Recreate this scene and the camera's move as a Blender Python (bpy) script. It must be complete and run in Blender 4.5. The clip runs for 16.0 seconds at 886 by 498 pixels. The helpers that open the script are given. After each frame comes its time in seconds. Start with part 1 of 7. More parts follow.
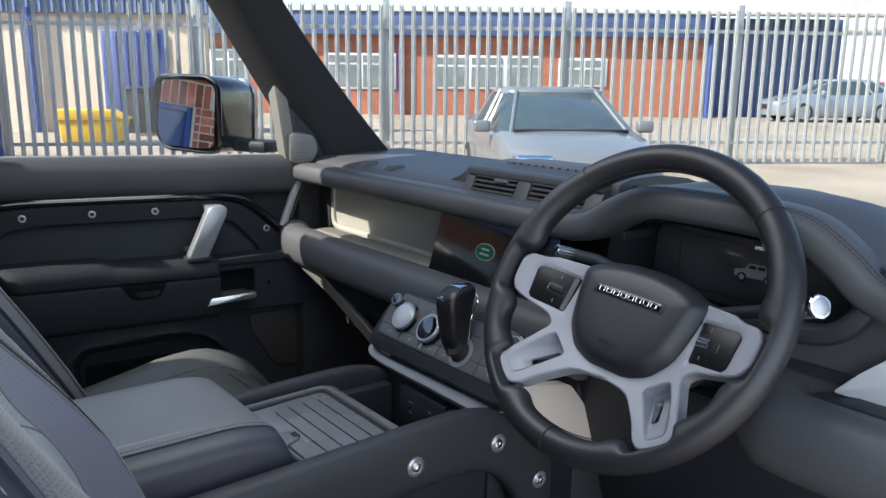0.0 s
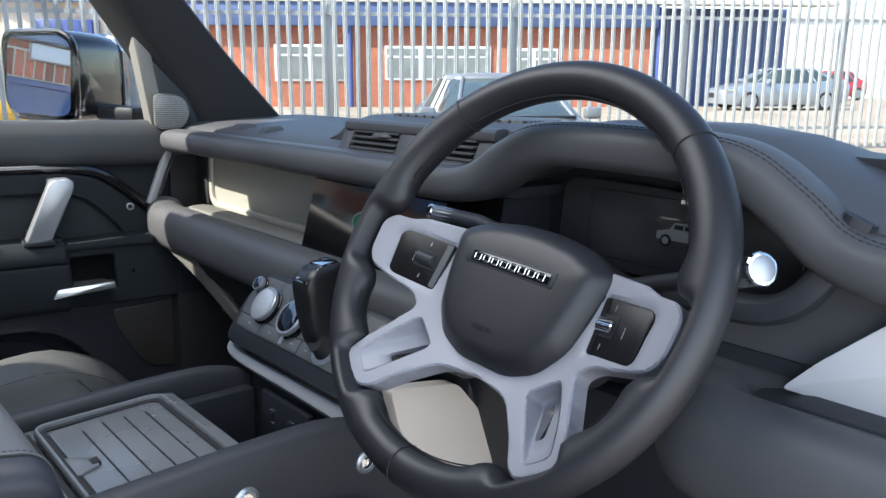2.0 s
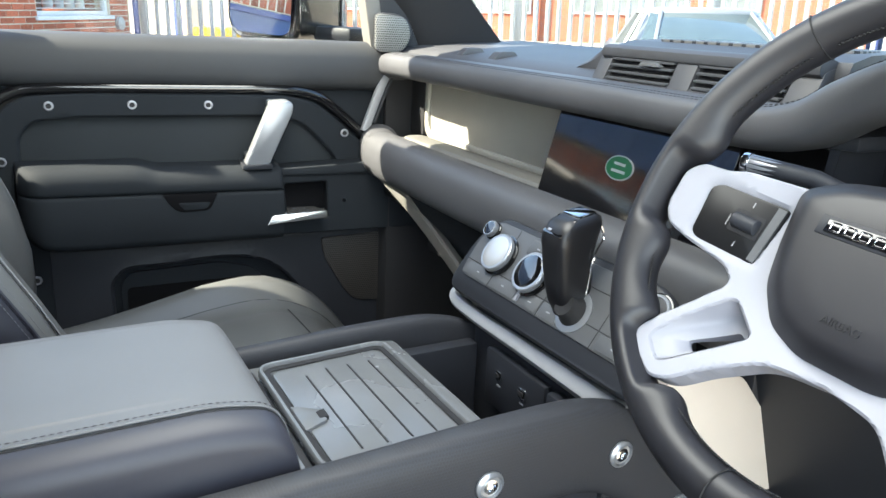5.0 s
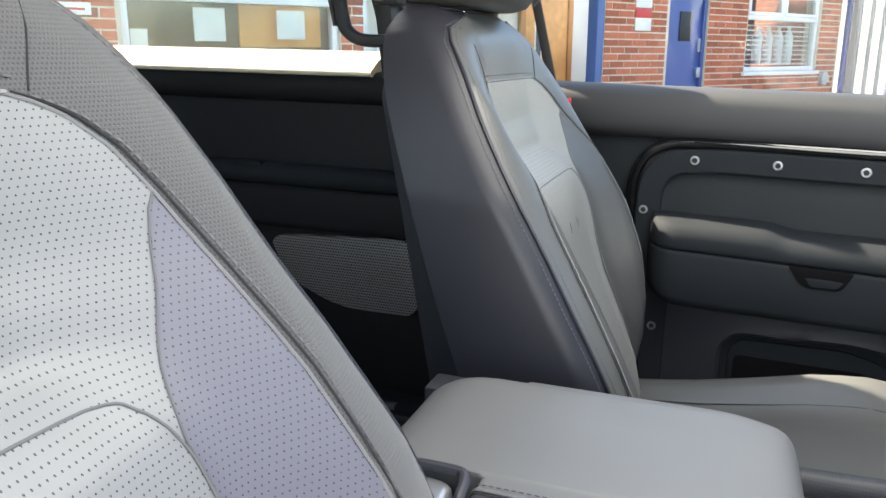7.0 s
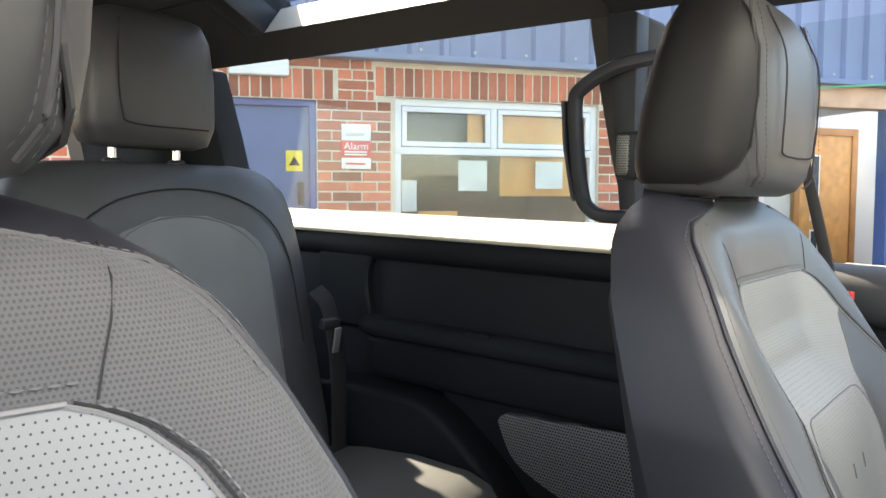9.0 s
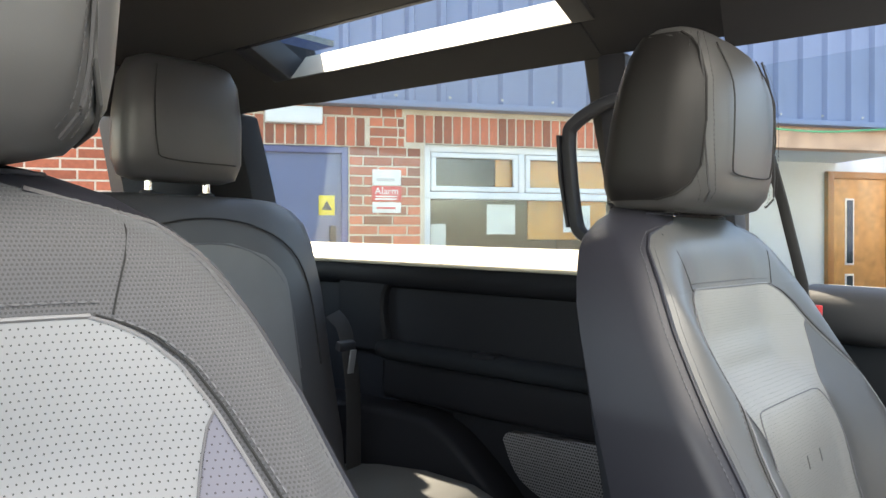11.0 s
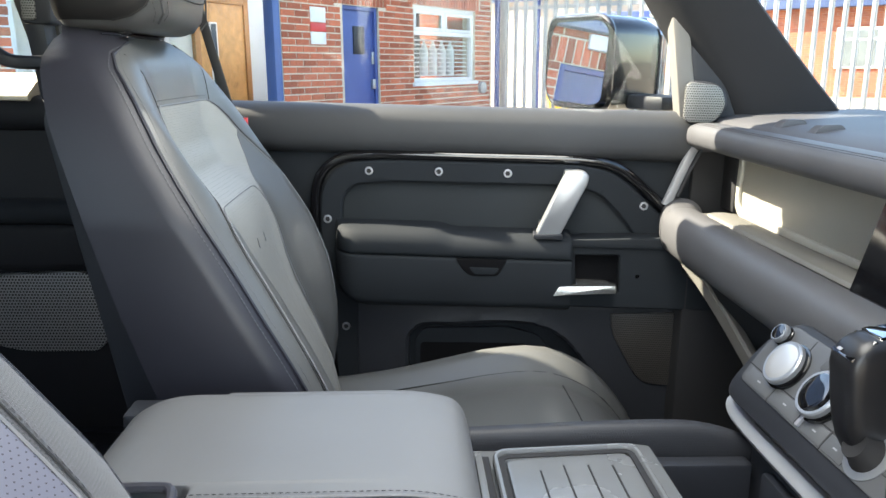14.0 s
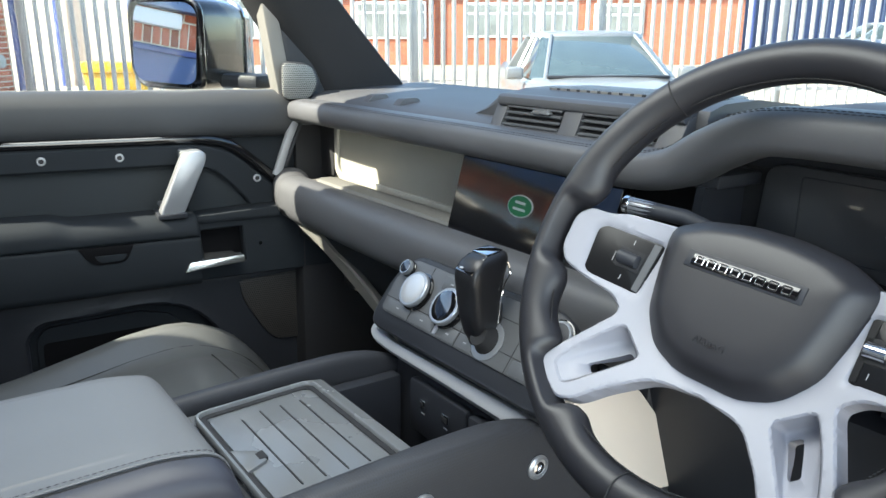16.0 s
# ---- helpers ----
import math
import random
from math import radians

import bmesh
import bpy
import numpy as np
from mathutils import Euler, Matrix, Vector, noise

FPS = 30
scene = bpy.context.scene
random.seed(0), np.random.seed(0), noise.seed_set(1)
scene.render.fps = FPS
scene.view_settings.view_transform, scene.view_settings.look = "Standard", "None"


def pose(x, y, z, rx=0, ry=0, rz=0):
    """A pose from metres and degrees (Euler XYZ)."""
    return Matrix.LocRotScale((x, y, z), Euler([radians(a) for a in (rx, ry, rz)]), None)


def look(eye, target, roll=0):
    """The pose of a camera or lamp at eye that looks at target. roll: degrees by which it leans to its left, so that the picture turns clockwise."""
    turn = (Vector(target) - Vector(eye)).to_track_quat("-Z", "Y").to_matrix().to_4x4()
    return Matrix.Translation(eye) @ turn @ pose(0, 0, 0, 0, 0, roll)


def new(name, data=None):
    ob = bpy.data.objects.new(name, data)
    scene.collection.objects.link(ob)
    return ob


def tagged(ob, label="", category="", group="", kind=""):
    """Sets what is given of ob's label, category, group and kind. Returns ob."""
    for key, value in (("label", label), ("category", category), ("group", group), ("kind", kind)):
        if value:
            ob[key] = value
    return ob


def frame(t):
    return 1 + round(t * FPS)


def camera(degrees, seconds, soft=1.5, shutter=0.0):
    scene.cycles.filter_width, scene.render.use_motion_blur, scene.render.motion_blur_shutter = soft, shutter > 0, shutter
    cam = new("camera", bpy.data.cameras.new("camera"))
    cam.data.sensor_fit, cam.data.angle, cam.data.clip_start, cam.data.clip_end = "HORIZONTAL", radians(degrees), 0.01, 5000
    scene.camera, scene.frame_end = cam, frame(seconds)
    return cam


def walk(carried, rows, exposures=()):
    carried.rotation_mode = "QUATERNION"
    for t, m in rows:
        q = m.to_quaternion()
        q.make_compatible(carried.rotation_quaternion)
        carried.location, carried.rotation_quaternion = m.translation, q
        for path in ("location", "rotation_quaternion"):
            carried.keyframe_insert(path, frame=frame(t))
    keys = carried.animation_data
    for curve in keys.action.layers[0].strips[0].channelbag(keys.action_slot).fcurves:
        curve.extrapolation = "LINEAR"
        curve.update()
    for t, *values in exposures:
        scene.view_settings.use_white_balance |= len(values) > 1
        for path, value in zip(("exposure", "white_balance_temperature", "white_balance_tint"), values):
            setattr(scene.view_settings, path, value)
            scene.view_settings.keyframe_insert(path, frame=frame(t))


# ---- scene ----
cam = camera(60.1, 16.0)
PATH = [
    (0, (0.003, -0.985, 1.653), (1.038, 0.674, 1.232), 0.6),
    (0.5, (0.079, -0.959, 1.625), (1.104, 0.706, 1.202), 0.6),
    (1, (0.167, -0.922, 1.596), (1.213, 0.728, 1.168), 0.0),
    (1.5, (0.213, -0.89, 1.577), (1.313, 0.725, 1.15), -0.1),
    (2, (0.223, -0.86, 1.572), (1.349, 0.734, 1.136), 0.2),
    (2.5, (0.227, -0.818, 1.571), (1.352, 0.761, 1.082), 0.3),
    (3, (0.22, -0.777, 1.569), (1.336, 0.787, 1.012), 0.4),
    (3.2, (0.217, -0.765, 1.567), (1.332, 0.794, 0.996), 0.6),
    (5.3, (0.204, -0.677, 1.543), (0.763, 1.146, 0.938), 1.3),
    (5.5, (0.215, -0.668, 1.539), (0.64, 1.189, 0.93), 1.2),
    (6, (0.22, -0.664, 1.542), (0.289, 1.241, 0.937), 1.0),
    (6.5, (0.258, -0.649, 1.565), (-0.149, 1.224, 0.995), 0.5),
    (7, (0.267, -0.6, 1.552), (-0.586, 1.142, 1.063), 0.0),
    (7.5, (0.287, -0.55, 1.56), (-0.863, 1.034, 1.15), 0.1),
    (8, (0.282, -0.518, 1.573), (-1.002, 0.982, 1.253), -0.1),
    (8.5, (0.255, -0.5, 1.594), (-1.103, 0.951, 1.366), 0.0),
    (9, (0.23, -0.478, 1.607), (-1.184, 0.93, 1.473), 0.1),
    (9.2, (0.22, -0.474, 1.611), (-1.212, 0.919, 1.516), 0.1),
    (11.3, (0.37, -0.527, 1.568), (-1.112, 0.817, 1.559), 0.0),
    (11.5, (0.386, -0.545, 1.57), (-1.075, 0.82, 1.533), -0.0),
    (12, (0.389, -0.604, 1.581), (-0.922, 0.901, 1.457), -0.2),
    (12.5, (0.336, -0.652, 1.58), (-0.729, 1.028, 1.368), -0.1),
    (13, (0.31, -0.676, 1.586), (-0.465, 1.144, 1.288), -0.3),
    (13.5, (0.308, -0.659, 1.577), (-0.129, 1.255, 1.194), -0.2),
    (14, (0.298, -0.654, 1.567), (0.186, 1.288, 1.104), -0.3),
    (14.5, (0.282, -0.661, 1.565), (0.516, 1.257, 1.047), -0.1),
    (15, (0.255, -0.674, 1.556), (0.802, 1.173, 1.016), -0.1),
    (15.5, (0.216, -0.721, 1.57), (1.012, 1.033, 1.031), -0.1),
    (16, (0.169, -0.743, 1.59), (1.118, 0.933, 1.051), -0.1),
]
EXPOSURES = [(0, 1.13, 6300, 9), (1.5, 1.38, 6250, 9), (3.0, 1.72, 6250, 8), (5.4, 2.62, 6900, 4), (6.2, 2.66, 7100, 5), (7.2, 2.46, 7350, 9), (8.5, 2.54, 7550, 10), (9.3, 2.54, 7700, 10), (12.0, 2.46, 7500, 10), (12.8, 2.36, 7400, 10), (14.0, 2.50, 7000, 7), (15.0, 2.36, 6700, 4), (16, 2.16, 6600, 3)]
walk(cam, [(t, look(eye, target, roll)) for t, eye, target, roll in PATH], EXPOSURES)

# ---- world and sun ----
world = bpy.data.worlds.new("sky")
scene.world = world
world.use_nodes = True
nt = world.node_tree
sky = nt.nodes.new("ShaderNodeTexSky")
sky.sky_type, sky.sun_disc = "NISHITA", False
SUN = Vector((-1.146, 0.186, 1.0)).normalized()
sky.sun_elevation = math.asin(SUN.z)
sky.sun_rotation = math.atan2(SUN.x, SUN.y)
nt.links.new(sky.outputs[0], nt.nodes["Background"].inputs[0])
nt.nodes["Background"].inputs[1].default_value = 0.15
sun = new("sun", bpy.data.lights.new("sun", "SUN"))
sun.data.energy, sun.data.angle, sun.data.color = 5.0, radians(0.5), (1.0, 0.93, 0.80)
sun.matrix_world = look((0, 0, 30), Vector((0, 0, 30)) - SUN)

# sky and sunlit ground through the open driver's doorway
door_light = new("doorway_light", bpy.data.lights.new("doorway_light", "AREA"))
door_light.data.shape, door_light.data.size, door_light.data.size_y, door_light.data.energy = "RECTANGLE", 1.6, 1.2, 6.4
door_light.data.color = (0.93, 0.96, 1.0)
door_light.matrix_world = look((0.24, -1.5, 1.55), (0.52, -0.3, 1.36))

# added fill lamp in the lining over the front seats, under closed roof
fill_lamp = new("overhead_fill_lamp", bpy.data.lights.new("overhead_fill_lamp", "AREA"))
fill_lamp.data.shape, fill_lamp.data.size, fill_lamp.data.size_y, fill_lamp.data.energy = "RECTANGLE", 0.40, 0.90, 2.8
fill_lamp.data.color = (0.96, 0.98, 1.0)
fill_lamp.matrix_world = look((0.36, -0.03, 1.985), (0.36, -0.03, 0.5))

# ---- materials ----
def mat(name, col, rough=0.5, metal=0.0, grain=0.0, scale=300.0, vary=0.12, vscale=6.0, spec=0.5, bump=0.15, coat=0.0,
        pattern="noise", island=False, per_object=0.0):
    """A surface: base colour with variation at two scales, roughness that varies a little, and fine relief."""
    m = bpy.data.materials.new(name)
    m.use_nodes = True
    n, l = m.node_tree.nodes, m.node_tree.links
    b = n["Principled BSDF"]
    b.inputs["Metallic"].default_value = metal
    b.inputs["Specular IOR Level"].default_value = spec
    b.inputs["Coat Weight"].default_value = coat
    b.inputs["Coat Roughness"].default_value = 0.05
    tc = n.new("ShaderNodeTexCoord")
    big = n.new("ShaderNodeTexNoise")
    big.inputs["Scale"].default_value, big.inputs["Detail"].default_value = vscale, 6.0
    l.new(tc.outputs["Object"], big.inputs["Vector"])
    fine = n.new("ShaderNodeTexNoise" if pattern == "noise" else "ShaderNodeTexVoronoi")
    fine.inputs["Scale"].default_value = scale
    l.new(tc.outputs["Object"], fine.inputs["Vector"])
    mr = n.new("ShaderNodeMapRange")
    mr.inputs["From Min"].default_value, mr.inputs["From Max"].default_value = 0.3, 0.7
    mr.inputs["To Min"].default_value, mr.inputs["To Max"].default_value = 1 - vary, 1 + vary
    l.new(big.outputs["Fac"], mr.inputs["Value"])
    mul = n.new("ShaderNodeVectorMath")
    mul.operation = "SCALE"
    mul.inputs[0].default_value = col[:3]
    l.new(mr.outputs[0], mul.inputs["Scale"])
    out = mul.outputs[0]
    if per_object or island:
        src = n.new("ShaderNodeNewGeometry" if island else "ShaderNodeObjectInfo")
        mr2 = n.new("ShaderNodeMapRange")
        k = per_object or 0.3
        mr2.inputs["To Min"].default_value, mr2.inputs["To Max"].default_value = 1 - k, 1 + k
        l.new(src.outputs["Random Per Island" if island else "Random"], mr2.inputs["Value"])
        mul2 = n.new("ShaderNodeVectorMath")
        mul2.operation = "SCALE"
        l.new(out, mul2.inputs[0])
        l.new(mr2.outputs[0], mul2.inputs["Scale"])
        out = mul2.outputs[0]
    l.new(out, b.inputs["Base Color"])
    rr = n.new("ShaderNodeMapRange")
    rr.inputs["To Min"].default_value, rr.inputs["To Max"].default_value = max(0.02, rough - 0.06), min(1, rough + 0.06)
    l.new(big.outputs["Fac"], rr.inputs["Value"])
    l.new(rr.outputs[0], b.inputs["Roughness"])
    if grain:
        bp = n.new("ShaderNodeBump")
        bp.inputs["Strength"].default_value, bp.inputs["Distance"].default_value = bump, grain
        l.new(fine.outputs[0], bp.inputs["Height"])
        l.new(bp.outputs[0], b.inputs["Normal"])
    return m


def glass_mat(name, col=(1, 1, 1), rough=0.0, low=0.015, high=0.22, haze_level=0.0):
    """Thin clear glass: see-through, with more gloss towards the edges of view."""
    m = bpy.data.materials.new(name)
    m.use_nodes = True
    n, l = m.node_tree.nodes, m.node_tree.links
    n.remove(n["Principled BSDF"])
    tr, gl, mix, lw = (n.new("ShaderNodeBsdfTransparent"), n.new("ShaderNodeBsdfGlossy"), n.new("ShaderNodeMixShader"), n.new("ShaderNodeLayerWeight"))
    tr.inputs[0].default_value = (*col, 1)
    gl.inputs["Roughness"].default_value = rough
    lw.inputs["Blend"].default_value = 0.5
    pw = n.new("ShaderNodeMath")
    pw.operation = "POWER"
    pw.inputs[1].default_value = 5.0
    l.new(lw.outputs["Facing"], pw.inputs[0])
    mr = n.new("ShaderNodeMapRange")
    mr.inputs["To Min"].default_value, mr.inputs["To Max"].default_value = low, high
    l.new(pw.outputs[0], mr.inputs["Value"])
    l.new(mr.outputs[0], mix.inputs[0])
    l.new(tr.outputs[0], mix.inputs[1])
    l.new(gl.outputs[0], mix.inputs[2])
    last = mix.outputs[0]
    # translucent film imitates the haze over the view through the pane
    if haze_level:
        veil, haze_film = n.new("ShaderNodeMixShader"), n.new("ShaderNodeBsdfTranslucent")
        haze_film.inputs[0].default_value = (0.75, 0.73, 0.68, 1)
        spots = n.new("ShaderNodeTexNoise")
        spots.inputs["Scale"].default_value, spots.inputs["Detail"].default_value = 9.0, 8.0
        amount = n.new("ShaderNodeMapRange")
        amount.inputs["To Min"].default_value, amount.inputs["To Max"].default_value = haze_level * 0.7, haze_level * 1.3
        l.new(spots.outputs[0], amount.inputs["Value"])
        l.new(amount.outputs[0], veil.inputs[0])
        l.new(last, veil.inputs[1])
        l.new(haze_film.outputs[0], veil.inputs[2])
        last = veil.outputs[0]
    l.new(last, n["Material Output"].inputs[0])
    return m


def dotted(name, col, dot, rough, pitch, radius, gap=0.35, stagger=True, metal=0.0, depth=0.0006, axis="yz"):
    """A perforated or woven surface: a grid of small dots pressed into it, pitch fitted to the view."""
    m = mat(name, col, rough, metal, grain=0.0004, scale=900, vary=0.08)
    n, l = m.node_tree.nodes, m.node_tree.links
    b = n["Principled BSDF"]
    tc = n.new("ShaderNodeTexCoord")
    sep = n.new("ShaderNodeSeparateXYZ")
    l.new(tc.outputs["Object"], sep.inputs[0])

    def op(kind, a, c=None, use=None):
        o = n.new("ShaderNodeMath")
        o.operation = kind
        for i, v in ((0, a), (1, c)):
            if v is None:
                continue
            if isinstance(v, (int, float)):
                o.inputs[i].default_value = v
            else:
                l.new(v, o.inputs[i])
        return o.outputs[0]
    ax = {"x": 0, "y": 1, "z": 2}
    p = op("DIVIDE", sep.outputs[ax[axis[0]]], pitch)
    q = op("DIVIDE", sep.outputs[ax[axis[1]]], pitch)
    if stagger:
        p = op("ADD", p, op("MULTIPLY", op("FLOOR", q), 0.5))
    u = op("SUBTRACT", op("FRACT", p), 0.5)
    v = op("SUBTRACT", op("FRACT", q), 0.5)
    d = op("SQRT", op("ADD", op("MULTIPLY", u, u), op("MULTIPLY", v, v)))
    hole = op("LESS_THAN", d, radius)
    mix = n.new("ShaderNodeMix")
    mix.data_type = "RGBA"
    l.new(hole, mix.inputs["Factor"])
    l.new(b.inputs["Base Color"].links[0].from_socket, mix.inputs["A"])
    mix.inputs["B"].default_value = (*dot, 1)
    l.new(mix.outputs["Result"], b.inputs["Base Color"])
    bp = n.new("ShaderNodeBump")
    bp.invert = True
    bp.inputs["Strength"].default_value, bp.inputs["Distance"].default_value = 0.6, depth
    l.new(hole, bp.inputs["Height"])
    l.new(b.inputs["Normal"].links[0].from_socket, bp.inputs["Normal"])
    l.new(bp.outputs[0], b.inputs["Normal"])
    return m


M_LEATHER = mat("dark grained leather", (0.0200, 0.0202, 0.0272), 0.44, grain=0.0003, scale=1300, bump=0.18, spec=0.4)
M_REARL = mat("dark rear seat leather", (0.058, 0.058, 0.063), 0.42, grain=0.0003, scale=1300, bump=0.18)
# seat leather in a lit and a shaded copy for the restraints
M_HRFACE = mat("head restraint leather lightened as lit", (0.064, 0.064, 0.065), 0.40, grain=0.0003, scale=1300, bump=0.18)
M_HRSIDE = mat("side leather darkened as shaded", (0.0095, 0.0090, 0.0092), 0.55, grain=0.0003, scale=1300, bump=0.18, spec=0.3)
M_RIM = mat("fine black wheel leather", (0.0145, 0.0145, 0.0180), 0.46, grain=0.0002, scale=1500, bump=0.15)
M_SOFT = mat("soft touch dashboard skin", (0.066, 0.067, 0.073), 0.52, grain=0.0004, scale=700, bump=0.2, spec=0.5)
M_PLAST = mat("black moulded plastic", (0.022, 0.024, 0.030), 0.50, grain=0.0003, scale=900, bump=0.2, spec=0.35)
M_DOOR = mat("dark grey door moulding", (0.0135, 0.0165, 0.0205), 0.78, grain=0.0003, scale=800, bump=0.2, spec=0.2)
M_GLOSS = mat("gloss black trim", (0.005, 0.005, 0.006), 0.10, coat=0.6, vary=0.05)
M_FABRIC = dotted("woven grey seat fabric", (0.064, 0.064, 0.071), (0.035, 0.035, 0.039), 0.75, 0.0021, 0.32, depth=0.0007)
M_FABRIC.node_tree.nodes["Principled BSDF"].inputs["Sheen Weight"].default_value = 0.35
M_PERF = dotted("perforated grey leather", (0.190, 0.194, 0.204), (0.035, 0.035, 0.036), 0.5, 0.0034, 0.135)
M_SILVER = mat("satin silver metal", (0.36, 0.375, 0.40), 0.36, 0.7, grain=0.0002, scale=500, bump=0.05)
M_KNOB = mat("brushed silver knob", (0.50, 0.50, 0.50), 0.36, 0.55, vary=0.05)
M_CHROME = mat("bright chrome", (0.75, 0.76, 0.78), 0.08, 1.0, vary=0.03)
M_WHITE = mat("pale grey painted spoke", (0.245, 0.25, 0.285), 0.45, vary=0.04)
M_PALE = mat("pale grey trim, also sunlit strut", (0.27, 0.275, 0.29), 0.45, vary=0.05)
M_CREAM = mat("light stone painted panel", (0.62, 0.56, 0.50), 0.45, vary=0.05)
M_SHELF = mat("brushed grey shelf panel", (0.38, 0.37, 0.33), 0.40, 0.2, vary=0.06)
M_GRILLE = dotted("perforated speaker grille", (0.050, 0.046, 0.043), (0.006, 0.006, 0.006), 0.45, 0.0042, 0.33, axis="xz", depth=0.001)
M_TGRILLE = dotted("dash top speaker mesh", (0.16, 0.155, 0.145), (0.008, 0.008, 0.008), 0.5, 0.009, 0.34, axis="xy", depth=0.001)
M_RAIL = dotted("rubber textured rail", (0.024, 0.026, 0.032), (0.020, 0.020, 0.024), 0.6, 0.003, 0.36, axis="xz", depth=0.0005)
M_PANEL = mat("dark grey panel plastic", (0.078, 0.081, 0.087), 0.5, grain=0.0002, scale=900, bump=0.15)
M_TRAY = mat("satin grey tray plastic", (0.142, 0.147, 0.153), 0.27, grain=0.0002, scale=900, bump=0.15)
M_LEVER = mat("satin black lever grip", (0.010, 0.010, 0.012), 0.36, vary=0.06)
M_SCREEN = mat("black glass screen", (0.004, 0.004, 0.005), 0.06, coat=1.0, vary=0.02)
M_LINING = mat("black roof lining cloth", (0.0135, 0.0142, 0.0172), 0.9, grain=0.0008, scale=1200, bump=0.3)
M_CARPET = mat("black carpet", (0.012, 0.012, 0.013), 0.95, grain=0.003, scale=600, bump=0.6)
M_THREAD = mat("grey stitching thread", (0.11, 0.11, 0.12), 0.8)
M_DTHREAD = mat("dark stitching thread", (0.012, 0.012, 0.013), 0.8)
M_RED = mat("red fabric tag", (0.55, 0.03, 0.03), 0.7)
M_GREEN = mat("green badge enamel", (0.006, 0.065, 0.028), 0.25)
M_BLACK = mat("matt black, also for recess shade", (0.011, 0.011, 0.013), 0.8)
# shade inside the door's recesses, put into a near-black colour
M_RECESS_SHADE = mat("near-black for recess shade", (0.005, 0.005, 0.006), 0.9, spec=0.1)
M_PILLAR = mat("grey pillar cloth", (0.050, 0.049, 0.046), 0.9, grain=0.0008, scale=1200, bump=0.3)
M_QUARTER = mat("black rear trim moulding", (0.0064, 0.0074, 0.0105), 0.66, grain=0.0003, scale=900, bump=0.2, spec=0.3)
# pale colour carries the sunlight that falls on the sills
M_SILL = mat("window sill trim coloured as sunlit", (0.47, 0.44, 0.36), 0.6, grain=0.0004, scale=700)
M_GLASS = glass_mat("clear car glass", (0.93, 0.95, 0.95))
M_QGLASS = glass_mat("tinted quarter glass with added haze", (0.86, 0.89, 0.88), 0.0, 0.02, 0.25, 0.022)
M_MIRROR = bpy.data.materials.new("mirror glass")
M_MIRROR.use_nodes = True
M_MIRROR.node_tree.nodes["Principled BSDF"].inputs["Base Color"].default_value = (0.80, 0.83, 0.88, 1)
M_MIRROR.node_tree.nodes["Principled BSDF"].inputs["Metallic"].default_value = 1.0
M_MIRROR.node_tree.nodes["Principled BSDF"].inputs["Roughness"].default_value = 0.0
M_PAINT = mat("gloss black car paint", (0.008, 0.008, 0.009), 0.2, coat=1.0, vary=0.03)
M_LCD = bpy.data.materials.new("lit display marks")
M_LCD.use_nodes = True
M_LCD.node_tree.nodes["Principled BSDF"].inputs["Base Color"].default_value = (0.5, 0.5, 0.52, 1)
M_LCD.node_tree.nodes["Principled BSDF"].inputs["Emission Color"].default_value = (0.8, 0.85, 0.9, 1)
M_LCD.node_tree.nodes["Principled BSDF"].inputs["Emission Strength"].default_value = 0.2

# ---- mesh helpers ----
CAR = pose(0.3, -0.03, 1.2) @ pose(0, 0, 0, 0, 1.3, 6.0) @ pose(-0.3, 0, -1.2)


def finish(bm, angle=35):
    bmesh.ops.recalc_face_normals(bm, faces=bm.faces)
    me = bpy.data.meshes.new("m")
    bm.to_mesh(me)
    bm.free()
    me.shade_smooth()
    me.set_sharp_from_angle(angle=radians(angle))
    return me


def thing(name, label, category, group="", kind="", at=None):
    ob = new(name)
    ob.empty_display_size = 0.05
    ob.matrix_world = CAR if at is None else at
    return tagged(ob, label, category, group, kind)


def part(name, bm, material, parent, label="", angle=35, at=None):
    ob = new(name, finish(bm, angle) if isinstance(bm, bmesh.types.BMesh) else bm)
    if not ob.data.materials:
        ob.data.materials.append(material)
    ob.parent = parent
    if at is not None:
        ob.matrix_local = at
    return tagged(ob, label) if label else ob


def solo(name, bm, material, label, category, group="", kind="", at=None, angle=35):
    ob = new(name, finish(bm, angle))
    ob.data.materials.append(material)
    ob.matrix_world = CAR if at is None else at
    return tagged(ob, label, category, group, kind)


def bev(bm, w, seg=2, limit=30):
    if w:
        e = [e for e in bm.edges if len(e.link_faces) == 2 and e.calc_face_angle(0) > radians(limit)]
        bmesh.ops.bevel(bm, geom=e, offset=w, segments=seg, affect="EDGES", profile=0.5, clamp_overlap=True)
    return bm


def box(x0, x1, y0, y1, z0, z1, w=0.003, seg=2):
    bm = bmesh.new()
    bmesh.ops.create_cube(bm, size=1)
    for v in bm.verts:
        v.co = ((x0 + x1) / 2 + v.co.x * abs(x1 - x0), (y0 + y1) / 2 + v.co.y * abs(y1 - y0), (z0 + z1) / 2 + v.co.z * abs(z1 - z0))
    return bev(bm, w, seg)


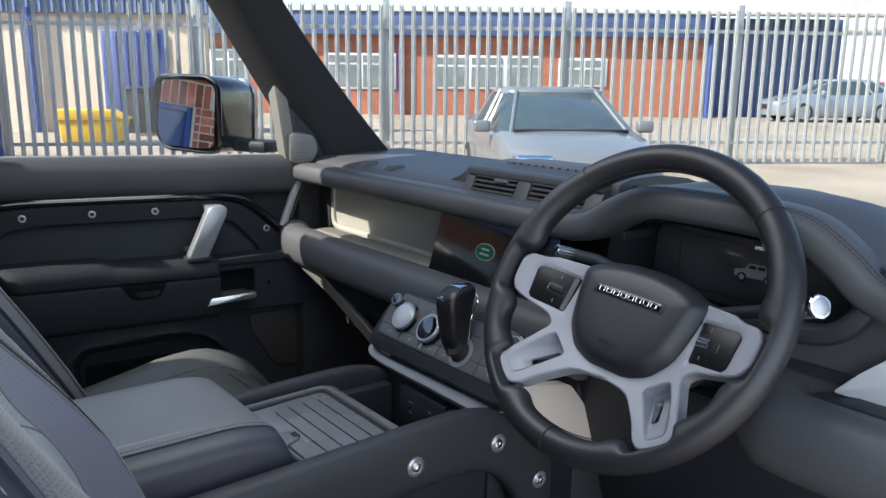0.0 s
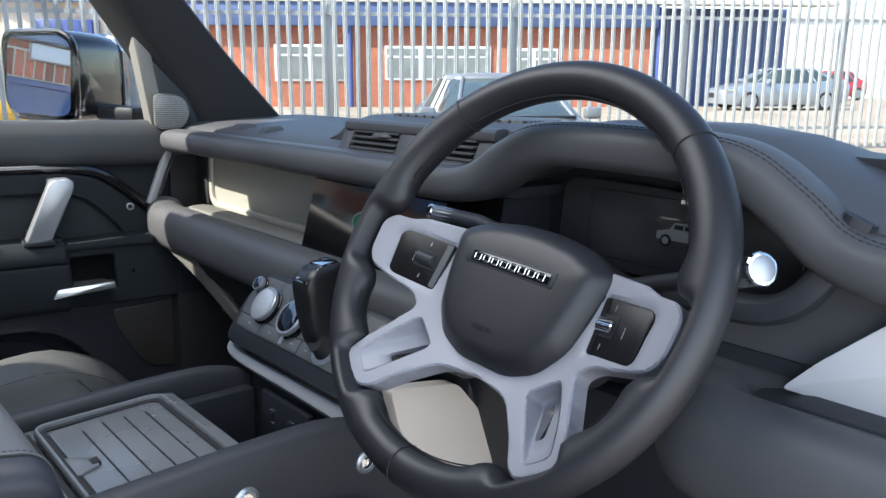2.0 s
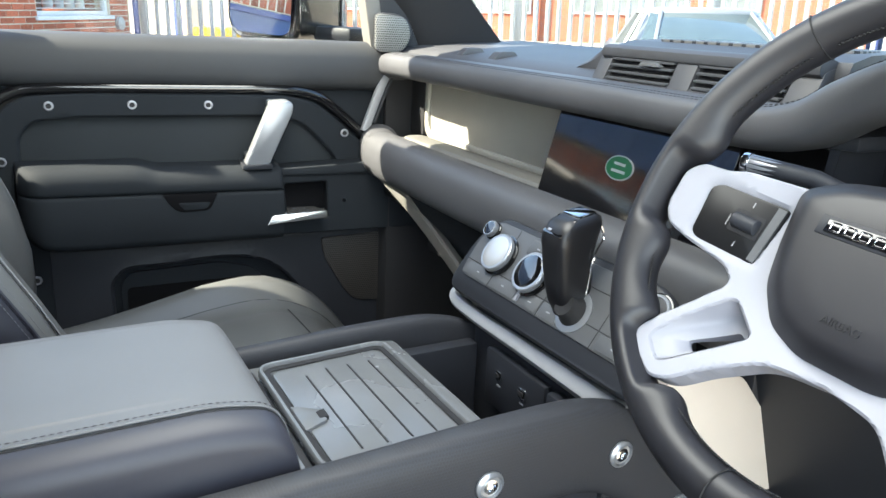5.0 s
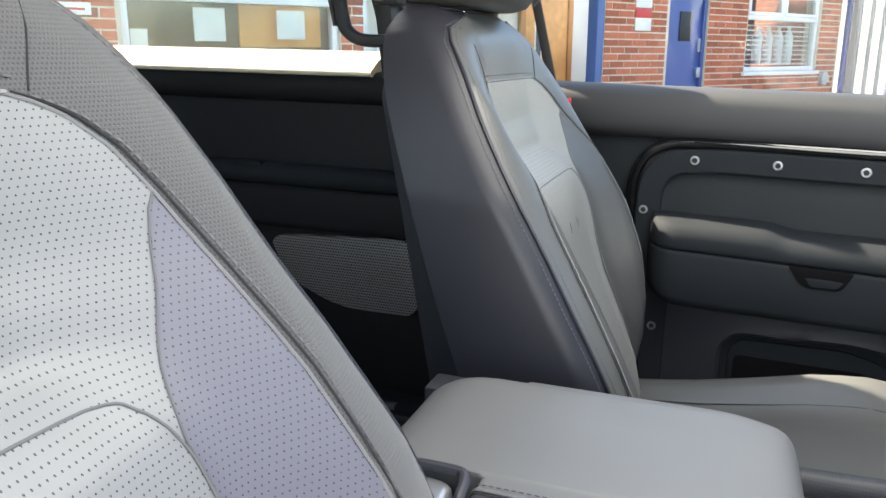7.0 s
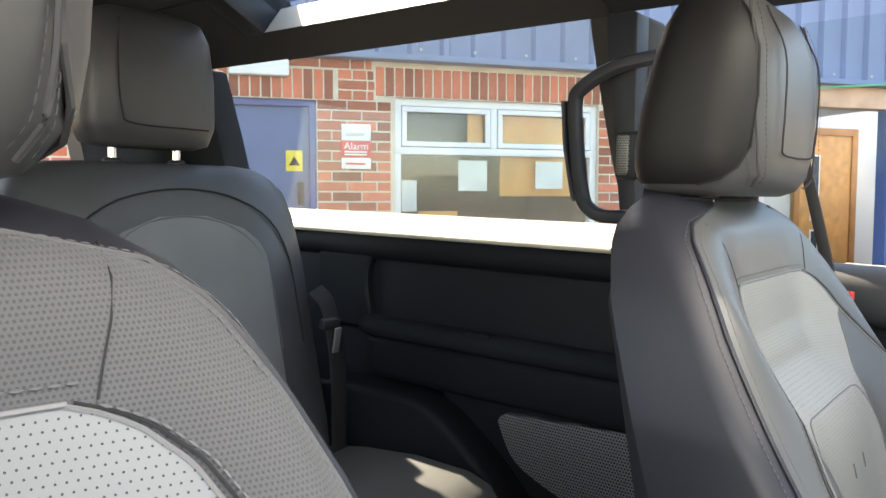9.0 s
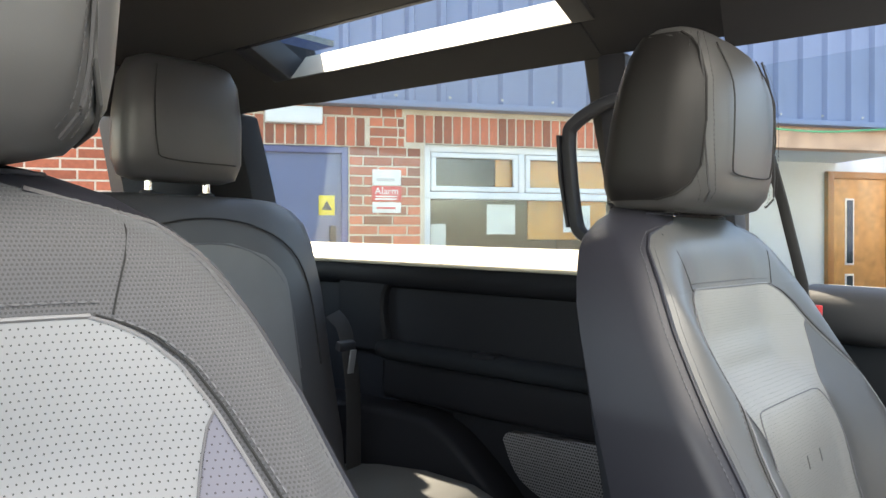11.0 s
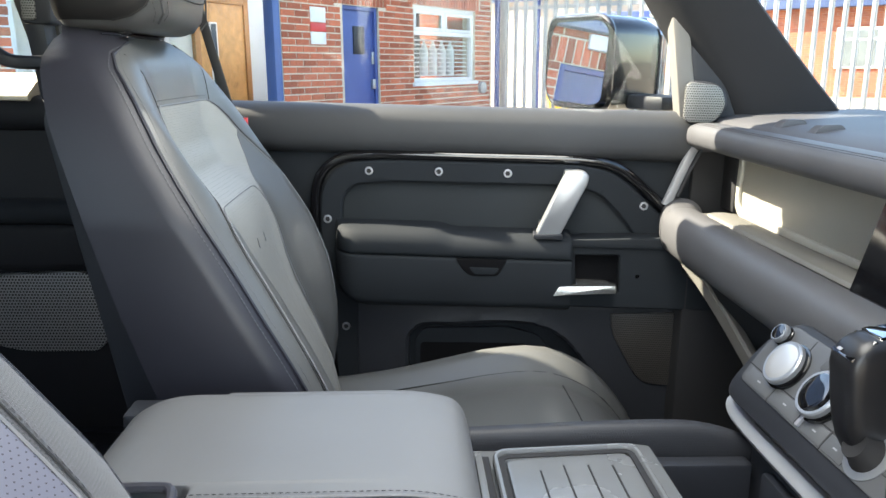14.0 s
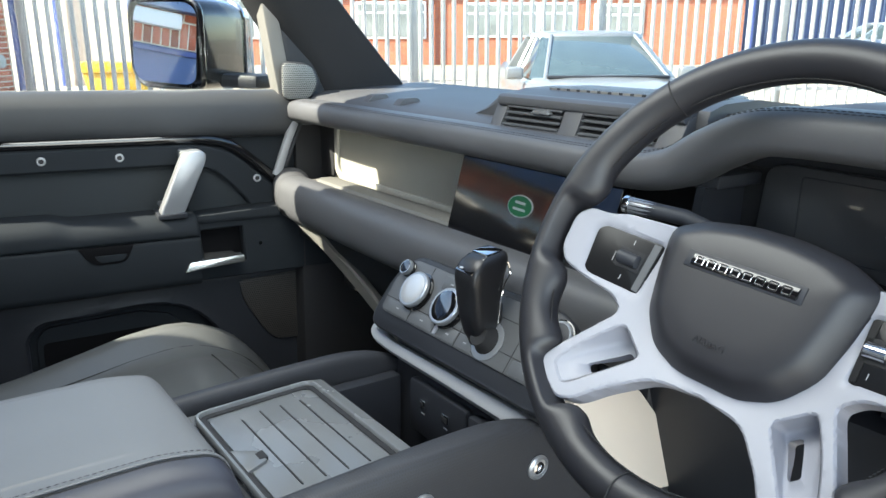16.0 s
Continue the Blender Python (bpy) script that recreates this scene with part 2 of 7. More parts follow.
def rounded(pts, r, n=5):
    """A polygon with its corners rounded."""
    out = []
    k = len(pts)
    for i in range(k):
        p, a, b = Vector(pts[i]), Vector(pts[i - 1]), Vector(pts[(i + 1) % k])
        rr = r[i] if isinstance(r, (list, tuple)) else r
        if rr <= 0:
            out.append(p)
            continue
        da, db = (a - p), (b - p)
        t = min(rr, da.length * 0.49, db.length * 0.49)
        s, e = p + da.normalized() * t, p + db.normalized() * t
        for j in range(n + 1):
            q = j / n
            out.append(s * (1 - q) ** 2 + p * 2 * q * (1 - q) + e * q * q)
    return [tuple(v) for v in out]


def prism(pts, axis, a, b, w=0.0, seg=2):
    """A flat outline pushed from a to b along an axis. Outline as (x,z) for y, (y,z) for x, (x,y) for z."""
    bm = bmesh.new()
    put = {"x": lambda p, d: (d, p[0], p[1]), "y": lambda p, d: (p[0], d, p[1]), "z": lambda p, d: (p[0], p[1], d)}[axis]
    lo = [bm.verts.new(put(p, a)) for p in pts]
    hi = [bm.verts.new(put(p, b)) for p in pts]
    bm.faces.new(lo)
    bm.faces.new(hi[::-1])
    for i in range(len(pts)):
        j = (i + 1) % len(pts)
        bm.faces.new((lo[j], lo[i], hi[i], hi[j]))
    bmesh.ops.recalc_face_normals(bm, faces=bm.faces)
    return bev(bm, w, seg)


def loft(rings, cap=True, closed=False):
    bm = bmesh.new()
    rows = [[bm.verts.new(p) for p in ring] for ring in rings]
    n = len(rows[0])
    pairs = list(zip(rows, rows[1:])) + ([(rows[-1], rows[0])] if closed else [])
    for a, b in pairs:
        for i in range(n):
            bm.faces.new((a[i], a[(i + 1) % n], b[(i + 1) % n], b[i]))
    if cap and not closed:
        bm.faces.new(rows[0][::-1])
        bm.faces.new(rows[-1])
    return bm


def smooth_path(pts, n=8, closed=False):
    """Catmull-Rom through the points."""
    P = [Vector(p) for p in pts]
    k, out = len(P), []
    for i in range(k if closed else k - 1):
        a, b, c, d = (P[(i - 1) % k] if closed or i else P[0] * 2 - P[1], P[i], P[(i + 1) % k],
                      P[(i + 2) % k] if closed or i + 2 < k else P[-1] * 2 - P[-2])
        for j in range(n):
            t = j / n
            out.append(0.5 * (2 * b + (c - a) * t + (2 * a - 5 * b + 4 * c - d) * t * t + (3 * b - a - 3 * c + d) * t ** 3))
    if not closed:
        out.append(P[-1])
    return out


def sweep(path, sec, up=(0, 0, 1), closed=False, scale=None):
    """A section (across, upward) carried along a path."""
    path = [Vector(p) for p in path]
    rings = []
    for i, p in enumerate(path):
        if closed:
            t = path[(i + 1) % len(path)] - path[i - 1]
        else:
            t = path[min(i + 1, len(path) - 1)] - path[max(i - 1, 0)]
        t.normalize()
        side = t.cross(Vector(up)).normalized()
        u = side.cross(t)
        k = scale(i / (len(path) - 1)) if scale else 1
        rings.append([p + side * a * k + u * b * k for a, b in sec])
    return loft(rings, closed=closed)


def along(path, a, b, up=(0, 0, 1)):
    """A line that keeps its place in the section of a sweep along the path."""
    path, out = [Vector(p) for p in path], []
    for i, p in enumerate(path):
        t = (path[min(i + 1, len(path) - 1)] - path[max(i - 1, 0)]).normalized()
        side = t.cross(Vector(up)).normalized()
        out.append(p + side * a + side.cross(t) * b)
    return out


def circle(r, n=12, sx=1.0, sy=1.0):
    return [(r * sx * math.cos(2 * math.pi * i / n), r * sy * math.sin(2 * math.pi * i / n)) for i in range(n)]


def superellipse(w, h, p=3.0, n=20):
    out = []
    for i in range(n):
        a = 2 * math.pi * i / n
        c, s = math.cos(a), math.sin(a)
        out.append((w * math.copysign(abs(c) ** (2 / p), c), h * math.copysign(abs(s) ** (2 / p), s)))
    return out


def lathe(prof, n=24, m=None):
    bm = loft([[(r * math.cos(2 * math.pi * i / n), r * math.sin(2 * math.pi * i / n), h) for i in range(n)] for r, h in prof])
    if m is not None:
        bmesh.ops.transform(bm, matrix=m, verts=bm.verts)
    return bm


def tube(pts, r, n=8, closed=False, smooth=0):
    return sweep(smooth_path(pts, smooth, closed) if smooth else pts, circle(r, n), up=(0.123, 0.2, 1), closed=closed)


def dashes(pts, r=0.0007, on=0.0040, gap=0.0016):
    """Stitches: short raised threads along a line."""
    P = [Vector(p) for p in pts]
    bm = bmesh.new()
    L = [(b - a).length for a, b in zip(P, P[1:])]
    total, t = sum(L), 0.0

    def at(d):
        i = 0
        while i < len(L) - 1 and d > L[i]:
            d -= L[i]
            i += 1
        return P[i].lerp(P[i + 1], min(1, d / max(L[i], 1e-9)))
    while t + on < total:
        a, b = at(t), at(t + on)
        u = (b - a).normalized()
        s = u.orthogonal().normalized()
        w = u.cross(s)
        rings = [[bm.verts.new(c + s * r * k * p + w * r * k * q) for p, q in ((1, 0), (0, 1), (-1, 0), (0, -1))] for c, k in ((a, 0.4), (a.lerp(b, 0.5), 1.0), (b, 0.4))]
        for x, y in zip(rings, rings[1:]):
            for i in range(4):
                bm.faces.new((x[i], x[(i + 1) % 4], y[(i + 1) % 4], y[i]))
        t += on + gap
    return bm


def merge(*bms):
    out = bmesh.new()
    for b in bms:
        me = bpy.data.meshes.new("t")
        b.to_mesh(me)
        b.free()
        out.from_mesh(me)
        bpy.data.meshes.remove(me)
    return out


def moved(bm, m):
    bmesh.ops.transform(bm, matrix=m, verts=bm.verts)
    return bm


def lettering(text, size, m, material, parent, name="lettering", depth=0.0004, align="CENTER"):
    cu = bpy.data.curves.new("text", "FONT")
    cu.body, cu.size, cu.extrude, cu.align_x, cu.align_y = text, size, depth, align, "CENTER"
    ob = bpy.data.objects.new("text", cu)
    dg = bpy.context.evaluated_depsgraph_get()
    me = bpy.data.meshes.new_from_object(ob.evaluated_get(dg))
    bpy.data.objects.remove(ob)
    ob = new(name, me)
    ob.data.materials.append(material)
    ob.parent = parent
    ob.matrix_local = m
    return ob

def gap(p, poly):
    """Distance from a point to an outline, positive inside it."""
    best, inside = 1e9, False
    for (ax, ay), (bx, by) in zip(poly, poly[1:] + poly[:1]):
        ex, ey = bx - ax, by - ay
        k = max(0.0, min(1.0, ((p[0] - ax) * ex + (p[1] - ay) * ey) / max(1e-12, ex * ex + ey * ey)))
        best = min(best, math.hypot(p[0] - ax - k * ex, p[1] - ay - k * ey))
        if (ay > p[1]) != (by > p[1]) and p[0] < ax + (p[1] - ay) * ex / ey:
            inside = not inside
    return best if inside else -best


def ease(v, a, b):
    v = max(0.0, min(1.0, (v - a) / (b - a)))
    return v * v * (3 - 2 * v)


def spaced(pts, n):
    """An outline drawn anew with n points at even steps, from its point furthest towards x plus y."""
    P = [Vector(p) for p in pts]
    k = max(range(len(P)), key=lambda i: P[i].x + P[i].y)
    P = P[k:] + P[:k]
    L = [(P[(i + 1) % len(P)] - P[i]).length for i in range(len(P))]
    out = []
    for j in range(n):
        t, i = sum(L) * j / n, 0
        while t > L[i]:
            t -= L[i]
            i += 1
        out.append(P[i].lerp(P[(i + 1) % len(P)], t / max(L[i], 1e-9)))
    return out


def plate(outline, holes, height, thick, cell=0.004, edge=0.002):
    """A moulded plate: outline and holes in x and y, its front face following height(x, y), with rounded edges."""
    bm = bmesh.new()
    for loop in [outline] + list(holes):
        vs = [bm.verts.new((a, b, 0)) for a, b in loop]
        for i in range(len(vs)):
            bm.edges.new((vs[i], vs[(i + 1) % len(vs)]))
    bmesh.ops.triangle_fill(bm, use_beauty=True, use_dissolve=False, edges=bm.edges[:])
    for f in bmesh.ops.inset_region(bm, faces=bm.faces[:], thickness=edge, use_even_offset=True, use_boundary=True)["faces"]:
        f.material_index = 1
    for ax in (0, 1):
        lo, hi = min(p[ax] for p in outline), max(p[ax] for p in outline)
        for k in range(1, int((hi - lo) / cell) + 1):
            co, no = [0, 0, 0], [0, 0, 0]
            co[ax], no[ax] = lo + k * cell, 1
            bmesh.ops.bisect_plane(bm, geom=bm.verts[:] + bm.edges[:] + bm.faces[:], plane_co=co, plane_no=no)
    loose = []
    for e in bm.edges:
        d = e.verts[0].co - e.verts[1].co
        if len(e.link_faces) == 2 and not any(f.material_index for f in e.link_faces) and abs(d.x) > 1e-7 and abs(d.y) > 1e-7:
            loose.append(e)
    bmesh.ops.dissolve_edges(bm, edges=loose, use_verts=False)
    near = {v for f in bm.faces if f.material_index for v in f.verts}
    for f in bm.faces:
        f.material_index = 0
    rim = [e for e in bm.edges if e.is_boundary]
    for v in bm.verts:
        v.co.z = height(v.co.x, v.co.y)
        if v in near:
            d = min(abs(gap((v.co.x, v.co.y), list(loop))) for loop in [outline] + list(holes))
            v.co.z -= edge * (1 - math.sqrt(max(0.0, 1 - (1 - min(1.0, d / edge)) ** 2)))
    new_geom = bmesh.ops.extrude_edge_only(bm, edges=rim)["geom"]
    for v in new_geom:
        if isinstance(v, bmesh.types.BMVert):
            v.co.z -= thick
    return bm


# ---- car: shell ----
def shell():
    fl = solo("floor", box(-1.75, 1.05, -0.78, 0.80, 0.60, 0.66, 0), M_CARPET, "black carpeted floor of the car", "floor", kind="structure")
    solo("wall_front", box(1.04, 1.10, -0.80, 0.80, 0.60, 1.47, 0), M_BLACK, "dark firewall behind the dashboard", "wall", kind="structure")
    # tailgate with its window opening
    tg = thing("wall_back", "dark tailgate inner panel with a window", "tailgate", kind="structure")
    part("lower_panel", box(-1.80, -1.74, -0.72, 0.72, 0.6, 1.50, 0.01), M_PLAST, tg)
    part("upper_panel", box(-1.72, -1.66, -0.72, 0.72, 1.86, 1.99, 0.01), M_LINING, tg)
    for s in (-1, 1):
        part("side_panel", prism(rounded([(s * 0.74, 1.48), (s * 0.50, 1.48), (s * 0.42, 1.88), (s * 0.74, 1.88)], 0.03), "x", -1.76, -1.69), M_PLAST, tg)
    # roof lining, with the long roof light over the seats
    roof = thing("ceiling", "black cloth roof lining", "roof lining", kind="structure")
    # unseen opening over the front seats left for the added fill lamp
    part("centre_lining", merge(box(-1.72, -0.02, -0.56, 0.545, 1.995, 2.02, 0.010), box(0.54, 0.66, -0.56, 0.545, 1.975, 2.0, 0.010),
                                 box(-0.02, 0.54, 0.41, 0.545, 1.995, 2.02, 0.010), box(-0.02, 0.54, -0.56, -0.45, 1.995, 2.02, 0.010)), M_LINING, roof)
    part("front_header", box(0.58, 0.68, -0.66, 0.66, 1.88, 2.0, 0.02), M_LINING, roof)
    for s, fill in ((1, False), (-1, True)):
        y0, y1 = s * 0.54, s * 0.735
        prof = [(y0, 2.02), (y0, 1.995), (s * 0.60, 1.975), (s * 0.655, 1.940), (s * 0.70, 1.915), (y1, 1.893), (s * 0.77, 1.92), (s * 0.73, 2.02)]
        runs = [(-1.72, 0.62)] if fill else [(-1.72, -1.24), (-0.44, -0.17)]
        for a, b in runs:
            part("side_lining", prism(prof, "x", a, b), M_LINING, roof)
        if not fill:
            over = [(y0, 2.02), (y0, 1.995), (0.575, 1.970), (0.612, 1.925), (0.632, 1.875), (0.642, 1.851), (0.660, 1.858), (0.672, 2.02)]
            part("side_lining", prism(over, "x", -0.17, 0.62), M_LINING, roof)
            low = [(s * 0.660, 1.944), (s * 0.655, 1.935), (s * 0.695, 1.912), (y1, 1.890), (s * 0.77, 1.915), (s * 0.74, 1.950)]
            part("side_rail", prism(low, "x", -1.25, -0.43), M_LINING, roof)
    part("roof_light_frame", merge(prism([(0.540, 1.995), (0.552, 1.995), (0.575, 2.045), (0.560, 2.045)], "x", -1.24, -0.44),
                                   prism([(0.54, 1.99), (0.655, 1.935), (0.72, 1.975), (0.58, 2.045)], "x", -1.30, -1.235, 0.004),
                                   prism([(0.54, 1.99), (0.655, 1.935), (0.72, 1.975), (0.58, 2.045)], "x", -0.445, -0.40, 0.004)), M_PLAST, roof)
    part("roof_light_sill", prism([(0.654, 1.938), (0.666, 1.942), (0.722, 1.984), (0.700, 1.998)], "x", -1.235, -0.445), M_SILL, roof, "roof light sill coloured pale as if sunlit")
    solo("roof", box(-1.80, 0.64, -0.80, 0.565, 2.045, 2.06, 0.004), M_PAINT, "black car roof skin above the lining", "roof", kind="structure")
    solo("roof_edge", merge(box(-1.80, -1.25, 0.565, 0.80, 2.045, 2.06, 0), box(-0.43, -0.17, 0.565, 0.80, 2.045, 2.06, 0), box(-0.17, 0.64, 0.565, 0.672, 2.02, 2.035, 0), box(-1.25, -0.43, 0.74, 0.80, 1.95, 2.0, 0)),
         M_PAINT, "black car roof edge round the roof light", "roof", kind="structure")
    g = solo("window_roof", prism([(0.565, 2.050), (0.715, 1.985), (0.718, 1.989), (0.568, 2.054)], "x", -1.25, -0.43), M_GLASS, "clear narrow roof light pane", "window", kind="structure")
    g.visible_shadow = False
    # windscreen, pillars
    ws = loft([[(1.03, -0.72, 1.50), (1.03, 0.72, 1.50), (0.63, 0.66, 1.90), (0.63, -0.66, 1.90)], [(1.034, -0.72, 1.504), (1.034, 0.72, 1.504), (0.634, 0.66, 1.904), (0.634, -0.66, 1.904)]])
    g = solo("window_front", ws, M_GLASS, "clear windscreen glass", "window", kind="structure")
    g.visible_shadow = False
    for s in (1, -1):
        rings = []
        for k in range(9):
            t = k / 8
            z = 1.44 + 0.47 * t
            xf = 1.055 - 0.43 * t - 0.02 * math.sin(t * 3.1)
            xr = xf - (0.185 + 0.06 * (1 - t) ** 3 - 0.05 * t)
            yi, yo = s * (0.715 - 0.05 * t), s * (0.80 - 0.05 * t)
            rings.append([(xf, yi - s * 0.0, z), (xf - 0.015, yi - s * 0.022, z), (xr + 0.05, yi - s * 0.018, z), (xr + 0.01, yi + s * 0.02, z), (xr, yo, z), (xf, yo, z)])
        solo("pillar_front_" + ("left" if s > 0 else "right"), loft(rings), M_LINING, "dark cloth covered windscreen pillar", "pillar", kind="structure", angle=50)
    # pillars behind the doors
    for s in (1, -1):
        pl = prism(rounded([(-0.330, 1.47), (-0.358, 1.64), (-0.366, 1.885), (-0.475, 1.90), (-0.452, 1.78), (-0.424, 1.657), (-0.400, 1.573), (-0.375, 1.47)], 0.012, 3), "y", s * 0.742, s * 0.81, 0.010)
        solo("pillar_middle_" + ("left" if s > 0 else "right"), pl, M_PILLAR, "grey cloth covered pillar behind the door", "pillar", kind="structure")
    boss = prism(rounded([(-0.350, 1.50), (-0.362, 1.64), (-0.366, 1.885), (-0.420, 1.885), (-0.413, 1.80), (-0.398, 1.68), (-0.376, 1.50)], 0.008, 3), "y", 0.700, 0.744, 0.006)
    solo("pillar_boss", boss, M_PLAST, "black plastic belt housing on the pillar", "pillar", kind="structure")
    # rear quarter panels, unseen, added to keep stray sun off the trim
    for s in (1, -1):
        solo("quarter_panel_" + ("left" if s > 0 else "right"), box(-1.80, -0.14, s * 0.802, s * 0.86, 0.62, 1.485, 0.01), M_PAINT, "gloss black outer body panel", "body panel", kind="structure")
    for s in (1, -1):
        q = thing("wall_left" if s > 0 else "wall_right", "black moulded rear side lining below a window", "side lining", kind="structure")
        part("lower_lining", box(-1.74, -0.135, s * 0.735, s * 0.80, 0.62, 1.49, 0.006), M_QUARTER, q)
        part("top_roll", sweep([(-1.72, s * 0.742, 1.478), (-0.14, s * 0.742, 1.478)], superellipse(0.036, 0.030, 2.6, 16)), M_QUARTER, q)
        part("window_sill", prism(rounded([(s * 0.703, 1.508), (s * 0.742, 1.530), (s * 0.81, 1.545), (s * 0.81, 1.49), (s * 0.703, 1.50)], 0.006, 2), "x", -1.72, -0.40), M_SILL, q, "window sill coloured pale as if sunlit")
        part("rear_corner", prism(rounded([(-1.72, 1.50), (-1.43, 1.50), (-1.50, 1.70), (-1.58, 1.90), (-1.72, 1.90)], 0.02), "y", s * 0.72, s * 0.80, 0.01), M_LINING, q)
        g = part("pane", box(-1.65, -0.43, s * 0.792, s * 0.796, 1.52, 1.92, 0), M_QGLASS, q)
        g.visible_shadow = False
    lq = bpy.data.objects["wall_left"]
    IN = Matrix(((1, 0, 0, 0), (0, 0, -1, 0), (0, 1, 0, 0), (0, 0, 0, 1)))
    field = rounded([(-1.12, 1.30), (-1.12, 1.476), (-0.14, 1.476), (-0.14, 1.30)], 0.004, 2)
    well = rounded([(-0.952, 1.31), (-0.972, 1.40), (-0.962, 1.455), (-0.90, 1.4645), (-0.16, 1.458), (-0.16, 1.31)], [0.01, 0.03, 0.03, 0.03, 0.01, 0.01], 5)
    part("upper_panel", moved(plate(field, [well], lambda x, y: -0.714, 0.024, 0.04, 0.006), IN), M_QUARTER, lq, "black panel with a long rounded recess", angle=32)
    part("arm_ledge", sweep([(-0.955, 0.722, 1.311), (-0.935, 0.706, 1.313), (-0.90, 0.701, 1.314), (-0.14, 0.701, 1.314)], superellipse(0.030, 0.021, 2.3, 18)), M_DOOR, lq, "soft dark arm ledge")
    part("ledge_clip", box(-0.675, -0.62, 0.678, 0.71, 1.326, 1.337, 0.003), M_QUARTER, lq)
    part("ledge_skirt", box(-0.955, -0.14, 0.696, 0.745, 1.205, 1.297, 0.018, 3), M_QUARTER, lq)
    lip = rounded([(-0.475, 0.615), (-0.440, 0.742), (-0.16, 0.742), (-0.16, 0.615)], 0.035, 6)
    part("side_tray", prism(lip, "z", 0.80, 0.885, 0.006), M_PLAST, lq, "black moulded tray low beside the seat")
    part("tray_rim", sweep([(a, b, 0.892) for a, b in lip], superellipse(0.0035, 0.010, 3, 10), up=(0, 0, 1), closed=True), M_PLAST, lq)
    part("tray_latch", box(-0.40, -0.33, 0.655, 0.675, 0.885, 0.896, 0.003), M_TRAY, lq)
    gr = rounded([(-0.619, 1.176), (-0.604, 1.190), (-0.355, 1.206), (-0.318, 1.200), (-0.303, 1.083), (-0.320, 1.058), (-0.469, 1.056), (-0.585, 1.104)], [0.012, 0.012, 0.01, 0.02, 0.03, 0.02, 0.05, 0.05])
    part("speaker_grille", prism(gr, "y", 0.706, 0.73, 0.003), M_RGRILLE, lq, "dark perforated speaker grille")
    part("speaker_panel", box(-0.76, -0.14, 0.722, 0.745, 0.90, 1.215, 0.008), M_QUARTER, lq)
    part("wheel_arch_cover", prism(rounded([(-1.45, 0.66), (-1.45, 1.19), (-0.90, 1.196), (-0.78, 1.198), (-0.715, 1.176), (-0.63, 1.118), (-0.56, 1.055), (-0.50, 0.97), (-0.45, 0.66)], [0, 0.02, 0.05, 0.05, 0.04, 0.05, 0.04, 0.05, 0]), "y", 0.645, 0.745, 0.02, 3), M_QUARTER, lq)


M_ROLL = mat("soft grey door roll", (0.030, 0.032, 0.036), 0.62, grain=0.0004, scale=700, bump=0.2)
# sunlight on the door's top edge, put into a strip's colour
M_SUNSTRIP = mat("window strip coloured pale as sunlit", (0.27, 0.25, 0.21), 0.75, grain=0.0004, scale=700)


M_RGRILLE = dotted("grey perforated rear grille", (0.19, 0.19, 0.20), (0.008, 0.008, 0.008), 0.45, 0.0055, 0.34, axis="xz", depth=0.001)
shell()


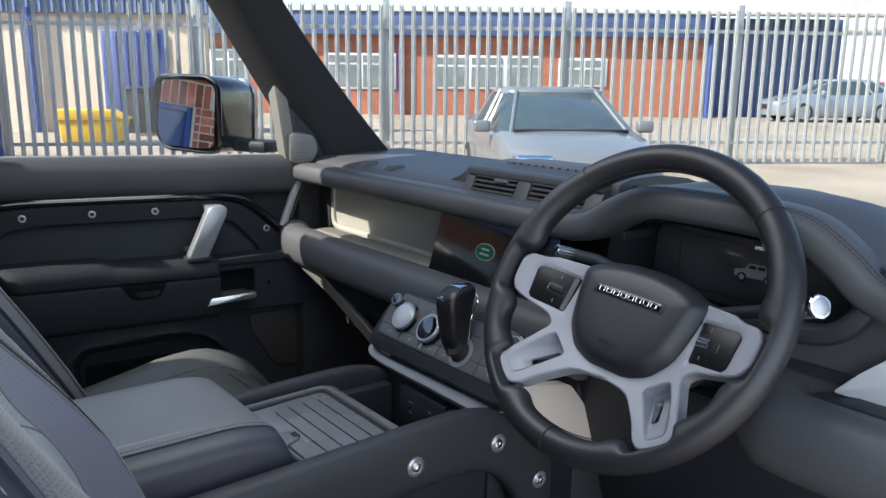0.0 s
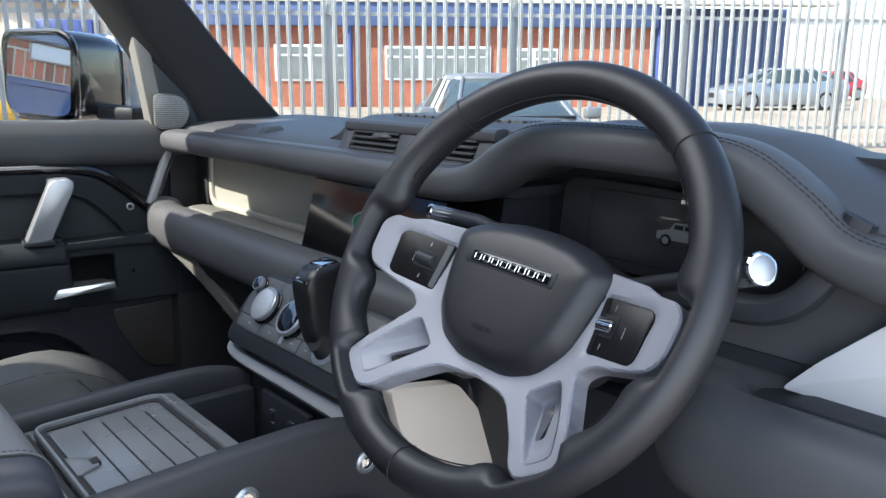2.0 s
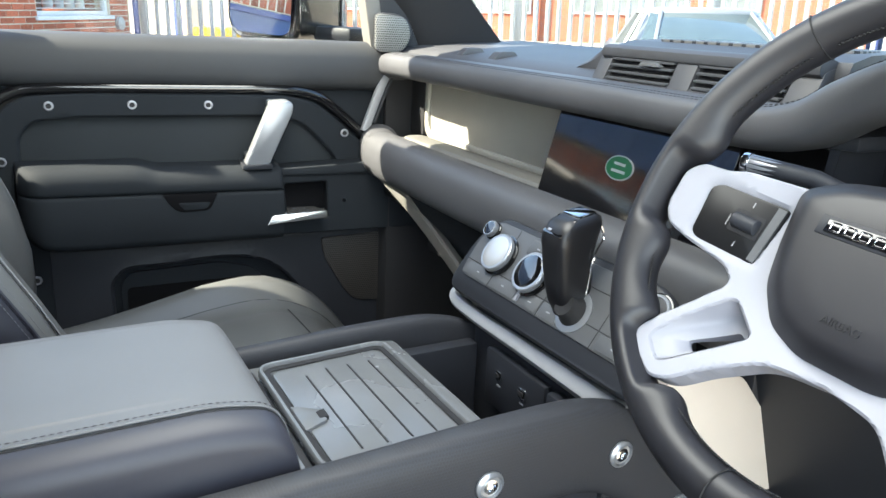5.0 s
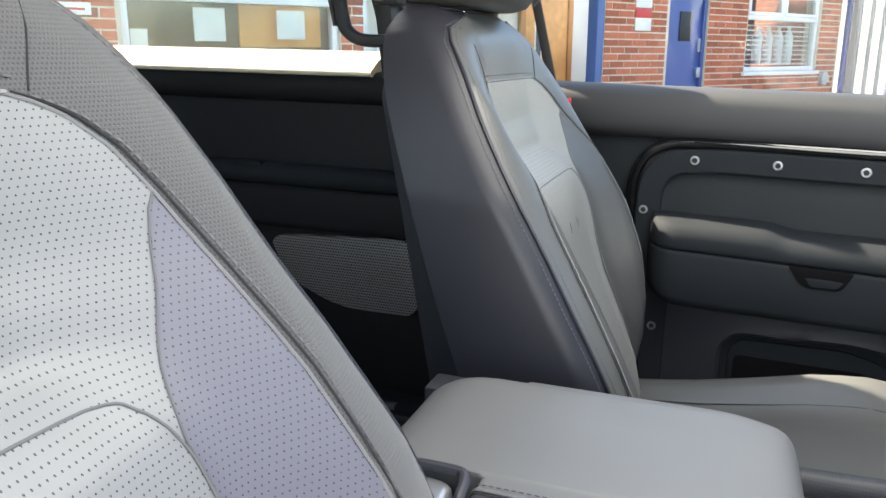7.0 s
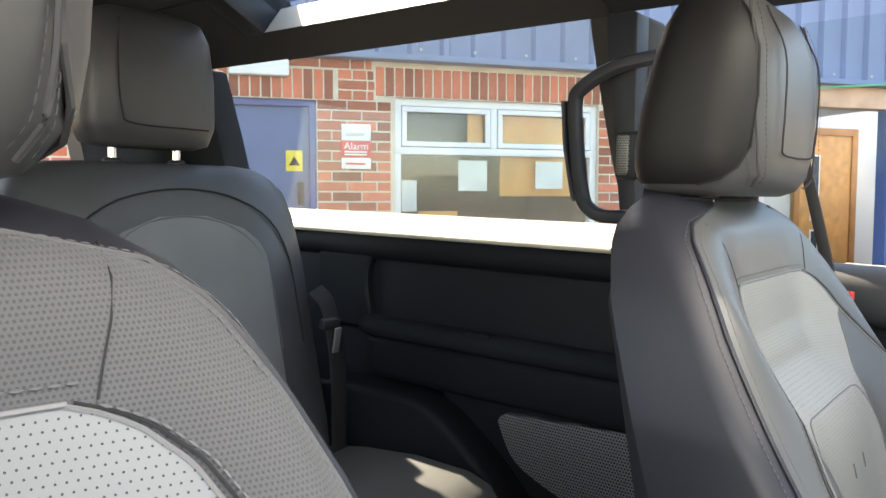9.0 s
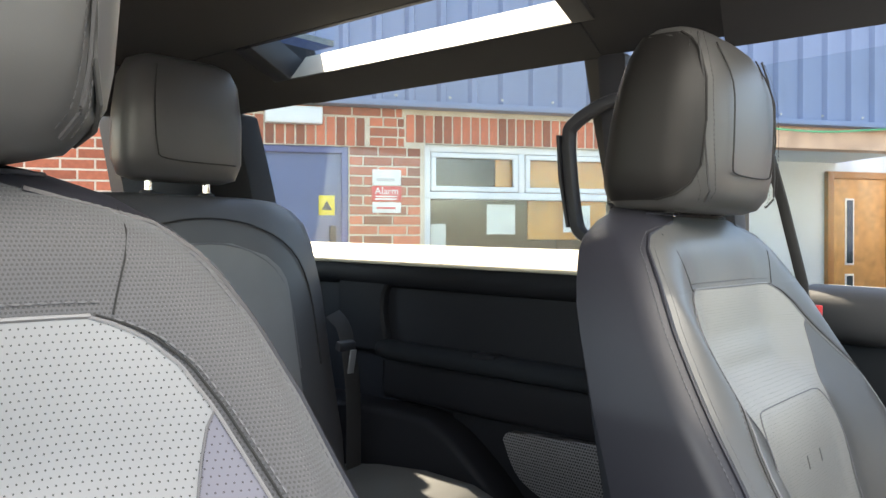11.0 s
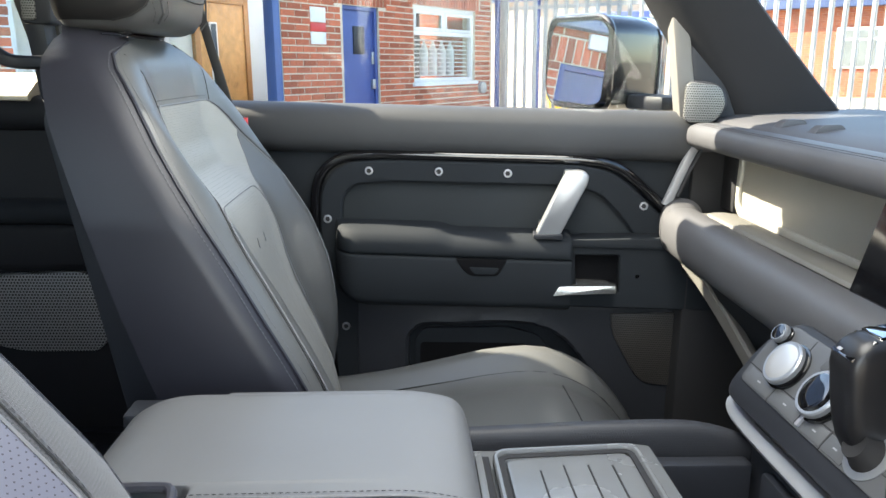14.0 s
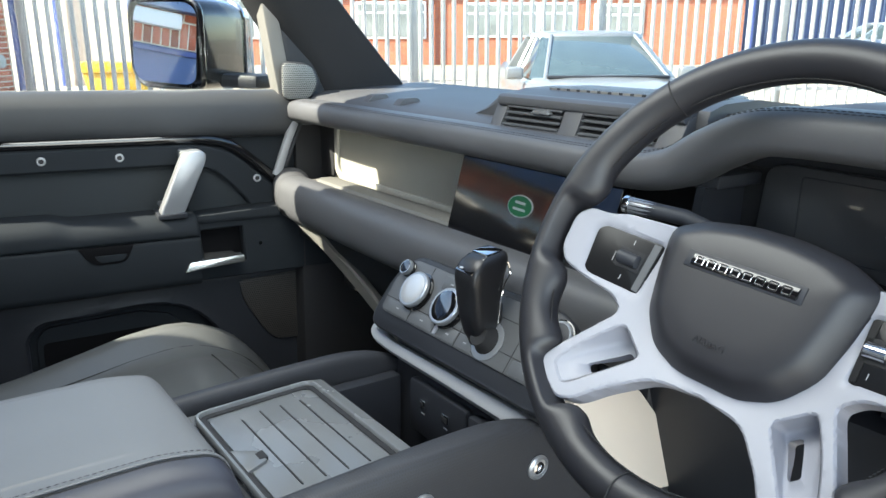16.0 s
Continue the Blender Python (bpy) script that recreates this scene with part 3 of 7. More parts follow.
# ---- passenger door, closed ----
def passenger_door():
    D = CAR @ pose(0.10, 0.785, 0, 0, 0, -6.8)
    d = thing("passenger_door", "closed dark grey car door with bolted trim panel", "car door", at=D)
    IN = Matrix(((1, 0, 0, 0), (0, 0, -1, 0), (0, 1, 0, 0), (0, 0, 0, 1)))
    part("door_shell", box(-0.22, 0.72, 0.014, 0.10, 0.74, 1.465, 0.01), M_DOOR, d)
    part("belt_roll", sweep([(-0.20, 0.03, 1.455), (0.635, 0.03, 1.452)], superellipse(0.048, 0.045, 2.8, 24)), M_ROLL, d, "dark grey padded top edge of the door")
    part("sunlit_waist_strip", sweep([(-0.20, 0.084, 1.488), (0.64, 0.084, 1.485)], superellipse(0.012, 0.0095, 3, 12)), M_SUNSTRIP, d, "outer window strip coloured pale as if sunlit")
    rim = [(-0.036, 0, 0.98), (-0.040, 0, 1.22), (-0.040, 0, 1.30), (-0.036, 0, 1.350), (-0.018, 0, 1.384), (0.016, 0, 1.404), (0.06, 0, 1.4095), (0.11, 0, 1.4105), (0.31, 0, 1.411), (0.44, 0, 1.410), (0.500, 0, 1.401), (0.538, 0, 1.377), (0.585, 0, 1.336), (0.64, 0, 1.285)]
    part("gloss_surround", sweep([p + Vector((0, -0.002, 0)) for p in smooth_path(rim, 7)], superellipse(0.0092, 0.010, 2.6, 14), up=(0, -1, 0)), M_GLOSS, d, "gloss black rim round the trim panel", angle=50)
    # upper trim panel, its bolt band raised round a recessed field
    band = rounded([(0.002, 0.94), (-0.012, 1.10), (-0.030, 1.24), (-0.030, 1.31), (-0.026, 1.348), (-0.007, 1.379), (0.025, 1.397), (0.11, 1.402), (0.445, 1.401), (0.500, 1.389), (0.532, 1.366), (0.60, 1.305), (0.64, 1.27), (0.64, 1.20), (0.07, 1.20), (0.058, 1.06), (0.062, 0.94)],
                   [0, 0.02, 0.03, 0.02, 0.015, 0.015, 0.015, 0.02, 0.02, 0.02, 0.02, 0.02, 0.01, 0, 0.02, 0.02, 0], 4)
    hole = rounded([(0.012, 1.215), (0.012, 1.330), (0.036, 1.356), (0.10, 1.3615), (0.425, 1.3625), (0.478, 1.350), (0.522, 1.306), (0.548, 1.270), (0.548, 1.215)], [0, 0.02, 0.02, 0.01, 0.01, 0.02, 0.02, 0.02, 0], 4)
    part("bolt_band", moved(plate(band, [hole], lambda x, y: 0.010 - 0.002 * ease(y, 1.15, 1.05), 0.02, 0.012, 0.004), IN), M_DOOR, d, angle=32)
    part("upper_insert", prism(rounded([(0.008, 1.21), (0.008, 1.365), (0.455, 1.367), (0.50, 1.345), (0.555, 1.275), (0.555, 1.21)], 0.02), "y", 0.004, 0.02, 0.003), M_INSERT, d, "flat grey inset field")
    for x, z in ((-0.015, 1.290), (0.062, 1.381), (0.189, 1.383), (0.313, 1.383), (0.557, 1.331), (0.017, 1.083)):
        b = part("bolt", lathe([(0.0078, -0.004), (0.0078, 0.0015), (0.0068, 0.0028), (0.0056, 0.0030), (0.0052, 0.0012)], 18, pose(x, -0.010, z, 90)), M_SILVER, d)
        part("bolt_socket", lathe([(0.0050, 0.0005), (0.0046, 0.0014), (0.0020, 0.0014)], 6, pose(x, -0.010, z, 90)), M_BLACK, b)
    # armrest: soft rounded pad above, deep side below, both with a round rear end
    def section(x, pts):
        e = max(0.0, min(1.0, (x - 0.002) / 0.050))
        e = math.sqrt(max(0.0, 1 - (1 - e) ** 2))
        return [(x, y * (0.12 + 0.88 * e), z) for y, z in pts]
    xs = [0.002, 0.004, 0.008, 0.014, 0.022, 0.032, 0.044, 0.06, 0.10, 0.15, 0.185, 0.195, 0.205, 0.215, 0.225, 0.26, 0.34, 0.42, 0.425, 0.428]
    pad = []
    for x in xs:
        t = 1.291 - 0.008 * ease(x, 0.185, 0.225) + 0.0005 * (x > 0.3)
        en = 0.004 if x > 0.426 else 0.0
        pad.append(section(x, [(0.012, t - 0.002), (-0.040, t - en), (-0.062, t - 0.0015 - en), (-0.074, t - 0.006), (-0.0825 + en, t - 0.014), (-0.0865 + en, t - 0.026), (-0.0870 + en, 1.250), (-0.0850, 1.2455), (-0.0815, 1.2435), (0.012, 1.2435)]))
    part("arm_pad", loft(pad), M_DOOR, d, "soft dark padded armrest", angle=60)
    side = []
    for x in xs:
        b = 1.147 + 0.045 * (1 - ease(x, -0.03, 0.075)) ** 1.5 + 0.004 * ease(x, 0.06, 0.42)
        side.append(section(x, [(0.012, 1.2430), (-0.0815, 1.2430), (-0.0850, 1.2410), (-0.0862, 1.236), (-0.0850, 1.20), (-0.0820, b + 0.016), (-0.0770, b + 0.006), (-0.066, b), (0.012, b)]))
    part("arm_body", loft(side), M_DOOR, d, angle=60)
    # proud dark block, the shade of a cup hollow put into colour
    part("cup_shade_block", prism(rounded([(0.226, 1.2425), (0.316, 1.2425), (0.302, 1.213), (0.255, 1.211), (0.242, 1.219)], [0, 0, 0.01, 0.01, 0.008]), "y", -0.0885, -0.06, 0.002), M_RECESS_SHADE, d)
    part("cup_lip", prism(rounded([(0.250, 1.228), (0.304, 1.228), (0.296, 1.2165), (0.260, 1.2155)], 0.005), "y", -0.0900, -0.06, 0.002), M_DOOR, d)
    # block with the release lever in its recess
    block = rounded([(0.405, 1.150), (0.422, 1.272), (0.590, 1.280), (0.66, 1.262), (0.70, 1.20), (0.70, 1.152)], 0.008, 3)
    win = rounded([(0.436, 1.246), (0.514, 1.248), (0.517, 1.180), (0.441, 1.178)], 0.004, 3)
    part("front_block", moved(plate(block, [win], lambda x, y: 0.050, 0.06, 0.03, 0.003), IN), M_DOOR, d, angle=32)
    part("block_cap", prism(rounded([(0.424, 1.262), (0.424, 1.2745), (0.590, 1.2835), (0.64, 1.272), (0.64, 1.262)], 0.004), "y", -0.056, 0, 0.004), M_DOOR, d)
    # back of the handle opening coloured near-black for its shade
    part("handle_recess", box(0.43, 0.525, -0.022, -0.012, 1.170, 1.255, 0.001), M_RECESS_SHADE, d)
    lever = part("release_lever", prism(rounded([(0.398, 1.181), (0.408, 1.198), (0.505, 1.203), (0.506, 1.190), (0.425, 1.184)], 0.002), "y", -0.090, -0.070, 0.003), M_CHROMEB, d, "polished metal door release lever")
    part("lever_root", box(0.440, 0.500, -0.075, -0.02, 1.186, 1.196, 0.003), M_CHROMEB, lever)
    part("pin", lathe([(0.0035, 0), (0.0035, 0.002), (0.001, 0.0022)], 12, pose(0.547, -0.050, 1.212, 90)), M_CHROME, d)
    # grab handle: a stout bar that leans forward, standing off the panel
    hb = prism(rounded([(0.364, 1.288), (0.408, 1.388), (0.416, 1.397), (0.440, 1.399), (0.450, 1.392), (0.448, 1.377), (0.407, 1.289), (0.398, 1.283), (0.374, 1.283)], 0.006), "y", -0.078, -0.050, 0.006, 3)
    hd = part("grab_handle", hb, M_SILVER, d, "satin silver slanting grab handle")
    part("handle_foot", merge(box(0.412, 0.442, -0.055, 0.01, 1.376, 1.394, 0.004), box(0.372, 0.400, -0.055, 0.01, 1.288, 1.298, 0.004)), M_SILVER, hd)
    part("handle_base", prism(rounded([(0.360, 1.280), (0.360, 1.288), (0.410, 1.290), (0.410, 1.280)], 0.002), "y", -0.082, -0.02, 0.002), M_PLAST, hd)
    # lower trim with the map pocket opening, and the loudspeaker
    low = rounded([(0.035, 0.78), (0.035, 1.1465), (0.40, 1.1485), (0.72, 1.1500), (0.72, 0.78)], 0.006, 3)
    mouth = rounded([(0.136, 0.84), (0.136, 1.066), (0.156, 1.092), (0.325, 1.103), (0.385, 1.100), (0.435, 1.072), (0.500, 0.985), (0.54, 0.84)], [0.01, 0.012, 0.02, 0.02, 0.03, 0.03, 0.04, 0.01], 5)
    part("lower_panel", moved(plate(low, [mouth], lambda x, y: 0.010 + 0.004 * ease(abs(gap((x, y), mouth)), 0.02, 0.0), 0.03, 0.016, 0.006), IN), M_PLAST, d, angle=32)
    part("pocket_field", prism(rounded([(0.148, 0.82), (0.148, 1.060), (0.164, 1.080), (0.325, 1.089), (0.380, 1.076), (0.44, 1.01), (0.47, 0.82)], 0.012), "y", 0.0045, 0.016, 0.002), M_DOOR, d)
    # dark sheet stands in for shade down in the map pocket
    part("pocket_shade", prism(rounded([(0.156, 0.82), (0.158, 1.052), (0.360, 1.058), (0.42, 0.98), (0.44, 0.82)], 0.01), "y", 0.0025, 0.006, 0.001), M_RECESS_SHADE, d)
    part("speaker_grille", prism(rounded([(0.511, 1.129), (0.669, 1.138), (0.687, 1.114), (0.692, 1.009), (0.678, 0.991), (0.583, 0.995), (0.561, 1.014), (0.516, 1.090)], [0.006, 0.01, 0.02, 0.02, 0.012, 0.015, 0.02, 0.02]), "y", -0.0155, 0, 0.002), M_GRILLE, d, "brown-black perforated speaker grille")
    for x, z in ((0.693, 1.145), (0.710, 1.030)):
        part("bolt", lathe([(0.005, 0), (0.005, 0.002), (0.002, 0.0022)], 12, pose(x, -0.012, z, 90)), M_CHROME, d)
    # window frame
    part("rear_frame", prism([(-0.340, 1.46), (-0.313, 1.46), (-0.347, 1.72), (-0.385, 1.87), (-0.415, 1.87)], "y", 0.02, 0.06, 0.006), M_PLAST, d)
    g = part("window_pane", box(-0.32, 0.60, 0.050, 0.054, 1.46, 1.87, 0), M_GLASS, d)
    g.visible_shadow = False
    # loudspeaker in the mirror corner
    part("window_channel", prism([(0.612, 1.455), (0.642, 1.455), (0.602, 1.70), (0.574, 1.70)], "y", -0.006, 0.045, 0.004), M_CHANNEL, d, "upright window channel lightened as if sunlit")
    sail = part("mirror_corner", prism([(0.640, 1.455), (0.720, 1.455), (0.625, 1.68), (0.605, 1.68)], "y", 0.0, 0.045, 0.004), M_PLAST, d)
    part("tweeter_pod", prism(rounded([(0.612, 1.480), (0.662, 1.480), (0.682, 1.51), (0.672, 1.540), (0.650, 1.550), (0.612, 1.552)], 0.014), "y", -0.036, 0.0, 0.010, 3), M_PLAST, sail)
    part("tweeter_grille", prism(rounded([(0.606, 1.482), (0.660, 1.482), (0.676, 1.512), (0.664, 1.545), (0.606, 1.550)], 0.014), "y", -0.0385, -0.03, 0.003), M_GRILLE2, sail, "pale perforated tweeter grille")


M_INSERT = mat("flat grey door inset", (0.018, 0.022, 0.026), 0.75, grain=0.0003, scale=900, bump=0.2, spec=0.25)
M_CHROMEB = mat("brushed bright metal", (0.62, 0.63, 0.64), 0.25, 0.9, vary=0.05)
# grey raised here for the sun falling on the channel
M_CHANNEL = mat("window channel lightened as sunlit", (0.16, 0.155, 0.145), 0.6)
M_GRILLE2 = dotted("pale perforated tweeter grille", (0.20, 0.20, 0.19), (0.02, 0.02, 0.02), 0.4, 0.004, 0.3, axis="xz", metal=0.4, depth=0.001)
passenger_door()


# ---- door mirror ----
def door_mirror():
    m = thing("door_mirror", "gloss black door mirror with chrome edge", "mirror", at=CAR @ pose(0.655, 1.045, 1.58, 0, 0, 26.5))
    sec = rounded([(-0.105, -0.085), (-0.105, 0.075), (-0.07, 0.095), (0.09, 0.095), (0.105, 0.07), (0.105, -0.06), (0.08, -0.09), (-0.08, -0.095)], 0.03, 4)
    rings = []
    for x, k in ((-0.045, 0.90), (-0.075, 0.94), (-0.077, 0.97), (-0.06, 1.0), (0.0, 1.0), (0.05, 0.96), (0.085, 0.84), (0.10, 0.6)):
        rings.append([(x, a * k, b * k) for a, b in sec])
    part("housing", loft(rings), M_PAINT, m, angle=50)
    part("bezel", sweep([(-0.077, a * 0.97, b * 0.97) for a, b in sec], circle(0.006, 8), up=(1, 0, 0), closed=True), M_GLOSS, m)
    part("mirror_glass", moved(prism([(a * 0.88, b * 0.88) for a, b in sec], "x", -0.003, 0.0), pose(-0.081, 0, 0, 0, 5.3, 0)), M_MIRROR, m, "clear mirror glass")
    part("chrome_edge", sweep([(0.052, a * 0.965, b * 0.965) for a, b in sec], circle(0.004, 6), up=(1, 0, 0), closed=True), M_CHROME, m)
    part("arm", box(-0.03, 0.05, -0.20, -0.09, -0.09, -0.06, 0.01), M_PLAST, m)


door_mirror()


# ---- dashboard ----
M_SEAM = mat("dark grey seam thread", (0.03, 0.03, 0.033), 0.8)
M_DISPLAY = mat("dark display glass", (0.040, 0.041, 0.046), 0.30, coat=0.5, vary=0.03)


# pale panel colour raised further for the sunlight on it
M_ENDPALE = mat("pale panel lightened as sunlit", (0.52, 0.53, 0.56), 0.4, vary=0.05)
M_EDGE = mat("grey lid edge", (0.11, 0.107, 0.098), 0.55)


def dashboard():
    d = thing("dashboard", "dark grey dashboard with open shelf and padded beams", "dashboard")
    beam = [(0.752, 0.70, 1.448), (0.745, 0.685, 1.458), (0.735, 0.64, 1.462), (0.73, 0.45, 1.463), (0.73, 0.10, 1.463), (0.725, -0.14, 1.463), (0.72, -0.215, 1.472), (0.715, -0.265, 1.498), (0.71, -0.315, 1.517),
            (0.705, -0.39, 1.521), (0.705, -0.485, 1.518), (0.705, -0.530, 1.510), (0.705, -0.567, 1.487), (0.705, -0.603, 1.461), (0.70, -0.66, 1.450), (0.70, -0.80, 1.445)]
    sec = [(a, b) for a, b in superellipse(0.033, 0.0215, 2.8, 20)]
    part("upper_beam", sweep(smooth_path(beam, 7), sec, up=(0, 0, 1)), M_SOFT, d, "dark padded upper beam with stitched seam", angle=60)
    for a in (0.0175, 0.0225):
        part("seam", dashes(along(smooth_path(beam[1:], 7), a, 0.0217 * (1 - (a / 0.033) ** 2.8) ** (1 / 2.8)), 0.0006, 0.0048, 0.0012), M_SEAM, d)
    low = [(0.724, 0.700, 1.310), (0.711, 0.684, 1.303), (0.703, 0.65, 1.300), (0.701, 0.62, 1.299), (0.696, 0.40, 1.298), (0.692, 0.15, 1.298), (0.69, -0.10, 1.298), (0.69, -0.24, 1.298)]
    part("lower_beam", sweep(smooth_path(low, 7), superellipse(0.036, 0.042, 2.5, 22)), M_SOFT, d, "dark padded lower beam", angle=60)
    # pale paint stands in for sunlight on the strut
    part("end_strut", sweep([(0.688, 0.699, 1.335), (0.713, 0.7005, 1.398), (0.739, 0.698, 1.460)], superellipse(0.0065, 0.008, 4, 14), up=(1, 0, 0)), M_PALE, d, "slim strut between the beams, pale as if sunlit")
    part("strut_inlay", sweep([(0.704, 0.690, 1.352), (0.724, 0.691, 1.400), (0.742, 0.690, 1.440)], superellipse(0.0025, 0.003, 3, 8), up=(1, 0, 0)), M_PLAST, d)
    # shelf between the beams
    sh = part("shelf_back", prism(rounded([(0.655, 1.330), (0.655, 1.445), (0.12, 1.452), (0.12, 1.325)], 0.026), "x", 0.800, 0.812, 0.002), M_SHELF, d, "brushed grey shelf back panel")
    part("shelf_floor", prism([(0.70, 0.66), (0.812, 0.66), (0.812, 0.10), (0.70, 0.10)], "z", 1.316, 1.328), M_EDGE, d)
    part("shelf_lip", sweep([(0.745, 0.60, 1.334), (0.742, 0.15, 1.334)], superellipse(0.022, 0.007, 3, 10)), M_EDGE, d)
    part("shelf_frame", sweep([(0.797, a, b) for a, b in rounded([(0.652, 1.333), (0.650, 1.447), (0.12, 1.452), (0.12, 1.330)], 0.028)], superellipse(0.007, 0.005, 2.5, 10), up=(1, 0, 0), closed=True), M_SHELF, d, "rounded frame of the shelf panel")
    part("shelf_end", box(0.79, 0.83, 0.655, 0.71, 1.33, 1.47, 0.004), M_BLACK, d)
    # black panel added to shut out daylight at the dash end
    part("daylight_stop", box(0.735, 1.04, 0.708, 0.720, 1.25, 1.485, 0.002), M_BLACK, d)
    part("shelf_roof", box(0.74, 0.83, -0.25, 0.68, 1.452, 1.466, 0.003), M_PLAST, d)
    part("back_wall", box(0.812, 0.84, -0.70, 0.69, 1.10, 1.47, 0), M_BLACK, d)
    # dash top
    top = []
    for y in (0.72, 0.5, 0.2, 0.0, -0.15, -0.22):
        top.append([(0.745, y, 1.475), (0.76, y, 1.487), (0.80, y, 1.494), (0.90, y, 1.502), (1.04, y, 1.508), (1.04, y, 1.46), (0.745, y, 1.45)])
    part("top_pad", loft(top), M_SOFT, d, "soft dark dash top")
    hood = []
    for y, dz, x0 in ((-0.215, 0.0, 0.74), (-0.25, 0.016, 0.73), (-0.30, 0.040, 0.72), (-0.36, 0.048, 0.715), (-0.46, 0.048, 0.71), (-0.525, 0.040, 0.71), (-0.57, 0.018, 0.71), (-0.62, 0.000, 0.70), (-0.78, -0.006, 0.70)):
        hood.append([(x0, y, 1.478 + dz), (x0 + 0.04, y, 1.495 + dz), (x0 + 0.12, y, 1.500 + dz * 0.9), (0.92, y, 1.503 + dz * 0.4), (1.04, y, 1.508), (1.04, y, 1.46), (0.92, y, 1.47), (x0 + 0.06, y, 1.465 + dz), (x0, y, 1.462 + dz)])
    part("instrument_hood", loft(hood), M_SOFT, d, "soft dark hood over the instruments", angle=50)
    for y in (0.49, 0.39):
        part("top_fin", prism(rounded([(0.765, 1.485), (0.780, 1.500), (0.805, 1.501), (0.815, 1.490)], 0.004), "y", y - 0.010, y + 0.010, 0.003), M_SOFT, d)
    part("speaker_mesh", prism(rounded([(0.815, 0.085), (0.925, 0.110), (0.925, -0.165), (0.815, -0.180)], [0.02, 0.04, 0.04, 0.02]), "z", 1.505, 1.5334, 0.0010), M_TGRILLE, d, "grey perforated dash top speaker mesh")
    # air vents in the middle
    for y0, y1 in ((0.100, -0.003), (-0.040, -0.153)):
        v = part("air_vent", prism(rounded([(0.758, 1.476), (0.772, 1.512), (0.835, 1.514), (0.835, 1.48)], 0.004), "y", y1 - 0.004, y0 + 0.004, 0.002), M_PLAST, d, "black air vent with slats")
        # flat black sheet paints the shade inside the vent
        part("vent_mouth", prism([(0.7580, 1.4800), (0.7708, 1.5115), (0.776, 1.5095), (0.765, 1.478)], "y", y1, y0), M_BLACK, v)
        for k in range(4):
            part("slat", moved(box(-0.005, 0.010, y1, y0, -0.0013, 0.0013, 0.0007), pose(0.7590 + 0.0030 * k, 0, 1.4860 + 0.0076 * k, 0, -4, 0)), M_PANEL, v)
        part("vent_tab", prism(rounded([(y0 - 0.053, 1.5035), (y0 - 0.060, 1.5085), (y0 - 0.079, 1.5085), (y0 - 0.086, 1.5035)], 0.002), "x", 0.756, 0.766, 0.001), M_TRAY, v, "grey vent tab")
    part("centre_pad", loft([[(0.784, y, 1.488), (0.782, y, 1.488 + 0.026 * k), (0.786, y, 1.490 + 0.033 * k), (0.81, y, 1.490 + 0.040 * k), (0.87, y, 1.496 + 0.037 * k), (0.95, y, 1.500 + 0.026 * k), (1.01, y, 1.510), (1.01, y, 1.48)] for y, k in ((0.200, 0.03), (0.170, 0.4), (0.145, 0.85), (0.122, 1.0), (0.0, 1.0), (-0.10, 1.0), (-0.20, 1.0))]), M_SOFT, d, "raised soft pad over the vents", angle=40)
    part("vent_brow", sweep([(0.776, 0.120, 1.516), (0.776, -0.185, 1.516)], superellipse(0.014, 0.009, 2.5, 14)), M_SOFT, d)
    part("vent_bridge", prism(rounded([(0.750, 1.474), (0.768, 1.516), (0.80, 1.523), (0.80, 1.478)], 0.005), "y", -0.0365, -0.0065, 0.004), M_SOFT, d)
    for y, w in ((0.104, 0.022), (-0.186, 0.030)):
        part("vent_cheek", prism(rounded([(0.750, 1.474), (0.770, 1.514), (0.80, 1.521), (0.80, 1.478)], 0.005), "y", y, y + w, 0.003), M_SOFT, d)
    # driver's end: instrument panel
    part("binnacle_back", box(0.815, 0.83, -0.70, -0.20, 1.30, 1.52, 0), M_PLAST, d)
    part("binnacle_floor", prism([(0.70, -0.66), (0.82, -0.66), (0.82, -0.20), (0.72, -0.20)], "z", 1.355, 1.368), M_PLAST, d)
    part("binnacle_side", prism([(0.725, 1.33), (0.82, 1.33), (0.82, 1.47), (0.745, 1.455)], "y", -0.232, -0.222), M_PLAST, d)
    part("column_shroud", sweep(smooth_path([(0.60, -0.392, 1.405), (0.68, -0.392, 1.365), (0.80, -0.392, 1.31)], 4), superellipse(0.055, 0.05, 3, 16)), M_PLAST, d)
    part("shroud_bowl", sweep(smooth_path([(0.70, -0.47, 1.405), (0.695, -0.54, 1.404), (0.695, -0.575, 1.416), (0.70, -0.598, 1.448), (0.705, -0.612, 1.485)], 6), superellipse(0.014, 0.012, 2.5, 12)), M_PLAST, d)
    part("bowl_panel", prism(rounded([(-0.44, 1.28), (-0.46, 1.402), (-0.54, 1.400), (-0.58, 1.415), (-0.60, 1.45), (-0.62, 1.48), (-0.80, 1.48), (-0.80, 1.28)], 0.012), "x", 0.708, 0.726, 0.003), M_SOFT, d)
    knee = smooth_path([(0.72, -0.515, 1.300), (0.66, -0.53, 1.305), (0.645, -0.57, 1.307), (0.645, -0.66, 1.307), (0.65, -0.80, 1.305)], 6)
    part("driver_beam", sweep(knee, superellipse(0.036, 0.045, 2.4, 20)), M_SOFT, d, "dark padded driver side beam", angle=60)
    part("driver_pocket", prism(rounded([(-0.55, 1.338), (-0.60, 1.352), (-0.80, 1.352), (-0.80, 1.338)], 0.005), "x", 0.66, 0.71, 0.003), M_PLAST, d)
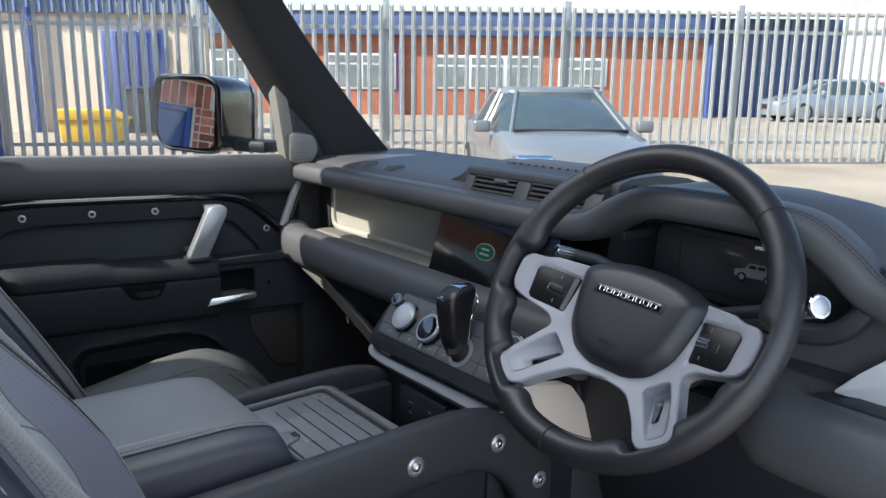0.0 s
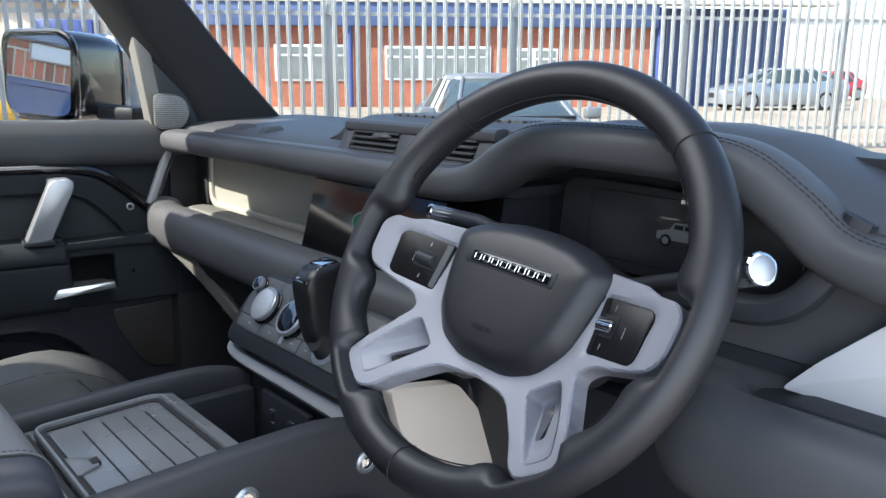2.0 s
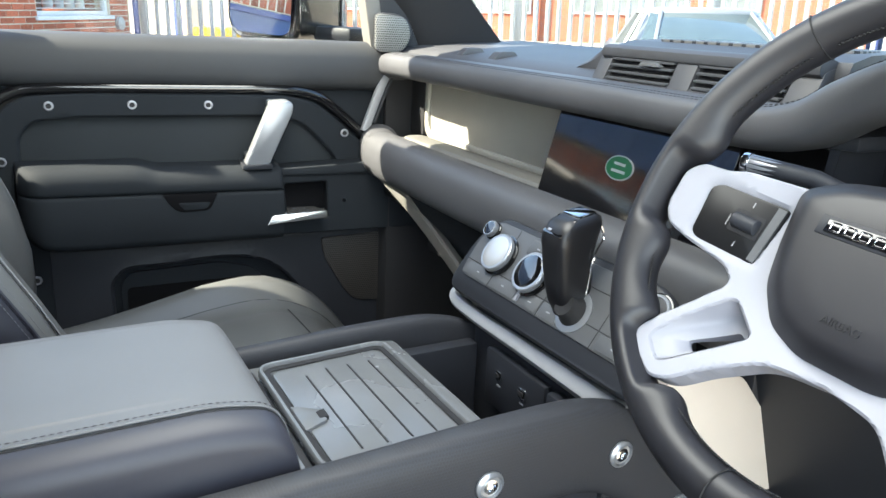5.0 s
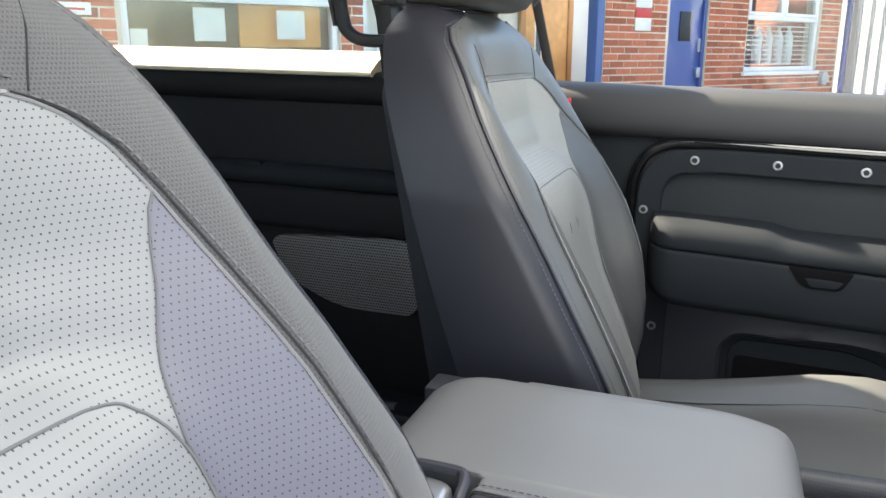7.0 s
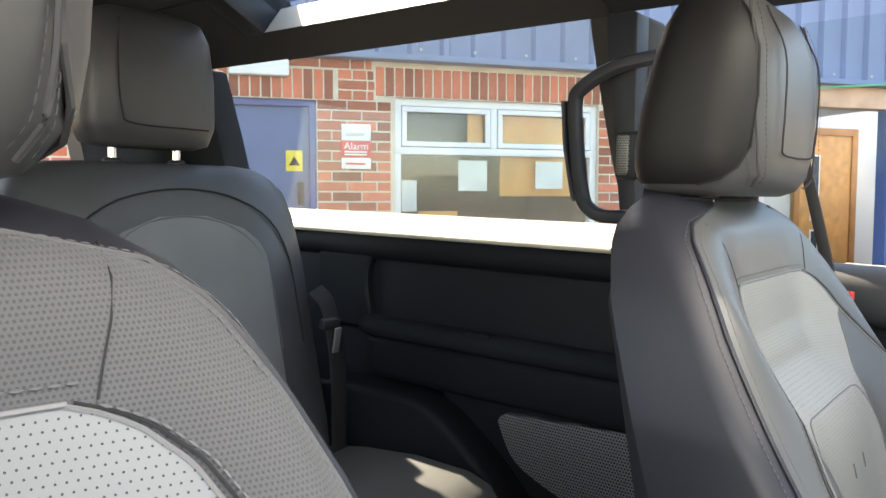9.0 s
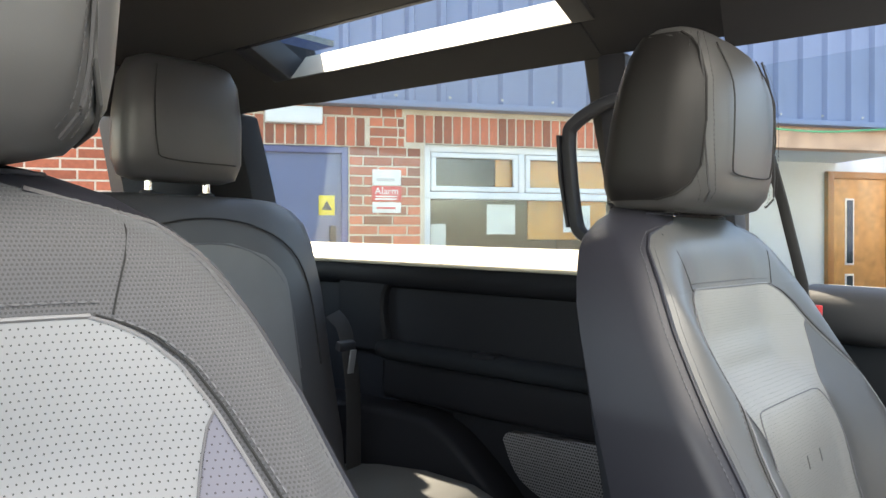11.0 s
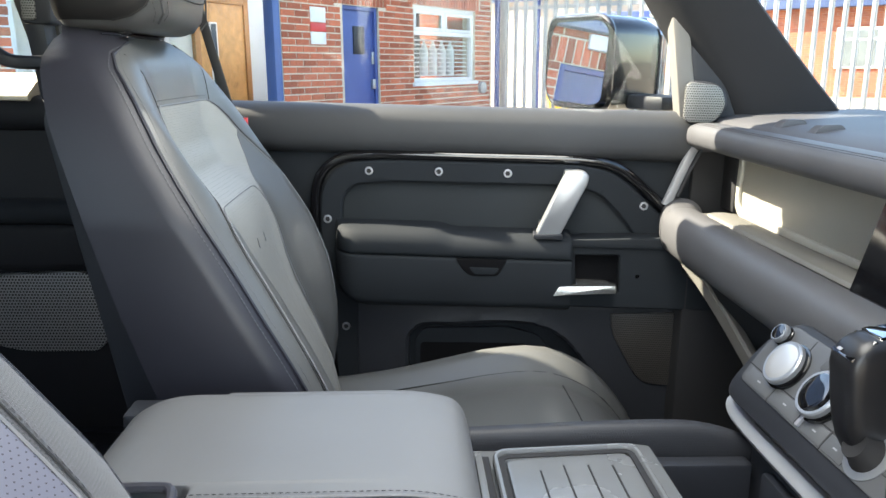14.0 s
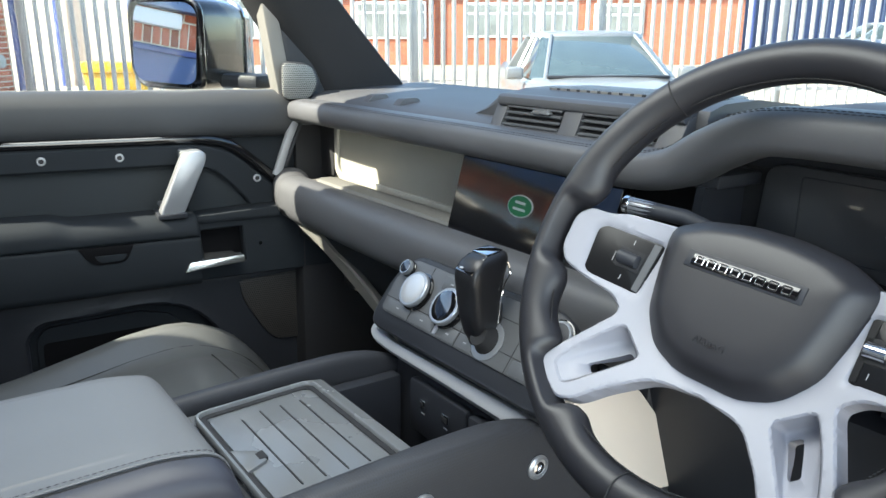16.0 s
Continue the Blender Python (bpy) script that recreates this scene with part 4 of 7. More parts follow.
    part("pale_end_panel", prism(rounded([(-0.575, 1.350), (-0.60, 1.378), (-0.64, 1.415), (-0.69, 1.455), (-0.80, 1.455), (-0.80, 1.35)], 0.006), "x", 0.690, 0.706, 0.003), M_ENDPALE, d, "pale end panel lightened as if sunlit")
    part("under_panel", prism([(0.68, 1.30), (0.80, 1.30), (0.85, 1.05), (0.78, 1.02)], "y", -0.80, -0.21, 0.01), M_PLAST, d)
    # passenger side, below the beam
    part("glovebox", loft([[(0.705, y, 1.275), (0.715, y, 1.22), (0.78, y, z), (0.84, y, z), (0.84, y, 1.275)] for y, z in ((0.66, 1.19), (0.60, 1.17), (0.40, 1.12), (0.24, 1.06))]), M_DOOR, d, "dark glovebox lid under the beam")
    part("glovebox_edge", sweep(smooth_path([(0.705, 0.655, 1.268), (0.700, 0.62, 1.262), (0.715, 0.54, 1.225), (0.73, 0.42, 1.165), (0.74, 0.27, 1.09)], 6), superellipse(0.010, 0.014, 3, 10)), M_EDGE, d)
    part("footwell_side", box(0.72, 1.04, 0.66, 0.72, 0.66, 1.30, 0.004), M_BLACK, d)
    part("centre_support", box(0.70, 0.84, -0.22, 0.24, 0.80, 1.30, 0.004), M_PLAST, d)
    # touch screen
    S = pose(0.722, 0, 1.390, 0, 15, 0)
    s = part("touch_screen", moved(prism(rounded([(0.158, -0.060), (0.158, 0.060), (-0.140, 0.060), (-0.140, -0.060)], 0.005), "x", 0.0, 0.016, 0.003), S), M_GLOSS, d, "black glass touch screen")
    part("screen_glass", moved(prism(rounded([(0.154, -0.056), (0.154, 0.056), (-0.136, 0.056), (-0.136, -0.056)], 0.004), "x", -0.0015, 0.001), S), M_SCREEN, s)
    oval = superellipse(0.0235, 0.0145, 2, 28)
    part("oval_badge", moved(prism([(0.018 + a, b) for a, b in oval], "x", -0.0025, -0.0012), S), M_SILVER, s)
    part("badge_field", moved(prism([(0.018 + a * 0.93, b * 0.9) for a, b in oval], "x", -0.0028, -0.0022), S), M_GREEN, s)
    for b, w in ((0.0042, 0.019), (-0.0042, 0.023)):
        part("badge_bar", moved(prism([(0.018 - w / 2, b - 0.0019), (0.018 + w / 2, b - 0.0012), (0.018 + w / 2, b + 0.0021), (0.018 - w / 2, b + 0.0014)], "x", -0.0032, -0.0026), S), M_SILVER, s)
    part("screen_bracket", box(0.735, 0.80, -0.10, 0.12, 1.35, 1.43, 0.004), M_PLAST, d)
    # instrument display
    c = part("instrument_display", prism(rounded([(-0.255, 1.385), (-0.262, 1.47), (-0.28, 1.478), (-0.60, 1.470), (-0.63, 1.44), (-0.64, 1.375)], 0.01), "x", 0.800, 0.812, 0.002), M_DISPLAY, d, "dark glass instrument display")
    part("inner_frame", sweep([(0.799, a, b) for a, b in rounded([(-0.301, 1.395), (-0.301, 1.468), (-0.535, 1.464), (-0.535, 1.392)], 0.004)], circle(0.0007, 6), up=(1, 0, 0), closed=True), M_PLAST, c)
    back = pose(0.7985, 0, 0) @ Matrix(((0, 0, -1, 0), (-1, 0, 0, 0), (0, 1, 0, 0), (0, 0, 0, 1)))
    lettering("27/05/2021", 0.0048, back @ pose(0.4220, 1.4650, 0), M_LCD, c, "date_writing")
    lettering("42miles", 0.0044, back @ pose(0.4265, 1.4696, 0), M_LCD, c, "range_writing")
    # the small car picture
    yy, zz = -0.386, 1.424
    outline = [(0, 0.001), (0, 0.009), (-0.014, 0.012), (-0.020, 0.0195), (-0.056, 0.0195), (-0.060, 0.016), (-0.061, 0.001)]
    part("car_picture", prism([(yy + a, zz + b) for a, b in outline], "x", 0.7985, 0.7995), M_PALE, c)
    for a in (-0.011, -0.047):
        rim = [(math.cos(i * math.pi / 8), math.sin(i * math.pi / 8)) for i in range(16)]
        part("picture_wheel", prism([(yy + a + 0.0062 * p, zz + 0.0005 + 0.0062 * q) for p, q in rim], "x", 0.7978, 0.7984), M_BLACK, c)
        part("picture_rim", prism([(yy + a + 0.0038 * p, zz + 0.0005 + 0.0038 * q) for p, q in rim], "x", 0.7973, 0.7977), M_PALE, c)
    for a, b in ((0.0200, 0.0300), (0.0320, 0.0420), (0.0500, 0.0560)):
        part("picture_window", prism([(yy - a, zz + 0.0130), (yy - a - 0.001, zz + 0.0175), (yy - b, zz + 0.0175), (yy - b, zz + 0.0130)], "x", 0.7977, 0.7984), M_BLACK, c)
    # column stalks
    for pts, r, l, mt, bm_ in ((((0.68, -0.43, 1.40), (0.648, -0.53, 1.434), (0.622, -0.580, 1.4535)), 0.0112, 0.046, M_SILVER, M_CHROMEB), (((0.68, -0.345, 1.415), (0.650, -0.280, 1.441), (0.632, -0.233, 1.446)), 0.0075, 0.040, M_KNOB, M_SILVER)):
        st = part("column_stalk", tube(pts, 0.0075, 12), M_PLAST, d)
        q = (Vector(pts[2]) - Vector(pts[1])).to_track_quat("Z", "Y").to_matrix().to_4x4()
        end = Matrix.Translation(pts[2]) @ q
        part("stalk_barrel", lathe([(r * 0.80, -l), (r * 0.95, -l * 0.8), (r, 0.0), (r * 0.97, 0.001)], 24, end), bm_, st)
        part("stalk_ring", lathe([(r * 0.97, 0.0), (r * 1.08, 0.001), (r * 1.08, 0.0045), (r * 0.98, 0.006), (r * 0.86, 0.0062)], 24, end), M_CHROME, st)
        part("stalk_cap", lathe([(r * 0.86, 0.004), (r * 0.82, 0.0066), (r * 0.5, 0.0074), (0.001, 0.0076)], 24, end), mt, st)
    # end vent on the driver's side
    v = part("air_vent", box(0.70, 0.76, -0.80, -0.70, 1.465, 1.505, 0.005), M_PLAST, d, "black end air vent")
    for k in range(3):
        part("slat", box(0.697, 0.715, -0.79, -0.71, 1.472 + 0.009 * k, 1.475 + 0.009 * k, 0.001), M_PLAST, v)


dashboard()


# ---- steering wheel ----
def steering_wheel():
    til = 30
    W = CAR @ pose(0.578, -0.384, 1.423) @ Matrix(((0, math.sin(radians(til)), -math.cos(radians(til)), 0), (-1, 0, 0, 0), (0, math.cos(radians(til)), math.sin(radians(til)), 0), (0, 0, 0, 1))) @ pose(0, 0, 0, 0, 2, -3.0)
    w = thing("steering_wheel", "black leather steering wheel with pale grey spokes", "steering wheel", at=W)
    # local: x to the driver's right, y up in the wheel's plane, z towards the driver
    R = 0.1795
    bumps = ((12.5, 0.0075, 5.0), (-19, 0.006, 4.5), (-37.5, 0.005, 4.5), (-65, 0.005, 4.5))
    seats = ((6.8, -13.2), (-41.5, -59.5))
    rings, n = [], 216
    for i in range(n):
        a = 2 * math.pi * i / n
        d = math.degrees(a)
        grip, inner, sunk = 1.0, 0.0, 0.0
        for c, depth, wide in bumps:
            for q in (c, 180 - c):
                dd = abs((d - q + 180) % 360 - 180)
                inner = max(inner, depth * math.exp(-(dd / wide) ** 2))
        for hi, lo in seats:
            for q in (d, 180 - d):
                q = (q + 180) % 360 - 180
                sunk = max(sunk, ease(q, hi + 1.5, hi - 1.5) * ease(q, lo - 1.5, lo + 1.5))
        for c in (155, 25):
            dd = abs((d - c + 180) % 360 - 180)
            grip += 0.05 * math.exp(-(dd / 20) ** 2)
        rr, rt = 0.0165 * grip, 0.0180 * grip
        ring = []
        for k in range(20):
            cs, sn = math.cos(2 * math.pi * k / 20), math.sin(2 * math.pi * k / 20)
            rad = R + rr * cs - (inner * (1 - sunk) * (-cs) ** 1.5 - 0.010 * sunk * -cs if cs < 0 else 0)
            ring.append((rad * math.cos(a), rad * math.sin(a), rt * sn * (1 - (0.55 * sunk * -cs if cs < 0 and sn > 0 else 0)) - (0.25 * inner * -cs if cs < 0 else 0)))
        rings.append(ring)
    rim = part("rim", loft(rings, closed=True), M_RIM, w, "black leather wrapped rim", angle=80)
    for ang in (47, 133, -92):
        a = radians(ang)
        part("rim_seam", tube([((R + 0.0172 * math.cos(k)) * math.cos(a), (R + 0.0172 * math.cos(k)) * math.sin(a), 0.0187 * math.sin(k)) for k in [i * math.pi / 8 for i in range(16)]], 0.0007, 5, closed=True), M_DTHREAD, rim)
    for a0, a1 in ((50, 130), (246, 294), (324, 337), (203, 216), (20, 44), (136, 160)):
        pts = [((R - 0.0176) * math.cos(radians(a / 2)), (R - 0.0176) * math.sin(radians(a / 2)), 0.004 + 0.0016 * (a % 2)) for a in range(a0 * 2, a1 * 2)]
        part("stitching", tube(pts, 0.0007, 5), M_DTHREAD, rim)
    # airbag cover: flat face with sloping facets
    hub = rounded([(-0.089, 0.029), (-0.060, 0.043), (-0.02, 0.049), (0.02, 0.049), (0.060, 0.043), (0.089, 0.029), (0.083, -0.012), (0.075, -0.045), (0.056, -0.070), (0.028, -0.081), (-0.028, -0.081), (-0.056, -0.070), (-0.075, -0.045), (-0.083, -0.012)], 0.010, 4)
    rg = []
    for z, k in ((-0.056, 0.94), (-0.036, 1.0), (-0.028, 0.995), (-0.0245, 0.975), (-0.0145, 0.84), (-0.0120, 0.79), (-0.0105, 0.72), (-0.0100, 0.45)):
        rg.append([(a * k, b * k - 0.016 * (1 - k), z) for a, b in hub])
    h = part("airbag_cover", loft(rg), M_RIM, w, "dark grained airbag cover", angle=28)
    part("badge_recess", box(-0.053, 0.047, -0.0015, 0.0125, -0.0110, -0.0092, 0.001), M_PLAST, h)
    part("badge_plate", box(-0.047, 0.043, 0.0005, 0.0100, -0.0105, -0.0080, 0.001), M_GLOSS, h)
    x = -0.043
    for k in range(8):
        ring = [(a, b, -0.0078) for a, b in rounded([(x, 0.0022), (x + 0.0068, 0.0022), (x + 0.0068, 0.0082), (x, 0.0082)], 0.001, 2)]
        part("badge_bar", sweep(ring, superellipse(0.0006, 0.0005, 2, 6), up=(0, 0, 1), closed=True), M_CHROME, h)
        x += 0.0105
    lettering("AIRBAG", 0.0078, pose(-0.003, -0.052, -0.0100), M_RIM, h, "airbag_writing", 0.0005)
    # one moulded spoke frame, rising from the hub to the rim, with troughs down the lower spokes
    half = [(0.0, 0.026), (0.070, 0.031), (0.126, 0.025), (0.139, 0.0195), (0.158, 0.018), (0.168, 0.008), (0.167, -0.023), (0.158, -0.036), (0.137, -0.041), (0.106, -0.046), (0.094, -0.056), (0.101, -0.068), (0.121, -0.102), (0.128, -0.118),
            (0.121, -0.130), (0.097, -0.144), (0.085, -0.139), (0.070, -0.121), (0.041, -0.095), (0.0, -0.090)]
    rad = [0.0, 0.004, 0.004, 0.006, 0.005, 0.008, 0.008, 0.008, 0.005, 0.006, 0.008, 0.006, 0.004, 0.005, 0.006, 0.006, 0.006, 0.006, 0.012, 0.0]
    outline = rounded(half + [(-a, b) for a, b in half[-2:0:-1]], rad + rad[-2:0:-1], 4)
    trough = rounded([(0.059, -0.084), (0.084, -0.064), (0.102, -0.088), (0.116, -0.117), (0.099, -0.131), (0.078, -0.107)], [0.005, 0.006, 0.02, 0.006, 0.006, 0.02], 5)
    slot = rounded([(0.068, -0.090), (0.077, -0.083), (0.096, -0.108), (0.089, -0.114)], 0.003, 3)
    pocket = [(0.0855, 0.0125), (0.139, 0.0105), (0.1455, 0.004), (0.1425, -0.034), (0.136, -0.0385), (0.0885, -0.0395)]

    def rise_of(x, y):
        r = math.hypot(x, y)
        return -0.027 + 0.36 * max(0.0, r - 0.085)

    def face(x, y):
        a = abs(x)
        z = rise_of(x, y)
        z -= 0.0035 * ease(gap((a, y), pocket), -0.0005, 0.003)
        return z
    mirror = lambda pts: [(-a, b) for a, b in pts[::-1]]
    frame_ = part("spoke_frame", plate(outline, [trough, mirror(trough)], face, 0.020, 0.004, 0.0020), M_WHITE, w, "pale grey painted moulded spokes", angle=32)
    def hollow(p, k):
        return rise_of(*p) - 0.0012 - 0.020 * k * (1 - 0.85 * ease(math.hypot(*p), 0.108, 0.160))
    A, B = spaced(trough, 56), spaced(slot, 56)
    for s in (-1, 1):
        rings = []
        for q, k in ((0.0, 0.0), (0.10, 0.30), (0.22, 0.72), (0.34, 0.93), (0.50, 1.0), (1.0, 1.0), (1.0, 1.7)):
            row = [a.lerp(b, q) for a, b in zip(A, B)]
            rings.append([(s * p.x, p.y, hollow(p, k)) for p in row])
        part("spoke_trough", loft(rings, cap=False), M_WHITE, frame_, angle=60)
    part("hub_back", prism(rounded([(-0.09, 0.03), (0.09, 0.03), (0.085, -0.05), (0.03, -0.085), (-0.03, -0.085), (-0.085, -0.05)], 0.02), "z", -0.09, -0.045, 0.006), M_PLAST, w)
    for s in (-1, 1):
        T = Matrix(((1, 0, 0, 0), (0, 1, 0, 0), (0.36 * s, 0, 1, -0.027 - 0.36 * 0.085), (0, 0, 0, 1)))
        f = lambda pts: [(s * a, b) for a, b in pts]
        pad = part("switch_pad", moved(prism(rounded(f([(0.0875, 0.0105), (0.138, 0.0085), (0.1435, 0.003), (0.1405, -0.033), (0.135, -0.0365), (0.0900, -0.0375)]), 0.004), "z", -0.006, 0.0004, 0.0012), T), M_PAD, frame_, "satin black switch pad")
        u = 0.101 if s > 0 else 0.108
        part("thumb_well", moved(prism(rounded(f([(u - 0.011, -0.003), (u + 0.011, -0.003), (u + 0.011, -0.021), (u - 0.011, -0.021)]), 0.002), "z", 0.0002, 0.0010, 0.0003), T), M_BLACK, pad)
        part("thumb_wheel", lathe([(0.0045, -0.009), (0.0060, -0.008), (0.0060, 0.008), (0.0045, 0.009)], 18, T @ pose(s * u, -0.012, 0.0012, 0, 90, 0)), M_CHROME if s > 0 else M_PLAST, pad)
        part("inner_key", moved(prism(f([(0.0885, 0.0085), (0.0945, 0.0085), (0.0960, -0.0350), (0.0910, -0.0355)]), "z", 0.0003, 0.0010), T), M_PANEL if s < 0 else M_PAD, pad)
        for px_, py_, hh in ((u + 0.002, 0.003, 0.0022), (u + 0.001, -0.029, 0.0022), (0.121, -0.014, 0.0045)):
            part("switch_mark", moved(box(s * px_ - 0.0003, s * px_ + 0.0003, py_ - hh, py_ + hh, 0.0004, 0.0007, 0), T), M_GALV2, pad)


M_GALV2 = mat("grey switch print", (0.30, 0.30, 0.31), 0.5)
M_PAD = mat("satin black switch pad", (0.007, 0.007, 0.008), 0.34, vary=0.05, spec=0.3)
steering_wheel()


# ---- centre console ----
def centre_console():
    c = thing("centre_console", "black centre console with control panel and rails", "centre console")
    part("base", box(-0.10, 0.74, -0.135, 0.125, 0.66, 1.05, 0.01), M_PLAST, c)
    part("rear_deck", prism(rounded([(0.24, -0.135), (0.24, 0.128), (0.475, 0.128), (0.475, -0.135)], 0.004), "z", 1.140, 1.166, 0.003), M_TRAY, c)
    # side rails with bolts on the driver's side
    for s, y in ((-1, -0.158), (1, 0.145)):
        drop = 0.0 if s < 0 else -0.008
        path = smooth_path([(-0.05, y, 1.150 + drop), (0.10, y, 1.158 + drop), (0.30, y, 1.165 + drop), (0.47, y, 1.172 + drop), (0.56, y, 1.168 + drop), (0.625, y, 1.138 + drop), (0.67, y, 1.085 + drop), (0.705, y, 1.01 + drop), (0.73, y, 0.90 + drop)], 6)
        sec = superellipse(0.020 if s < 0 else 0.012, 0.045 if s < 0 else 0.026, 3.5, 22)
        part("side_rail", rail(path, sec), M_RAIL, c, "black textured side rail", angle=60)
    for x, z in ((0.441, 1.170), (0.585, 1.164), (0.672, 1.082)):
        b = part("rail_bolt", lathe([(0.0135, 0), (0.0135, 0.002), (0.0105, 0.004), (0.0098, 0.0015), (0.0070, 0.0010)], 28, pose(x, -0.1785, z, 90)), M_SILVER, c, "silver recessed rail bolt")
        part("bolt_head", lathe([(0.0068, 0), (0.0068, 0.003), (0.004, 0.0034), (0.0035, 0.0015)], 20, pose(x, -0.1785, z, 90)), M_CHROME, b)
    part("inner_wall", box(0.05, 0.60, 0.106, 0.128, 0.95, 1.158, 0.004), M_PLAST, c)
    part("inner_wall", box(0.05, 0.60, -0.140, -0.118, 0.95, 1.150, 0.004), M_PLAST, c)
    part("well_floor", box(0.40, 0.66, -0.12, 0.11, 1.02, 1.045, 0.004), M_RUBBER, c)
    # storage lid with grooves
    lid = part("tray_lid", prism(rounded([(0.330, -0.105), (0.330, 0.088), (0.448, 0.105), (0.462, 0.095), (0.462, -0.098), (0.450, -0.108)], 0.010), "z", 1.166, 1.176, 0.002), M_TRAY, c, "dark grey grooved tray lid")
    part("lid_frame", sweep([(a, b, 1.1765) for a, b in rounded([(0.319, -0.115), (0.319, 0.099), (0.469, 0.111), (0.469, -0.115)], 0.016)], superellipse(0.0030, 0.0055, 3, 10), up=(0, 0, 1), closed=True), M_TRAY, lid, "raised rim round the lid")
    # shade of grooves, gaps and notch painted as dark strips on the lid
    for k in range(4):
        x = 0.362 + 0.025 * k
        part("groove", box(x - 0.0009, x + 0.0009, -0.090, 0.075 - 0.01 * (k == 0), 1.1755, 1.1768, 0), M_BLACK, lid)
    part("lid_gap", sweep([(a, b, 1.1768) for a, b in rounded([(0.3245, -0.1095), (0.3245, 0.0925), (0.4635, 0.1045), (0.4635, -0.1095)], 0.012)], superellipse(0.0038, 0.0012, 3, 8), up=(0, 0, 1), closed=True), M_BLACK, lid)
    part("rear_gap", box(0.3060, 0.3135, -0.118, 0.098, 1.166, 1.1750, 0.001), M_BLACK, lid)
    part("lid_pull", prism([(0.3245, -0.046), (0.350, -0.034), (0.350, -0.012), (0.3245, 0.004)], "z", 1.172, 1.1795, 0.0015), M_TRAY, lid)
    part("pull_notch", prism([(0.3435, -0.030), (0.3525, -0.030), (0.3525, -0.014), (0.3435, -0.018)], "z", 1.1755, 1.1800), M_BLACK, lid)
    part("deck_step", box(0.2985, 0.3065, -0.12, 0.10, 1.155, 1.1775, 0.002), M_TRAY, c)
    part("deck_slot", box(0.2900, 0.2985, -0.12, 0.10, 1.155, 1.1690, 0.001), M_BLACK, c)
    part("deck_front_edge", prism(rounded([(0.462, 1.13), (0.462, 1.176), (0.492, 1.172), (0.492, 1.13)], 0.004), "y", -0.135, 0.125, 0.003), M_TRAY, c)
    # socket panel
    face = part("socket_panel", box(0.592, 0.606, -0.046, 0.076, 1.095, 1.168, 0.005), M_PLAST, c)
    for y, wide in ((0.043, 0.011), (-0.006, 0.015)):
        part("socket", box(0.5895, 0.594, y - wide / 2, y + wide / 2, 1.136, 1.148, 0.002), M_CHROME, face)
        part("socket_slot", box(0.5888, 0.592, y - wide / 2 + 0.0015, y + wide / 2 - 0.0015, 1.1385, 1.1455, 0.001), M_BLACK, face)
        part("socket_mark", box(0.5915, 0.5922, y - 0.004, y + 0.004, 1.128, 1.130, 0), M_PALE, face)
    s2 = part("socket_panel", box(0.588, 0.606, -0.110, -0.053, 1.095, 1.168, 0.005), M_PLAST, c)
    part("socket_flap", box(0.585, 0.592, -0.104, -0.060, 1.110, 1.158, 0.004), M_DOOR, s2)
    part("well_back", box(0.604, 0.64, -0.14, 0.125, 1.02, 1.22, 0.003), M_PLAST, c)
    # control panel: local x to the driver's left... y up the slope, z out of it
    P = pose(0.616, -0.015, 1.262, 0, -54, 0) @ Matrix(((0, 1, 0, 0), (-1, 0, 0, 0), (0, 0, 1, 0), (0, 0, 0, 1)))
    out = rounded([(-0.190, -0.055), (-0.190, 0.02), (-0.162, 0.060), (0.140, 0.060), (0.172, 0.02), (0.172, -0.055)], 0.025)
    rg = [[(a * k, b * k, z) for a, b in out] for z, k in ((-0.075, 0.86), (-0.04, 0.97), (-0.014, 1.0), (-0.004, 0.985), (0.0, 0.95))]
    panel = part("control_panel", moved(loft(rg), P), M_PLAST, c, "dark grey control panel", angle=50)
    part("panel_face", moved(prism(rounded([(-0.168, -0.031), (-0.172, 0.018), (-0.152, 0.050), (0.132, 0.050), (0.150, 0.018), (0.150, -0.031)], 0.010), "z", -0.002, 0.0030, 0.0012), P), M_PANEL, panel)
    part("pale_strip", moved(sweep(smooth_path([(-0.192, 0.0, -0.034), (-0.192, -0.045, -0.032), (-0.168, -0.066, -0.032), (0.0, -0.067, -0.034), (0.10, -0.067, -0.036), (0.150, -0.068, -0.040)], 6), superellipse(0.008, 0.013, 3, 12), up=(0, 0, 1), scale=lambda t: 0.62 + 1.2 * t), P), M_PALE, panel, "pale grey edge strip")
    for x0, x1, y0, y1 in ((-0.160, -0.106, -0.029, -0.012), (-0.104, -0.050, -0.029, -0.012), (-0.038, -0.004, -0.029, -0.012), (-0.002, 0.030, -0.029, -0.012), (-0.075, -0.040, 0.028, 0.046), (-0.037, 0.0, 0.028, 0.046), (0.095, 0.146, -0.029, -0.012)):
        k = part("panel_switch", moved(box(x0, x1, y0, y1, 0.0, 0.0042, 0.001), P), M_PANEL, panel)
        part("switch_mark", moved(box((x0 + x1) / 2 - 0.003, (x0 + x1) / 2 + 0.003, (y0 + y1) / 2 - 0.0008, (y0 + y1) / 2 + 0.0008, 0.0042, 0.0045, 0), P), M_PALE, k)
    for x0, y0, x1, y1 in ((-0.170, -0.0105, 0.148, -0.0105), (-0.105, -0.0305, -0.105, 0.048), (-0.072, 0.026, 0.10, 0.026), (-0.003, -0.0305, -0.003, 0.048), (0.090, -0.0305, 0.090, 0.048)):
        part("panel_joint", moved(box(x0 - 0.0005, x1 + 0.0005, y0 - 0.0005, y1 + 0.0005, 0.0028, 0.0033, 0), P), M_BLACK, panel)
